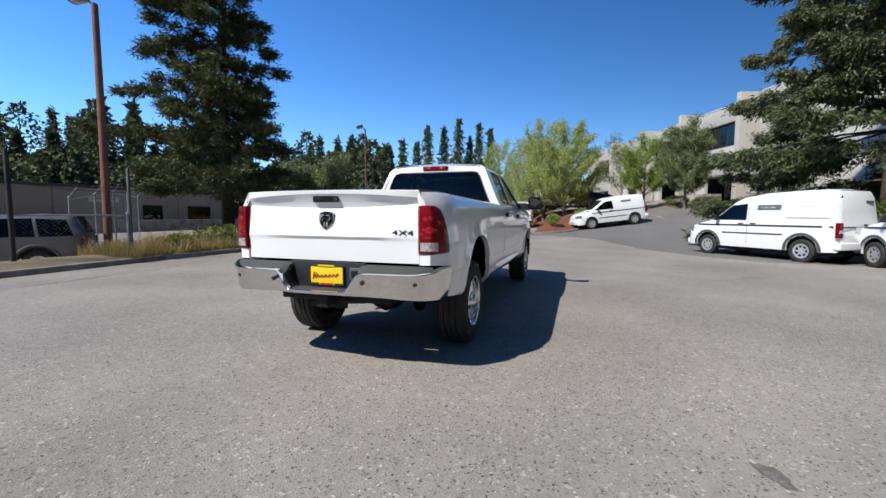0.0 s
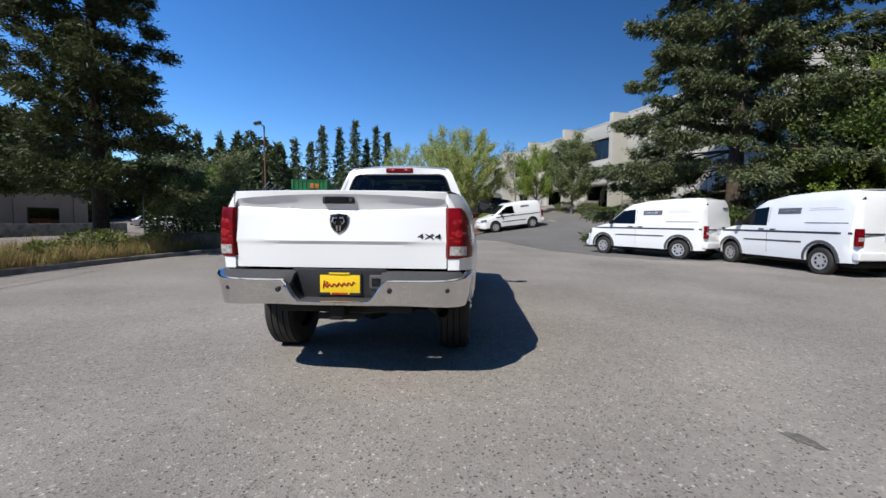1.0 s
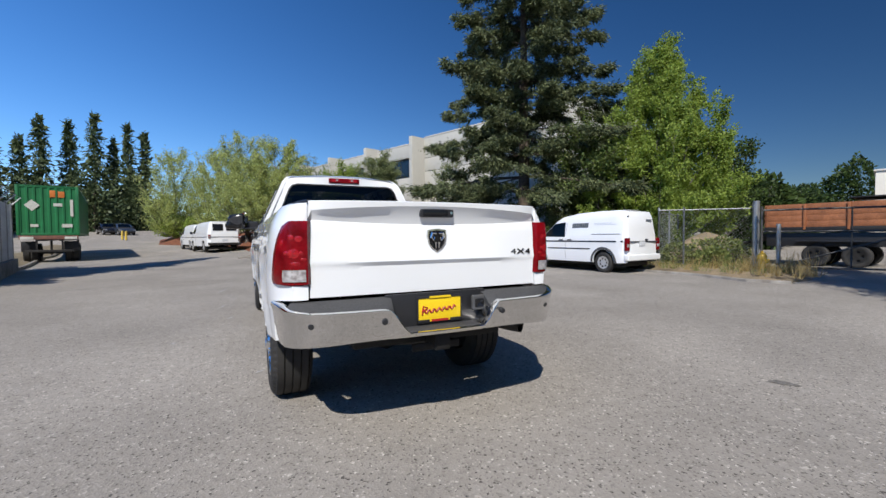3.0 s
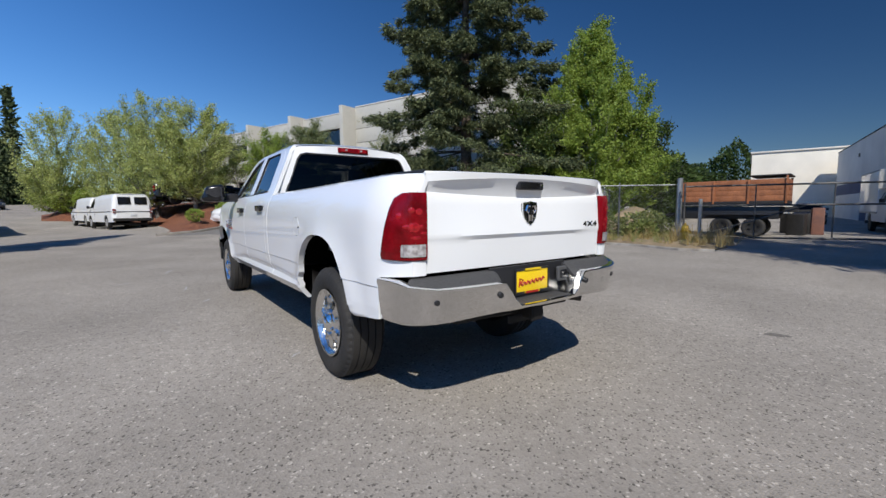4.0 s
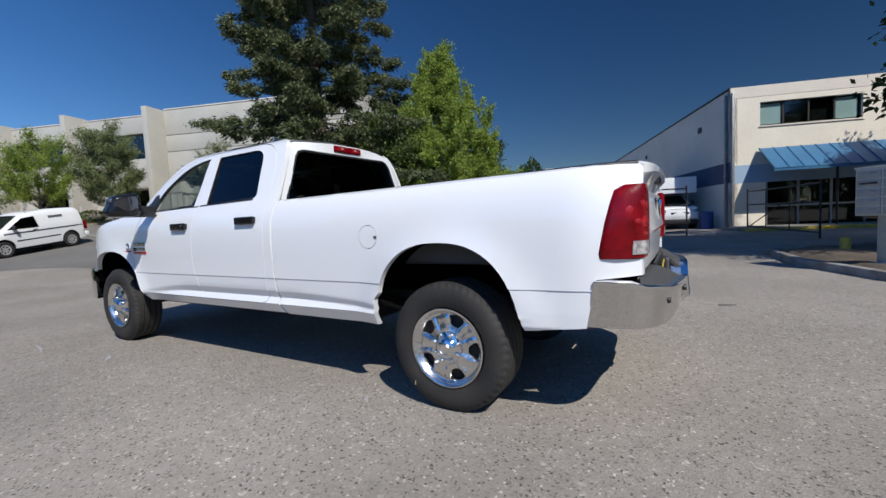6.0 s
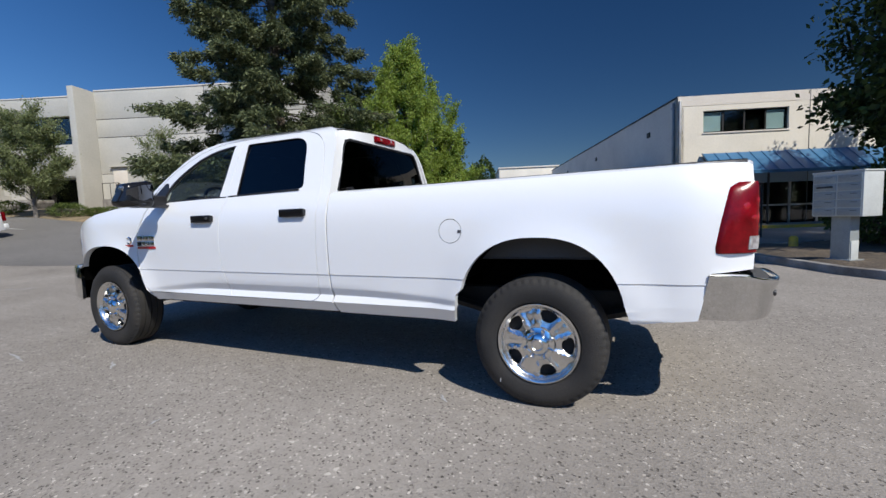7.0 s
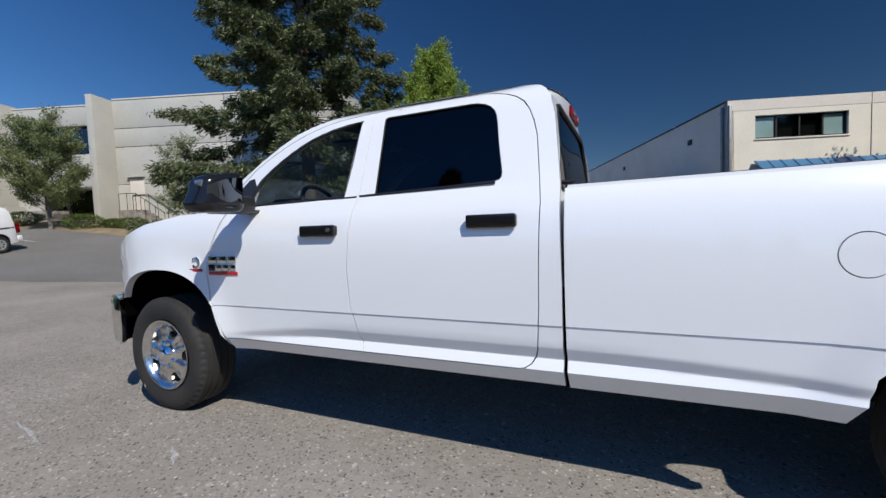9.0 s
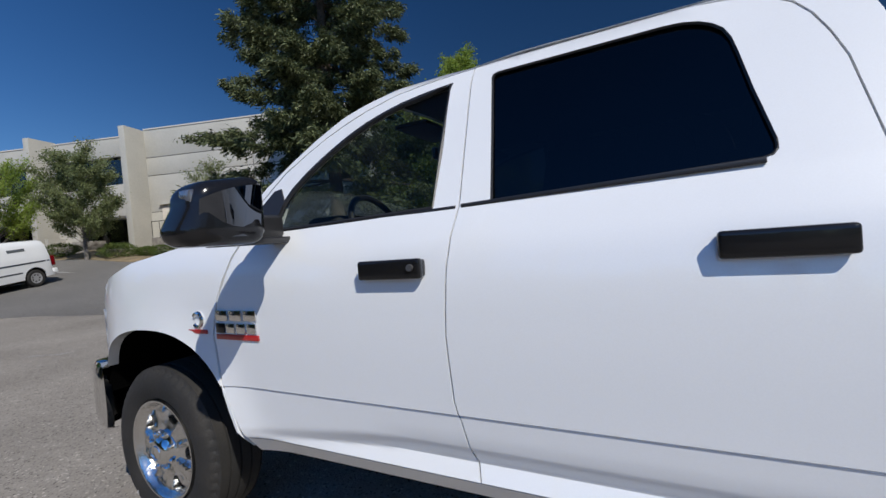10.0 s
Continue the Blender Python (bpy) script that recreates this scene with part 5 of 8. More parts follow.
# ---- other vehicles: rear axle at y = 0, nose towards +y ----
def small_wheel(parent, x, y, side, r, w, mat, spokes=5):
    prof = [(r * 0.60, -0.01), (r * 0.66, 0.004), (r * 0.85, 0.010), (r * 0.95, 0.0), (r, -0.02), (r, -w + 0.02), (r * 0.95, -w), (r * 0.6, -w)]
    wh = part("wheel", lathe(prof, 40), RUBBER, parent)
    wh.matrix_basis = pose(x * side, y, r, 0, 0, 0 if side > 0 else 180)
    circle = [(r * 0.63 * math.cos(2 * math.pi * k / 30), r * 0.63 * math.sin(2 * math.pi * k / 30)) for k in range(30)]
    holes = []
    for k in range(spokes):
        a = 2 * math.pi * k / spokes
        holes.append([(q * r * math.cos(a + d), q * r * math.sin(a + d)) for q, d in ((0.30, -0.22), (0.30, 0.22), (0.50, 0.30), (0.50, -0.30))])
    part("hub_cap", panel(circle, holes, 0.3, lambda a, b: 0.004 - 0.03 * (1 - min(1, math.hypot(a, b) / (r * 0.63))) ** 0.5 + 0.02 * math.exp(-(math.hypot(a, b) / 0.06) ** 2), 0.02, (-1, 0, 0)), mat, wh, "silver hub cap")
    part("brake_drum", lathe([(0.001, -0.06), (r * 0.58, -0.065), (r * 0.58, -w)], 24), CHASSIS, wh)
    return wh


def vehicle(name, m, spec, label, category, group=""):
    """A car, van or pickup from its top line, side openings and widths."""
    v = thing(name, m, label, category, group)
    top, wb, r = spec["top"], spec["wheelbase"], spec["radius"]
    w0 = spec["half"]
    sill = spec.get("sill", 0.30)
    body = spec["paint"]
    lean, belt = spec.get("lean", 0.16), spec["belt"]
    ys = [p[0] for p in top]
    line = sorted(((p[0], p[1]) for p in top if True), key=lambda q: q[0])

    def ztop(y):
        best = 0
        for (a, p), (c, q) in zip(top, top[1:]):
            lo, hi = min(a, c), max(a, c)
            if lo - 1e-6 <= y <= hi + 1e-6:
                best = max(best, p + (q - p) * ((y - a) / (c - a) if abs(c - a) > 1e-6 else 1))
        return best

    def half(y, z):
        x = w0 - 0.03 * max(0, (0.6 - z) / 0.3) ** 2
        if z > belt:
            x -= lean * (z - belt) / max(0.3, spec["height"] - belt)
        d = ztop(y) - z
        if d < 0.16:
            x -= 0.11 * (1 - max(0, d) / 0.16) ** 2
        for e in (max(ys), min(ys)):
            d2 = abs(y - e)
            if d2 < 0.35:
                x -= (0.16 if e == max(ys) else 0.07) * (1 - d2 / 0.35) ** 2
        return x

    arches = [arch(cy, r + 0.02, r + 0.075, r + 0.085, 2.0, sill + 0.02, 16) for cy in (0.0, wb)]
    low_front, low_rear = (max(ys) - 0.06, sill), (min(ys) + 0.04, sill + 0.04)
    outline = list(top) + [low_rear] + arches[0][::-1] + arches[1][::-1] + [low_front]
    bm = None
    for s in (-1, 1):
        bm = panel(outline, spec["side_windows"], 0.16, half, 0.05, (-s, 0, 0), bm=bm, side=s)
    screens = spec["screens"]
    for i, (p, q) in enumerate(zip(top, top[1:])):
        def strip(u, t):
            y, z = p[0] + (q[0] - p[0]) * t, p[1] + (q[1] - p[1]) * t
            h = half(y, z)
            a = 2 * u - 1
            return (h * a, y + spec.get("bow", 0.05) * (1 - a * a) * (1 if y > wb * 0.5 else -0.4) * (1 if abs(q[1] - p[1]) > 0.25 * abs(q[0] - p[0]) else 0), z + 0.025 * (1 - a * a) * (1 if abs(q[0] - p[0]) > abs(q[1] - p[1]) else 0))
        us, ts = [k / 12 for k in range(13)], [0, 0.5, 1.0]
        if i in screens:
            g = part("windscreen" if i == min(screens) else "rear_window", grid(lambda u, t: Vector(strip(0.07 + 0.86 * u, 0.06 + 0.88 * t)) + Vector((0, 0.012 if i == min(screens) else -0.012, 0.008)), us, ts, depth=0.01, toward=(0, 0, -1)), spec.get("glass", VAN_GLASS), v)
            bm = grid(lambda u, t: Vector(strip(u, t)), us, ts, bm=bm)
        else:
            bm = grid(strip, us, ts, bm=bm)
    bmesh.ops.remove_doubles(bm, verts=bm.verts, dist=0.004)
    bodyob = part("body", bm, body, v, smooth=38)
    for s in (-1, 1):
        for pane in spec["side_windows"]:
            part("side_window", panel(pane, (), 0.3, lambda y, z: half(y, z) - 0.012, 0.004, (-s, 0, 0), side=s), spec.get("glass", VAN_GLASS), v)
    part("cabin_lining", box(2 * w0 - 0.30, max(ys) - min(ys) - 1.2, 0.55, (0, (max(ys) + min(ys)) / 2 - 0.2, belt - 0.25), 0.05), INTERIOR, v)
    if spec.get("solid_rear", False):
        pass
    for s in (-1, 1):
        for cy in (0.0, wb):
            small_wheel(v, w0 - 0.02, cy, s, r, 0.2, spec.get("wheel_mat", HUB_SILVER), spec.get("spokes", 7))
            ar = arch(cy, r + 0.02, r + 0.08, r + 0.09, 2.0, sill + 0.02, 16)
            part("wheel_liner", grid(lambda u, t: (s * (w0 - 0.02 - 0.3 * t), ar[int(u)][0], ar[int(u)][1]), range(17), [0, 1]), BLACK, v)
            if spec.get("flare", False):
                a2, a3 = arch(cy, r + 0.02, r + 0.085, r + 0.095, 2.0, sill + 0.03, 16), arch(cy, r + 0.02, r + 0.165, r + 0.165, 2.0, sill + 0.03, 16)
                def fl(u, t):
                    p, q = a2[int(u)], a3[int(u)]
                    y, z = p[0] + (q[0] - p[0]) * t, p[1] + (q[1] - p[1]) * t
                    return (s * (half(y, z) + 0.016 * math.sin(math.pi * (0.15 + 0.85 * t))), y, z)
                part("arch_flare", grid(fl, range(17), [0, 0.25, 0.5, 0.75, 1.0], depth=0.02, toward=(-s, 0, 0)), GREY_TRIM, v)
        for nm, pts, mat in spec.get("side_plates", ()):
            part(nm, panel(pts, (), 0.3, lambda y, z: half(y, z) + 0.006, 0.012, (-s, 0, 0), side=s), mat, v)
        y0, z0 = spec["mirror"]
        mr = part("door_mirror", box(0.16, 0.10, 0.17, (s * (half(y0, z0) + 0.12), y0, z0 + 0.03), 0.035, 3), spec.get("mirror_mat", BLACK), v)
        part("mirror_arm", box(0.10, 0.05, 0.04, (s * (half(y0, z0) + 0.03), y0, z0 - 0.03), 0.01), BLACK, mr)
        hy0, hz0 = spec["headlamp"]
        part("headlamp", grid(lambda u, t: (s * (half(max(ys) - 0.30, hz0) + 0.01 - 0.30 * u ** 2), max(ys) - 0.32 + 0.30 * u + 0.012, hz0 - 0.09 + 0.17 * t + 0.05 * (1 - u)), [k / 6 for k in range(7)], [0, 0.5, 1], depth=0.03, toward=(-s, -0.3, 0)), LAMP_GLASS, v)
        tx, tz0, tz1, tw = spec["tail"]
        tl = part("tail_light", box(tw, 0.10, tz1 - tz0, (s * tx, min(ys) + 0.03, (tz0 + tz1) / 2), 0.025, 3), TAIL_RED, v)
        if tz1 - tz0 > 0.2:
            part("reverse_lens", box(tw * 0.9, 0.012, 0.09, (s * tx, min(ys) - 0.022, tz0 + (tz1 - tz0) * 0.4), 0.004), LENS_CLEAR, tl)
    rb = spec.get("rear_bumper", (0.42, 0.18))
    part("rear_bumper", box(2 * w0 - 0.04, 0.18, rb[1], (0, min(ys) + 0.02, rb[0]), 0.05, 3), spec.get("bumper_mat", body), v)
    part("front_bumper", box(2 * w0 - 0.22, 0.16, 0.20, (0, max(ys) - 0.05, 0.42), 0.06, 3), spec.get("front_bumper_mat", body), v)
    part("grille", box(0.9 * w0, 0.05, 0.12, (0, max(ys) + 0.005, spec["headlamp"][1] - 0.12), 0.02), BLACK, v)
    part("number_plate", box(0.32, 0.01, 0.15, (spec.get("plate_x", 0), min(ys) - 0.03, spec.get("plate_z", 0.75)), 0.004), LETTER_PALE, v)
    part("underbody", box(2 * w0 - 0.5, max(ys) - min(ys) - 0.5, 0.14, (0, (max(ys) + min(ys)) / 2, 0.28), 0.03), CHASSIS, v)
    for nm, bx in spec.get("extras", ()):
        part(nm, bx[0](), bx[1], v)
    return v


def place(rear, front, wb):
    """The pose that stands a vehicle with its rear and front axles over two points of the plan."""
    a, b = Vector(rear), Vector(front)
    d = (b - a).normalized()
    yaw = math.degrees(math.atan2(-d.x, d.y))
    za, zb = ground_z(a.x, a.y), ground_z(a.x + d.x * wb, a.y + d.y * wb)
    return pose(a.x, a.y, za, 0, 0, yaw) @ pose(0, 0, 0, math.degrees(math.atan2(zb - za, wb)))


def rect(y0, y1, z0, z1):
    return [(y0, z0), (y1, z0), (y1, z1), (y0, z1)]


CARGO = dict(
    top=[(3.70, 0.36), (3.76, 0.56), (3.72, 0.78), (3.58, 0.96), (3.05, 1.11), (2.78, 1.17), (2.10, 1.74), (1.85, 1.86), (1.2, 1.97), (0.3, 2.01), (-0.45, 2.01), (-0.66, 1.97), (-0.75, 1.80), (-0.82, 1.05), (-0.85, 0.60), (-0.83, 0.40)],
    wheelbase=2.91, radius=0.325, half=0.895, height=2.02, belt=1.12, lean=0.17, paint=VAN_WHITE, sill=0.30, flare=True, screens=(5, ), bow=0.10,
    side_windows=[[(2.68, 1.17), (2.12, 1.63), (1.62, 1.68), (1.58, 1.16)]],
    mirror=(2.50, 1.20), headlamp=(3.5, 0.82), tail=(0.80, 0.72, 1.12, 0.16), plate_z=0.93, plate_x=-0.1, rear_bumper=(0.50, 0.20), mirror_mat=BLACK,
    side_plates=[("flank_stripe", rect(-0.72, 3.35, 0.985, 1.035), STRIPE_DARK), ("rub_strip", rect(0.50, 2.36, 0.74, 0.785), GREY_TRIM), ("roof_rail_groove", rect(-0.62, 0.45, 1.235, 1.255), GREY_TRIM),
                 ("name_panel", rect(0.62, 1.30, 1.47, 1.63), LETTER_GREY), ("name_bar", rect(0.78, 1.26, 1.53, 1.575), LETTER_PALE), ("slogan_bar", rect(-0.30, 0.40, 1.60, 1.615), LETTER_PALE), ("slogan_bar", rect(-0.45, 0.40, 1.555, 1.57), LETTER_PALE),
                 ("door_handle", rect(1.66, 1.84, 1.045, 1.08), BLACK), ("door_handle", rect(1.28, 1.46, 1.045, 1.08), BLACK),
                 ("door_gap", rect(1.547, 1.553, 0.45, 1.66), GREY_TRIM)],
    extras=[("rear_stripe", (lambda: box(1.50, 0.012, 0.04, (0, -0.872, 1.0), 0.003), STRIPE_DARK)), ("rear_door_gap", (lambda: box(0.010, 0.012, 0.95, (0.0, 0.0, 0.0), 0.0, turn=pose(0, -0.812, 1.18, -5.3, 0, 0)), GREY_TRIM)),
            ("rear_handle", (lambda: box(0.14, 0.03, 0.05, (0.14, -0.875, 1.06), 0.01), BLACK)), ("name_panel", (lambda: box(0.30, 0.012, 0.07, (0, 0, 0), 0.0, turn=pose(0.36, -0.800, 1.68, -5.3, 0, 0)), LETTER_GREY))])

NEW_CARGO = dict(CARGO, top=[(3.48, 0.34), (3.56, 0.52), (3.50, 0.74), (3.30, 0.93), (2.72, 1.08), (2.55, 1.13), (1.72, 1.70), (1.45, 1.79), (0.6, 1.84), (-0.5, 1.80), (-0.68, 1.74), (-0.78, 1.1), (-0.80, 0.60), (-0.78, 0.40)],
                 wheelbase=2.66, radius=0.33, half=0.90, height=1.85, belt=1.10, flare=False, screens=(5, ), mirror=(2.25, 1.15), headlamp=(3.4, 0.78),
                 side_windows=[[(2.45, 1.12), (1.78, 1.56), (1.30, 1.60), (1.25, 1.10)]],
                 side_plates=[("flank_stripe", rect(-0.6, 2.6, 0.93, 0.985), STRIPE_DARK), ("flank_stripe", rect(0.45, 2.2, 0.60, 0.65), STRIPE_DARK), ("name_panel", rect(0.15, 0.75, 1.44, 1.55), LETTER_GREY), ("door_handle", rect(1.32, 1.5, 1.0, 1.03), BLACK)],
                 extras=[("lower_grille", (lambda: box(0.8, 0.04, 0.13, (0, 3.54, 0.46), 0.02), BLACK))])

FULL_VAN = dict(
    top=[(4.35, 0.45), (4.42, 0.62), (4.38, 0.95), (4.25, 1.10), (3.75, 1.20), (3.55, 1.26), (2.95, 1.88), (2.70, 1.96), (1.5, 2.03), (-1.0, 2.03), (-1.25, 1.98), (-1.36, 1.35), (-1.38, 0.70), (-1.36, 0.50)],
    wheelbase=3.50, radius=0.36, half=1.0, height=2.12, belt=1.28, lean=0.17, paint=VAN_WHITE, sill=0.38, screens=(5, ), flare=False,
    side_windows=[[(3.40, 1.28), (2.92, 1.82), (2.50, 1.86), (2.46, 1.27)]],
    mirror=(3.25, 1.30), headlamp=(4.2, 0.86), tail=(0.90, 0.92, 1.16, 0.14), plate_z=0.80, rear_bumper=(0.55, 0.16), bumper_mat=DARK_STEEL, front_bumper_mat=DARK_STEEL,
    side_plates=[("flank_stripe", rect(-1.2, 3.9, 0.98, 1.03), STRIPE_DARK), ("door_gap", rect(2.40, 2.412, 0.55, 1.62), GREY_TRIM), ("slogan_bar", rect(0.2, 1.8, 1.45, 1.50), LETTER_PALE)],
    extras=[("rear_pane", (lambda: box(0.62, 0.02, 0.44, (0, 0, 0), 0.009, 2, turn=pose(-0.40, -1.350, 1.64, -9.5, 0, 0)), GLOSS_BLACK)), ("rear_pane", (lambda: box(0.62, 0.02, 0.44, (0, 0, 0), 0.009, 2, turn=pose(0.40, -1.350, 1.64, -9.5, 0, 0)), GLOSS_BLACK)),
            ("rear_stripe", (lambda: box(1.7, 0.012, 0.05, (0, -1.388, 1.0), 0.0), STRIPE_DARK))])

SUV = dict(
    top=[(3.25, 0.42), (3.32, 0.60), (3.28, 0.85), (3.15, 0.98), (2.20, 1.07), (2.00, 1.10), (1.45, 1.58), (1.20, 1.64), (0.0, 1.68), (-0.75, 1.66), (-0.98, 1.15), (-1.02, 0.70), (-1.0, 0.45)],
    wheelbase=2.60, radius=0.36, half=0.88, height=1.70, belt=1.08, lean=0.16, paint=CAR_SILVER, sill=0.38, screens=(5, 9), flare=True,
    side_windows=[[(1.88, 1.10), (1.42, 1.52), (0.92, 1.56), (0.90, 1.09)], [(0.82, 1.09), (0.82, 1.56), (0.10, 1.58), (0.02, 1.09)], [(-0.05, 1.09), (0.03, 1.57), (-0.60, 1.55), (-0.75, 1.10)]],
    mirror=(1.78, 1.12), headlamp=(3.1, 0.84), tail=(0.78, 0.80, 1.05, 0.14), front_bumper_mat=BLACK, bumper_mat=BLACK)

SEDAN = dict(SUV, top=[(3.30, 0.35), (3.38, 0.50), (3.32, 0.68), (3.1, 0.80), (2.15, 0.92), (1.95, 0.95), (1.15, 1.36), (0.85, 1.42), (0.1, 1.42), (-0.15, 1.38), (-0.75, 1.0), (-1.0, 0.96), (-1.05, 0.60), (-1.02, 0.40)],
             wheelbase=2.7, radius=0.32, half=0.88, height=1.43, belt=0.94, sill=0.28, screens=(5, 9), flare=False,
             side_windows=[[(1.80, 0.95), (1.12, 1.30), (0.60, 1.34), (0.58, 0.95)], [(0.50, 0.95), (0.52, 1.34), (0.05, 1.33), (-0.45, 0.96)]],
             mirror=(1.75, 0.98), headlamp=(3.1, 0.64), tail=(0.72, 0.68, 0.85, 0.22))

DARK_PICKUP = dict(SUV, top=[(4.35, 0.55), (4.42, 0.75), (4.38, 1.08), (4.2, 1.18), (3.30, 1.28), (3.10, 1.32), (2.45, 1.84), (2.20, 1.90), (1.30, 1.90), (1.12, 1.80), (1.02, 1.36), (0.90, 1.33), (-1.10, 1.34), (-1.18, 1.2), (-1.2, 0.75), (-1.18, 0.60)],
                   wheel_mat=DARK_STEEL, wheelbase=3.6, radius=0.40, half=1.0, height=1.92, belt=1.33, lean=0.20, sill=0.48, screens=(5, 9),
                   side_windows=[[(2.95, 1.35), (2.42, 1.76), (2.10, 1.80), (2.06, 1.34)], [(1.98, 1.34), (2.0, 1.80), (1.35, 1.80), (1.25, 1.35)]],
                   mirror=(2.85, 1.40), headlamp=(4.2, 0.98), tail=(0.90, 0.85, 1.22, 0.14), paint=CAR_BLACK, flare=False)

vehicle("cargo_van", place((8.56, 10.58), (6.89, 12.96), 2.91), CARGO, "white high-roof cargo van with a dark side stripe", "van", "parked cargo vans")
vehicle("cargo_van", place((10.30, 6.60), (9.95, 9.49), 2.91), CARGO, "white high-roof cargo van with a dark side stripe", "van", "parked cargo vans")
vehicle("cargo_van", place((4.98, 25.0), (2.46, 24.15), 2.66), NEW_CARGO, "white low-roof cargo van parked on the slope", "van")
vehicle("passenger_van", place((-2.62, 28.9), (-3.55, 32.25), 3.5), FULL_VAN, "white full-size van parked beside the mulch bank", "van", "white full-size vans")
vehicle("passenger_van", place((-4.1, 35.9), (-5.05, 39.3), 3.5), FULL_VAN, "white full-size van parked beside the mulch bank", "van", "white full-size vans")
vehicle("off_road_car", place((-12.3, 3.7), (-14.0, 1.7), 2.6), dict(SUV, paint=CAR_SHADED_SILVER), "silver-grey off-road car behind the wire fence, tree shade put into its paint", "car")
vehicle("parked_pickup", pose(-0.1, 30.4, 1.72, 0, 0, -82), DARK_PICKUP, "black pickup parked above the mulch bank", "pickup truck", "dark parked pickups")
vehicle("parked_pickup", pose(-1.4, 35.6, 1.9, 0, 0, -82), dict(DARK_PICKUP, paint=CAR_BLUE), "dark blue pickup parked above the mulch bank", "pickup truck", "dark parked pickups")
vehicle("parked_car", place((-17.4, 64.5), (-16.2, 62.1), 2.7), dict(SEDAN, paint=CAR_BLACK), "black car parked far down the road", "car")
vehicle("parked_car", place((-15.4, 63.0), (-14.3, 60.5), 2.7), dict(SEDAN, paint=CAR_BLUE), "dark blue car parked far down the road", "car")
vehicle("parked_car", place((-27.5, 33.0), (-25.2, 34.4), 2.7), dict(SEDAN, paint=VAN_WHITE), "white car parked along the far street", "car")
vehicle("parked_car", place((-33.0, 38.0), (-30.7, 39.4), 2.7), dict(SEDAN, paint=CAR_SILVER), "silver car parked along the far street", "car")
WORK = dict(DARK_PICKUP, paint=VAN_WHITE, extras=[("box_body", (lambda: box(2.05, 4.3, 1.95, (0, -0.55, 1.85), 0.04, 2), VAN_WHITE)), ("over_cab_box", (lambda: box(2.05, 2.2, 0.86, (0, 2.65, 2.39), 0.05, 3), VAN_WHITE)),
                                                     ("body_rail", (lambda: box(2.09, 4.34, 0.08, (0, -0.55, 0.90), 0.01), STEEL)), ("body_rail", (lambda: box(2.09, 4.34, 0.06, (0, -0.55, 2.80), 0.01), STEEL))])
vehicle("parked_car", place((37.2, 6.2), (34.6, 5.4), 2.7), dict(SEDAN, paint=CAR_BLACK), "black car parked behind the wooden trailer", "car")
vehicle("work_truck", pose(26.8, 0.36, 0.0, 0, 0, 107), WORK, "white box truck with an over-cab body beside the warehouse", "truck")


# ---- buildings ----
def wall_piece(d, n, P, s0, s1, z0, z1, depth, out=0.0, bevel=0.0, bm=None):
    """A slab of wall along direction d from point P, its face 'out' in front of the wall line along n."""
    L, H = s1 - s0, z1 - z0
    m = Matrix(((d.x, -n.x, 0, 0), (d.y, -n.y, 0, 0), (0, 0, 1, 0), (0, 0, 0, 1)))
    c = Vector((P[0], P[1], 0)) + d * ((s0 + s1) / 2) + n * (out - depth / 2) + Vector((0, 0, (z0 + z1) / 2))
    return box(L, depth, H, c, bevel, 2, turn=m, bm=bm)


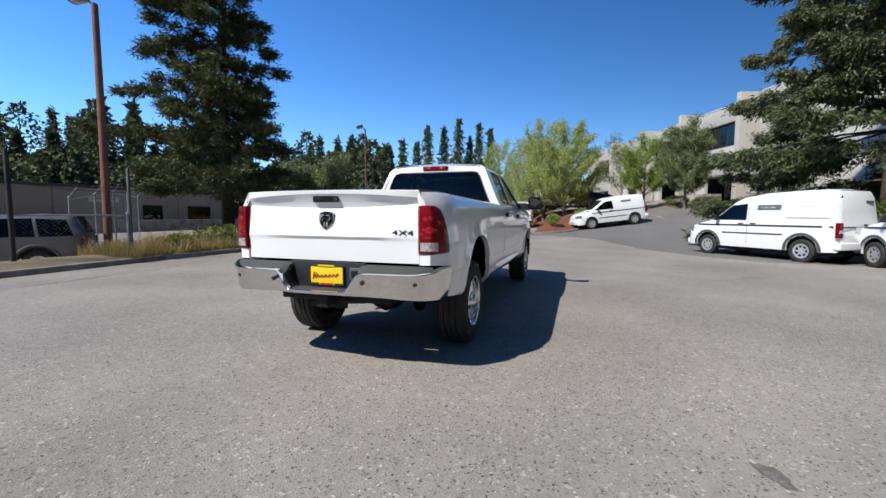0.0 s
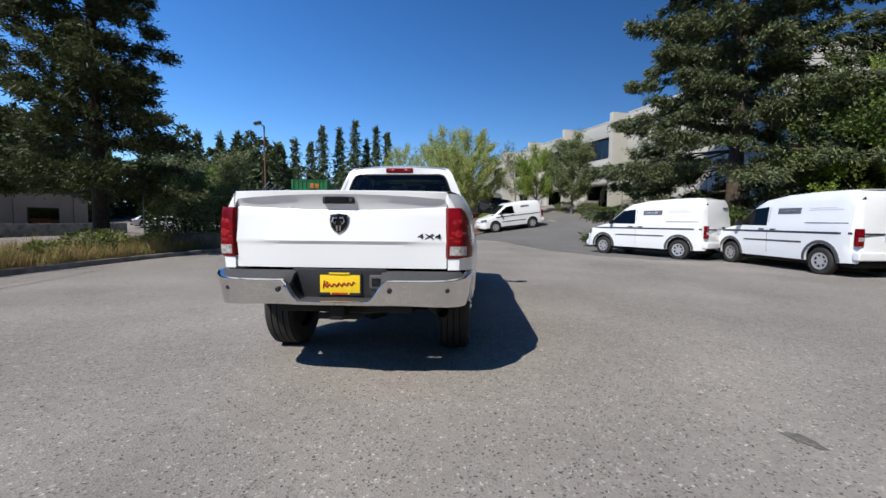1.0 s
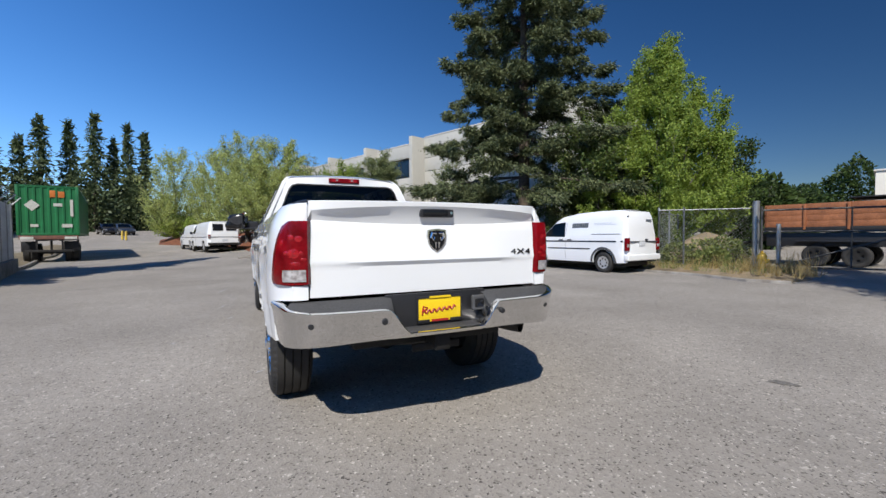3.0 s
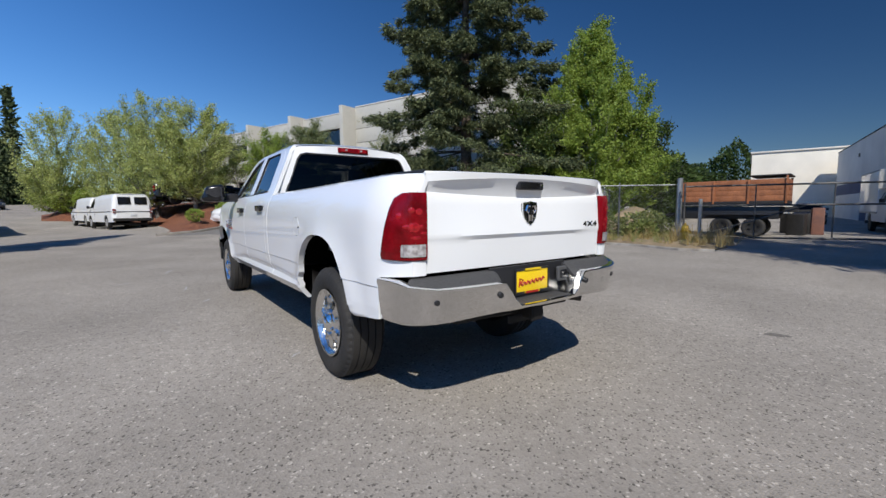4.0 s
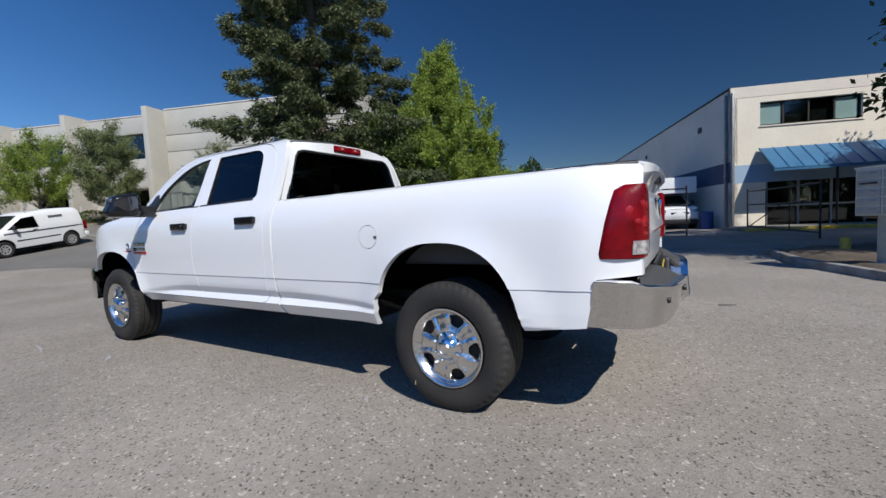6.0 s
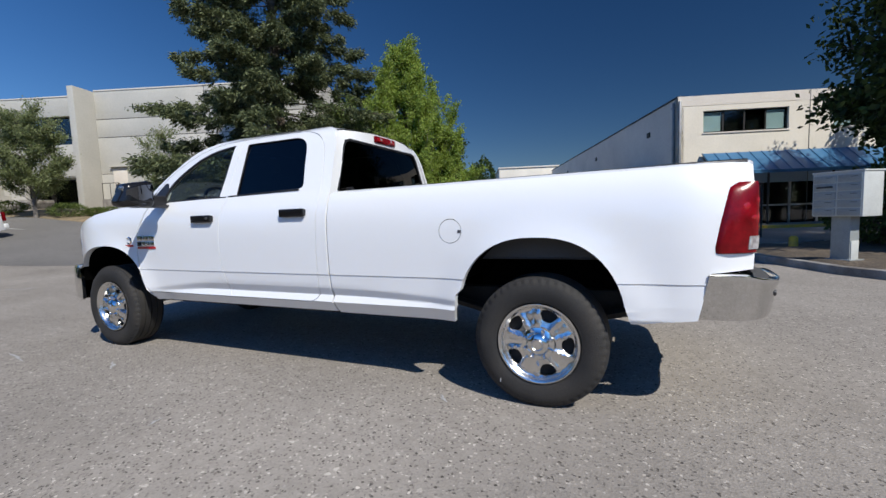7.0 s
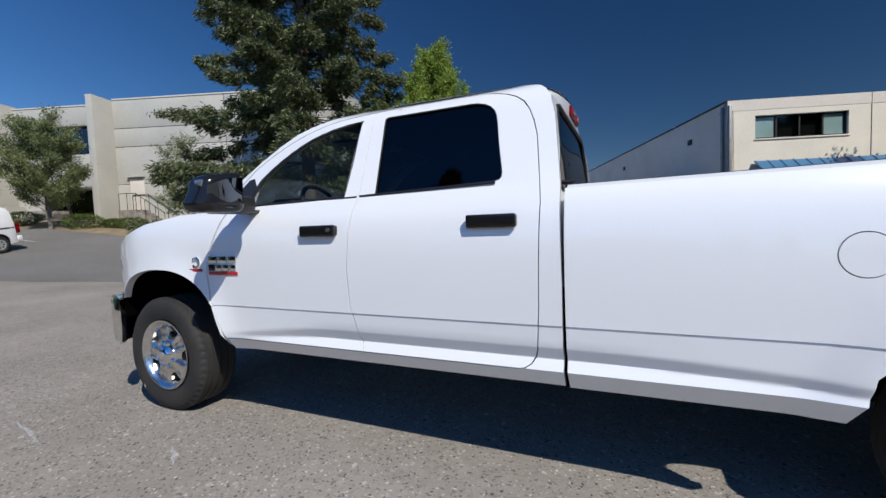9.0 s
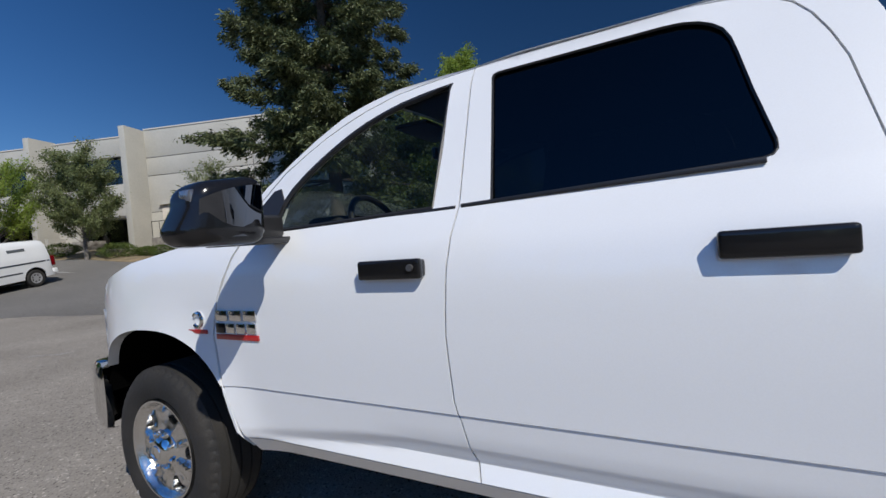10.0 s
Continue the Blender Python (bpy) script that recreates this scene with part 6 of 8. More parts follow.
def concrete_building():
    P, d = (13.28, 32.93), Vector((0.341, -0.940, 0)).normalized()
    n = Vector((d.y, -d.x, 0))
    b = thing("office_building", None, "long pale concrete tilt-up office building with tall thin fins", "building")
    Z = lambda z: 1.25 + 1.117 * (z - 1.25)

    def W(s0, s1, z0, z1, depth, out=0.0, bevel=0.0):
        return wall_piece(d, n, P, s0, s1, Z(z0), Z(z1), depth, out, bevel)
    step, fin = 7.21, 0.42
    bays = [(-step * (k + 1) + fin, -step * k) for k in range(4)]
    # solid southern part with recessed joints
    for z0, z1 in ((0.0, 4.40), (4.43, 6.63), (6.67, 7.73), (7.77, 9.44)):
        for s0, s1 in ((fin, 8.2), (8.25, 16.0)):
            part("wall_panel", W(s0, s1, z0, z1, 0.3, -1.0, 0.012), CONCRETE, b)
    part("joint_backing", W(fin, 16.0, 0.0, 9.40, 0.2, -1.03), GREY_TRIM, b)
    for k in range(5):
        part("fin", W(-step * k, fin - step * k, 0.0, 9.42, 1.75, 0.55, 0.02), CONCRETE, b)
    for i, (s0, s1) in enumerate(bays):
        part("parapet", W(s0, s1, 8.05, 9.20, 0.3, -0.95, 0.01), CONCRETE, b)
        part("spandrel", W(s0, s1, 4.35, 6.30, 0.3, -0.75, 0.01), CONCRETE, b)
        part("base_wall", W(s0, s0 + 1.6, 0.0, 4.35, 0.3, -0.85, 0.01), CONCRETE, b)
        win = part("window_band", W(s0, s1, 6.30, 8.05, 0.06, -1.35), GREY_TRIM, b)
        k = 4
        for j in range(k):
            a0, a1 = s0 + (s1 - s0) * j / k + 0.05, s0 + (s1 - s0) * (j + 1) / k - 0.05
            part("pane", W(a0, a1, 6.38, 7.97, 0.02, -1.32), WINDOW_GLASS, win)
            part("pane", W(s0 + 1.7 + (s1 - s0 - 1.8) * j / k + 0.04, s0 + 1.7 + (s1 - s0 - 1.8) * (j + 1) / k - 0.04, 1.6, 4.25, 0.02, -1.9), WINDOW_GLASS, win)
        # near-black sheet standing in for the unlit rooms behind the glass
        part("unlit_room_backing", W(s0, s1, 0.0, 8.8, 0.1, -2.5), INTERIOR, b)
        part("entry_soffit", W(s0, s1, 4.28, 4.36, 1.6, -0.8), CONCRETE, b)
    part("coping", W(fin, 16.0, 9.44, 9.52, 0.4, -0.96, 0.01), CREAM_LIGHT, b)
    for s0, s1 in bays:
        part("coping", W(s0, s1, 9.20, 9.27, 0.4, -0.91, 0.01), CREAM_LIGHT, b)
    part("roof", W(-28.8, 16.0, 8.7, 8.8, 22.0, -1.4), ROOF_DARK, b)
    part("north_wall", W(-29.2, -28.84, 0.0, 9.0, 22.0, -1.2), CONCRETE, b)
    part("south_wall", W(16.0, 16.3, 0.0, 9.44, 22.0, -1.0), CONCRETE, b)
    part("back_wall", W(-28.8, 16.0, 0.0, 8.9, 0.3, -23.2), CONCRETE, b)
    dr = part("service_door", W(1.3, 2.3, 2.85, 4.75, 0.06, -0.97, 0.01), CREAM_LIGHT, b)
    part("door_hood", W(1.2, 2.4, 4.82, 4.88, 0.25, -0.78), CONCRETE, b)
    # steps and rail at the service door
    st = thing("entrance_stair", None, "concrete entry steps with a thin metal handrail", "stair")
    m0 = lambda s, o, z: Vector((P[0], P[1], 0)) + d * s + n * (o - 0.5) + Vector((0, 0, Z(z)))
    part("landing", W(1.4, 2.6, 1.3, 2.80, 1.3, 0.25), KERB, st)
    for k in range(7):
        part("step", W(2.6 + 0.28 * k, 2.88 + 0.28 * k, 1.2, 2.62 - 0.17 * k, 1.2, 0.22, 0.008), KERB, st)
    for o in (0.70, -0.42):
        part("handrail", tube([m0(1.45, o, 3.75), m0(2.6, o, 3.75), m0(4.5, o, 2.55)], 0.025, 8), DARK_STEEL, st)
        for s, z0, z1 in ((1.45, 2.8, 3.75), (2.0, 2.8, 3.75), (2.6, 2.7, 3.75), (3.2, 2.25, 3.37), (3.9, 1.85, 2.93), (4.5, 1.5, 2.55)):
            part("baluster", tube([m0(s, o, z0), m0(s, o, z1)], 0.018, 6), DARK_STEEL, st)
    st2 = thing("entrance_stair", None, "pale concrete steps climbing to the office entrance", "stair")
    for k in range(7):
        part("step", W(-6.3 + 0.30 * k, -3.6, 1.3, 1.95 + 0.17 * k, 1.6, 0.3, 0.008), KERB, st2)
    part("cheek_wall", W(-6.5, -6.3, 1.2, 3.3, 1.7, 0.35), CONCRETE, st2)
    return b


concrete_building()


def warehouse():
    P = (21.6, -3.08)
    ds, df = Vector((0.95, 0.31, 0)).normalized(), Vector((0.31, -0.95, 0)).normalized()
    ns, nf = -df, -ds
    b = thing("warehouse", None, "two-tone warehouse with a cream front, blue band and blue awning", "building")
    S = lambda *a, **k: wall_piece(ds, ns, P, *a, **k)
    F = lambda *a, **k: wall_piece(df, nf, P, *a, **k)
    part("side_wall", S(0.0, 38, 3.25, 6.66, 0.3), SIDE_GREY, b)
    part("blue_band", S(0.0, 38, 2.25, 3.25, 0.3, 0.004), SIDE_BLUE, b)
    part("side_base", S(0.0, 38, -0.1, 2.25, 0.3), SIDE_GREY, b)
    part("side_coping", S(0.0, 38, 6.66, 6.75, 0.4, 0.04), ROOF_DARK, b)
    part("downpipe", S(0.25, 0.40, 0.1, 6.5, 0.12, 0.13, 0.03), STEEL, b)
    for z in (6.2, 3.35, 2.55):
        part("pipe_bracket", S(0.20, 0.45, z, z + 0.06, 0.14, 0.145), STEEL, b)
    for s in (3.5, 15, 27):
        part("wall_vent", S(s, s + 0.45, 5.3, 5.6, 0.1, 0.06, 0.02), DARK_STEEL, b)
    for s in (6.5, 11.0, 17.5, 26.0):
        v = part("roof_vent", S(s, s + 0.28, 6.75, 6.96, 0.28, -0.3, 0.05), VAN_WHITE, b)
    part("dock_door", S(22, 25.5, 0.0, 3.6, 0.05, 0.02), SIDE_BLUE, b)
    # front with a window strip
    wins = [(1.25, 5.35), (7.45, 11.5), (13.5, 17.6)]
    part("parapet", F(0.0, 26, 6.22, 6.72, 0.3, 0.012), CREAM_LIGHT, b)
    part("front_wall", F(0.0, 26, 5.95, 6.22, 0.3), CREAM, b)
    last = 0.0
    for s0, s1 in wins:
        part("front_wall", F(last, s0, 4.85, 5.95, 0.3), CREAM, b)
        last = s1
        w = part("strip_window", F(s0, s1, 4.85, 5.95, 0.05, -0.26), DARK_STEEL, b, "dark strip window with pale blinds")
        # room darkness painted as a near-black sheet behind the strip window
        part("unlit_room_sheet", F(s0, s1, 4.85, 5.95, 0.05, -0.9), INTERIOR, b)
        n = 4
        for j in range(n):
            a0, a1 = s0 + (s1 - s0) * j / n + 0.04, s0 + (s1 - s0) * (j + 1) / n - 0.04
            part("pane", F(a0, a1, 4.91, 5.89, 0.02, -0.12), CLEAR_PANE if j in (0, 3) else WINDOW_GLASS, w)
            part("mullion", F(a1 - 0.005, a1 + 0.075, 4.85, 5.95, 0.06, -0.13), DARK_STEEL, w)
            if j in (0, 3):
                part("blind", F(a0 + 0.02, a1 - 0.06, 4.93, 5.87, 0.015, -0.185), BLIND, w)
            else:
                part("sill_box", F(a0 + 0.06, a1 - 0.25, 4.91, 5.22 + 0.1 * j, 0.012, -0.186), CARTON, w)
        part("window_sill", F(s0 - 0.05, s1 + 0.05, 4.78, 4.85, 0.12, 0.05, 0.01), CREAM_LIGHT, b)
    part("front_wall", F(last, 26, 4.85, 5.95, 0.3), CREAM, b)
    part("front_wall", F(0.0, 26, 3.05, 4.85, 0.3), CREAM, b)
    part("blue_band", F(0.0, 26, 2.2, 3.05, 0.3, 0.004), material("pale_blue_band", (0.30, 0.42, 0.55), 0.85, mottle=0.1, scale=0.7, fine=0.05), b)
    part("front_base", F(0.0, 1.5, 0.0, 2.2, 0.3), CREAM, b)
    part("front_base", F(9.5, 26, 0.0, 2.2, 0.3), CREAM, b)
    # near-black sheet: shade under the awning put into the backing colour
    part("storefront_shade_backing", F(1.5, 9.5, 0.0, 2.2, 0.1, -1.2), INTERIOR, b)
    for k in range(6):
        s0 = 1.5 + k * 1.33
        part("storefront_frame", F(s0, s0 + 0.10, 0.0, 2.2, 0.1, -0.05), STEEL, b)
        part("storefront_pane", F(s0 + 0.10, s0 + 1.33, 0.1, 2.2, 0.02, -0.1), WINDOW_GLASS, b)
    part("storefront_rail", F(1.5, 9.5, 1.0, 1.08, 0.08, -0.05), STEEL, b)
    part("panel_joint", F(6.30, 6.33, 0.0, 6.72, 0.02, 0.014), GREY_TRIM, b)
    part("corner_pipe", F(0.02, 0.14, 0.0, 6.5, 0.12, 0.12, 0.03), STEEL, b)
    # standing-seam awning
    def aw(s, o, z):
        return Vector((P[0], P[1], 0)) + df * s + nf * o + Vector((0, 0, z))
    a = part("awning", grid(lambda u, v: aw(1.15 + 15 * u, 0.1 + 1.35 * v, 3.78 - 1.05 * v), [k / 15 for k in range(16)], [0, 0.5, 1.0], depth=0.05, toward=(0, 0, -1)), AWNING_BLUE, b, "blue standing-seam metal awning")
    for k in range(27):
        s = 1.17 + k * 0.57
        part("awning_seam", tube([aw(s, 0.1, 3.80), aw(s, 1.45, 2.75)], 0.022, 6), AWNING_BLUE, a)
    part("awning_fascia", grid(lambda u, v: aw(1.15 + 15 * u, 1.45, 2.74 - 0.14 * v), [0, 0.25, 0.5, 0.75, 1], [0, 1], depth=0.03, toward=tuple(-nf)), AWNING_BLUE, a)
    for k in range(5):
        part("awning_post", tube([aw(3.6 + 2.9 * k, 1.35, 0.0), aw(3.6 + 2.9 * k, 1.35, 2.7)], 0.05, 10), DARK_STEEL, a)
    part("roof", wall_piece(ds, ns, P, 0.0, 38, 6.5, 6.6, 26, -0.35), ROOF_DARK, b)
    part("far_wall", wall_piece(df, nf, P, 0.0, 26, 0.0, 6.7, 0.3, -37.8), SIDE_GREY, b)
    part("back_wall", wall_piece(ds, ns, P, 0.0, 38, 0.0, 6.7, 0.3, -25.8), SIDE_GREY, b)
    part("walkway_kerb", F(-0.5, 20, 0.0, 0.14, 2.4, 2.6, 0.02), KERB, b)
    part("yellow_edge", F(-0.5, 20, 0.0, 0.142, 0.12, 2.625, 0.02), YELLOW_LINE, b)
    return b


warehouse()


def shed(name, x0, y0, x1, y1, h, mat, label, turn=0.0, base=0.0):
    cx, cy = (x0 + x1) / 2, (y0 + y1) / 2
    b = thing(name, pose(cx, cy, base, 0, 0, turn), label, "building")
    sx, sy = x1 - x0, y1 - y0
    part("wall", box(sx, sy, h, (0, 0, h / 2), 0.03), mat, b)
    part("roof", box(sx + 0.3, sy + 0.3, 0.18, (0, 0, h + 0.085), 0.03), ROOF_DARK if mat is TAN_WALL else CREAM_LIGHT, b)
    return b


far = shed("far_building", 58, 10.05, 72, 18.55, 7.4, CREAM, "plain cream building beyond the warehouse", 18)
low = shed("low_building", -40, 4, -30, 28.3, 2.9, TAN_WALL, "low tan building across the side street", 0, 0.1)
for y0, y1, z0, z1 in ((19.7, 21.2, 0.75, 1.9), (23.6, 25.8, 0.55, 1.9)):
    c = (y0 + y1) / 2 - 16.15
    w = part("window", box(0.10, y1 - y0 + 0.1, z1 - z0 + 0.1, (5.0, c, (z0 + z1) / 2 - 0.1), 0.01), DARK_STEEL, low)
    for k in range(3):
        part("pane", box(0.02, (y1 - y0) / 3 - 0.06, z1 - z0 - 0.06, (5.06, c + (k - 1) * (y1 - y0) / 3, (z0 + z1) / 2 - 0.1), 0.0), WINDOW_GLASS, w)
part("sign_board", box(0.05, 2.0, 0.35, (5.03, 16.9 - 16.15, 2.15), 0.01), CREAM_LIGHT, low)
part("sign_bar", box(0.02, 1.5, 0.06, (5.06, 16.9 - 16.15, 2.2), 0.0), LETTER_GREY, low)
part("sign_bar", box(0.02, 1.2, 0.05, (5.06, 17.4 - 16.15, 1.75), 0.0), LETTER_PALE, low)
for k in range(6):
    part("pilaster", box(0.12, 0.25, 2.8, (5.02, -11 + 4.4 * k, 1.4), 0.01), TAN_WALL, low)


lw = part("garden_wall", box(0.2, 34.0, 0.85, (0, 0, 0.36), 0.02, 2), KERB)
lw.location = (-27.4, 12.0, 0.05)
tagged(lw, "low grey concrete wall before the tan building", "wall", kind="structure")


# ---- fences, gates, posts ----
def chain_fence(points, h, label, spacing=2.6, barbed=False, name="wire_fence", tall=None, pitch=0.10):
    f = thing(name, None, label, "fence")
    pts = [Vector((p[0], p[1], 0)) for p in points]
    mesh = bmesh.new()
    for a, b in zip(pts, pts[1:]):
        L = (b - a).length
        d = (b - a) / L
        g = lambda s, z: a + d * s + Vector((0, 0, ground_z(a.x + d.x * s, a.y + d.y * s) + z))
        n = max(1, round(L / spacing))
        for k in range(n + 1):
            s = L * k / n
            part("fence_post", tube([g(s, -0.05), g(s, h + 0.06)], 0.03, 10), STEEL, f)
            part("post_cap", lathe([(0.001, h + 0.10), (0.025, h + 0.09), (0.034, h + 0.06), (0.034, h + 0.03)], 10, "z"), STEEL, f).location = tuple(g(s, 0))
            if barbed:
                arm = part("barb_arm", tube([g(s, h + 0.05), g(s, h + 0.38) + d.cross(Vector((0, 0, 1))) * 0.22], 0.016, 6), STEEL, f)
        part("top_rail", tube([g(0, h), g(L, h)], 0.021, 8), STEEL, f)
        part("bottom_wire", tube([g(0, 0.08), g(L, 0.08)], 0.004, 5), STEEL, f)
        if barbed:
            for k in range(3):
                o = d.cross(Vector((0, 0, 1))) * (0.06 + 0.07 * k)
                part("barbed_wire", tube([g(0, h + 0.14 + 0.11 * k) + o, g(L, h + 0.14 + 0.11 * k) + o], 0.004, 5), STEEL, f)
        s = -h
        while s < L:
            for sg in (1, -1):
                s0, s1, z0, z1 = s, s + h, (0.05, h) if sg > 0 else (h, 0.05), None
                za, zb = z0
                lo, hi = max(0, s0), min(L, s1)
                if hi - lo > 0.05:
                    q0, q1 = za + (zb - za) * (lo - s0) / (s1 - s0), za + (zb - za) * (hi - s0) / (s1 - s0)
                    mesh = tube([g(lo, q0), g(hi, q1)], 0.0013, 3, bm=mesh, close=False)
            s += pitch
    me = part("wire_mesh", mesh, STEEL, f, smooth=0)
    me["kind"] = "stuff"
    return f


def gate_leaf(p0, p1, h, label, mat, bars=5, z0=0.18, diag=True):
    g = thing("yard_gate", None, label, "gate")
    a, b = Vector((*p0, 0)), Vector((*p1, 0))
    P = lambda t, z: a + (b - a) * t + Vector((0, 0, z))
    for z in (z0, z0 + (h - z0) * 0.62, h):
        part("gate_rail", tube([P(0, z), P(1, z)], 0.030, 8), mat, g)
    for k in range(bars + 1):
        t = k / bars
        part("gate_post", tube([P(t, z0 if 0 < k < bars else 0.0), P(t, h + (0.12 if k in (0, bars) else 0.0))], 0.034 if k in (0, bars) else 0.022, 8), mat, g)
    if diag:
        part("gate_brace", tube([P(0.05, z0), P(0.55, z0 + (h - z0) * 0.6)], 0.022, 8), mat, g)
    return g


chain_fence([(-10.14, 1.9), (-9.45, 3.97)], 1.22, "low galvanised wire fence with round posts along the verge", 3.9)
chain_fence([(-13.1, 4.8), (-16.9, 8.7), (-20.7, 12.5)], 2.15, "galvanised wire fence with barbed wire along the side street", 2.8, barbed=True)
gp = part("gate_pillar", tube([(-10.14, 1.9, -0.05), (-10.14, 1.9, 2.62), (-10.14, 1.9, 2.7)], [0.05, 0.05, 0.03], 14), DARK_STEEL)
tagged(gp, "tall dark steel gate post in the verge", "post")
for k in range(3):
    bw = part("barbed_strand", tube([(-11.2, -1.4, 2.02 + 0.10 * k), (-10.14, 1.9, 1.94 + 0.10 * k), (-9.8, 2.9, 1.84 + 0.10 * k), (-9.45, 3.97, 1.80 + 0.10 * k)], 0.006, 5), DARK_STEEL)
    tagged(bw, "dark sagging barbed wire strand between the posts", "wire", "barbed wire strands")
gp = part("fence_end_post", tube([(-9.42, 4.02, -0.05), (-9.42, 4.02, 2.42), (-9.42, 4.02, 2.46)], [0.04, 0.04, 0.02], 12), GATE_STEEL)
tagged(gp, "tall grey steel post at the end of the fence", "post")
chain_fence([(-11.6, 11.4), (-8.3, 13.4)], 2.15, "galvanised wire fence with barbed wire above the bushes", 3.4, barbed=True)
chain_fence([(11.9, 6.35), (12.5, 5.85), (14.0, 4.45)], 2.05, "galvanised wire fence over dry weeds", 1.6)
chain_fence([(11.9, 6.35), (15.3, 8.05), (21.0, 9.6)], 2.0, "galvanised wire fence below the maple", 2.0)


def slat_fence(p0, p1, h, base, n):
    f = thing("slatted_fence", None, "pale privacy-slat fence with barbed wire arms", "fence")
    a, b = Vector((*p0, 0)), Vector((*p1, 0))
    d = (b - a).normalized()
    for k in range(n):
        c = a + (b - a) * ((k + 0.5) / n)
        part("slat", box(0.02, (b - a).length / n * 0.80, h, (0, 0, base + h / 2 + 0.01 * math.sin(k * 2.1)), 0.004, turn=pose(0, 0, 0, 0, 0, 0)), SLAT_WHITE, f).matrix_local = pose(c.x, c.y, 0, 0, 0, math.degrees(math.atan2(-d.x, d.y)))
    for k in range(4):
        c = a + (b - a) * (k / 3)
        part("fence_post", tube([c, c + Vector((0, 0, base + h + 0.1))], 0.035, 10), STEEL, f)
        part("barb_arm", tube([c + Vector((0, 0, base + h)), c + Vector((0.28, 0.05, base + h + 0.32))], 0.022, 8), VAN_WHITE, f)
    for k in range(3):
        o = Vector((0.09 * (k + 1), 0.02, base + h + 0.10 * (k + 1)))
        part("barbed_wire", tube([a + o, b + o], 0.005, 5), STEEL, f)
    part("concrete_footing", box(0.3, (b - a).length, base, (0, 0, base / 2), 0.02), KERB, f).matrix_local = pose((a.x + b.x) / 2, (a.y + b.y) / 2, 0, 0, 0, math.degrees(math.atan2(-d.x, d.y)))
    return f


slat_fence((-7.95, 13.6), (-9.25, 18.3), 2.05, 0.5, 22)
gate_leaf((13.65, 4.05), (16.95, -1.25), 1.95, "dull steel swing gate standing open", GATE_STEEL, 3)
gate_leaf((21.0, -3.7), (14.3, -4.9), 1.75, "dark steel swing gate standing open", DARK_STEEL, 3)
gp = part("gate_pillar", tube([(13.9, 4.35, -0.1), (13.9, 4.35, 2.28)], 0.10, 16), STEEL)
tagged(gp, "thick galvanised gate post at the yard entrance", "post")
gp = part("gate_pillar", tube([(12.75, 3.15, -0.1), (12.75, 3.15, 1.5)], 0.055, 12), STEEL)
tagged(gp, "short galvanised post beside the hydrant", "post")


def hydrant(x, y):
    h = thing("fire_hydrant", pose(x, y, ground_z(x, y)), "yellow fire hydrant standing in dry weeds", "hydrant")
    part("barrel", lathe([(0.001, 0.0), (0.15, 0.0), (0.15, 0.05), (0.10, 0.06), (0.095, 0.42), (0.12, 0.44), (0.12, 0.48), (0.10, 0.50)], 24, "z"), HYDRANT_YELLOW, h)
    part("bonnet", lathe([(0.13, 0.49), (0.13, 0.52), (0.11, 0.58), (0.07, 0.63), (0.03, 0.65), (0.03, 0.70), (0.001, 0.70)], 24, "z"), HYDRANT_YELLOW, h)
    for a in (0, 90, 180):
        c = radians(a - 120)
        part("outlet", tube([(0.08 * math.cos(c), 0.08 * math.sin(c), 0.40), (0.19 * math.cos(c), 0.19 * math.sin(c), 0.40)], [0.055, 0.06], 14), HYDRANT_YELLOW, h)
    return h


hydrant(13.05, 3.72)


def street_lamp(name, x, y, h, mat, label, r0, r1, arm, head):
    p = thing(name, pose(x, y, 0), label, "lamp post")
    part("pole", tube([(0, 0, 0), (0.02, 0, h * 0.5), (0.0, 0, h)], [r0, (r0 + r1) / 2, r1], 14), mat, p)
    part("base_collar", lathe([(r0 + 0.05, 0.0), (r0 + 0.05, 0.12), (r0 + 0.01, 0.16)], 14, "z"), KERB, p)
    tip = Vector((arm[0], arm[1], h + 0.12))
    part("arm", tube([(0, 0, h - 0.05), Vector((arm[0] * 0.5, arm[1] * 0.5, h + 0.10)), tip], 0.03, 8), STEEL, p)
    lh = part("lamp_head", box(head, 0.26, 0.17, (0, 0, 0), 0.06, 3), GATE_STEEL, p)
    ang = math.degrees(math.atan2(arm[1], arm[0]))
    lh.matrix_local = pose(tip.x, tip.y, tip.z, 0, 18, ang)
    lens = part("lens", box(head * 0.7, 0.24, 0.03, (0, 0, -0.10), 0.01), LENS_CLEAR, p)
    lens.matrix_local = pose(tip.x, tip.y, tip.z, 0, 18, ang)
    return p


street_lamp("street_lamp", -11.55, 4.85, 7.30, RUST_POLE, "tall rusty brown lamp post in the verge", 0.115, 0.085, (-0.35, -0.2), 0.5)
street_lamp("street_lamp", -10.9, 19.8, 6.6, RUST_POLE, "slim brown lamp post behind the fence", 0.055, 0.04, (-0.28, -0.2), 0.42)


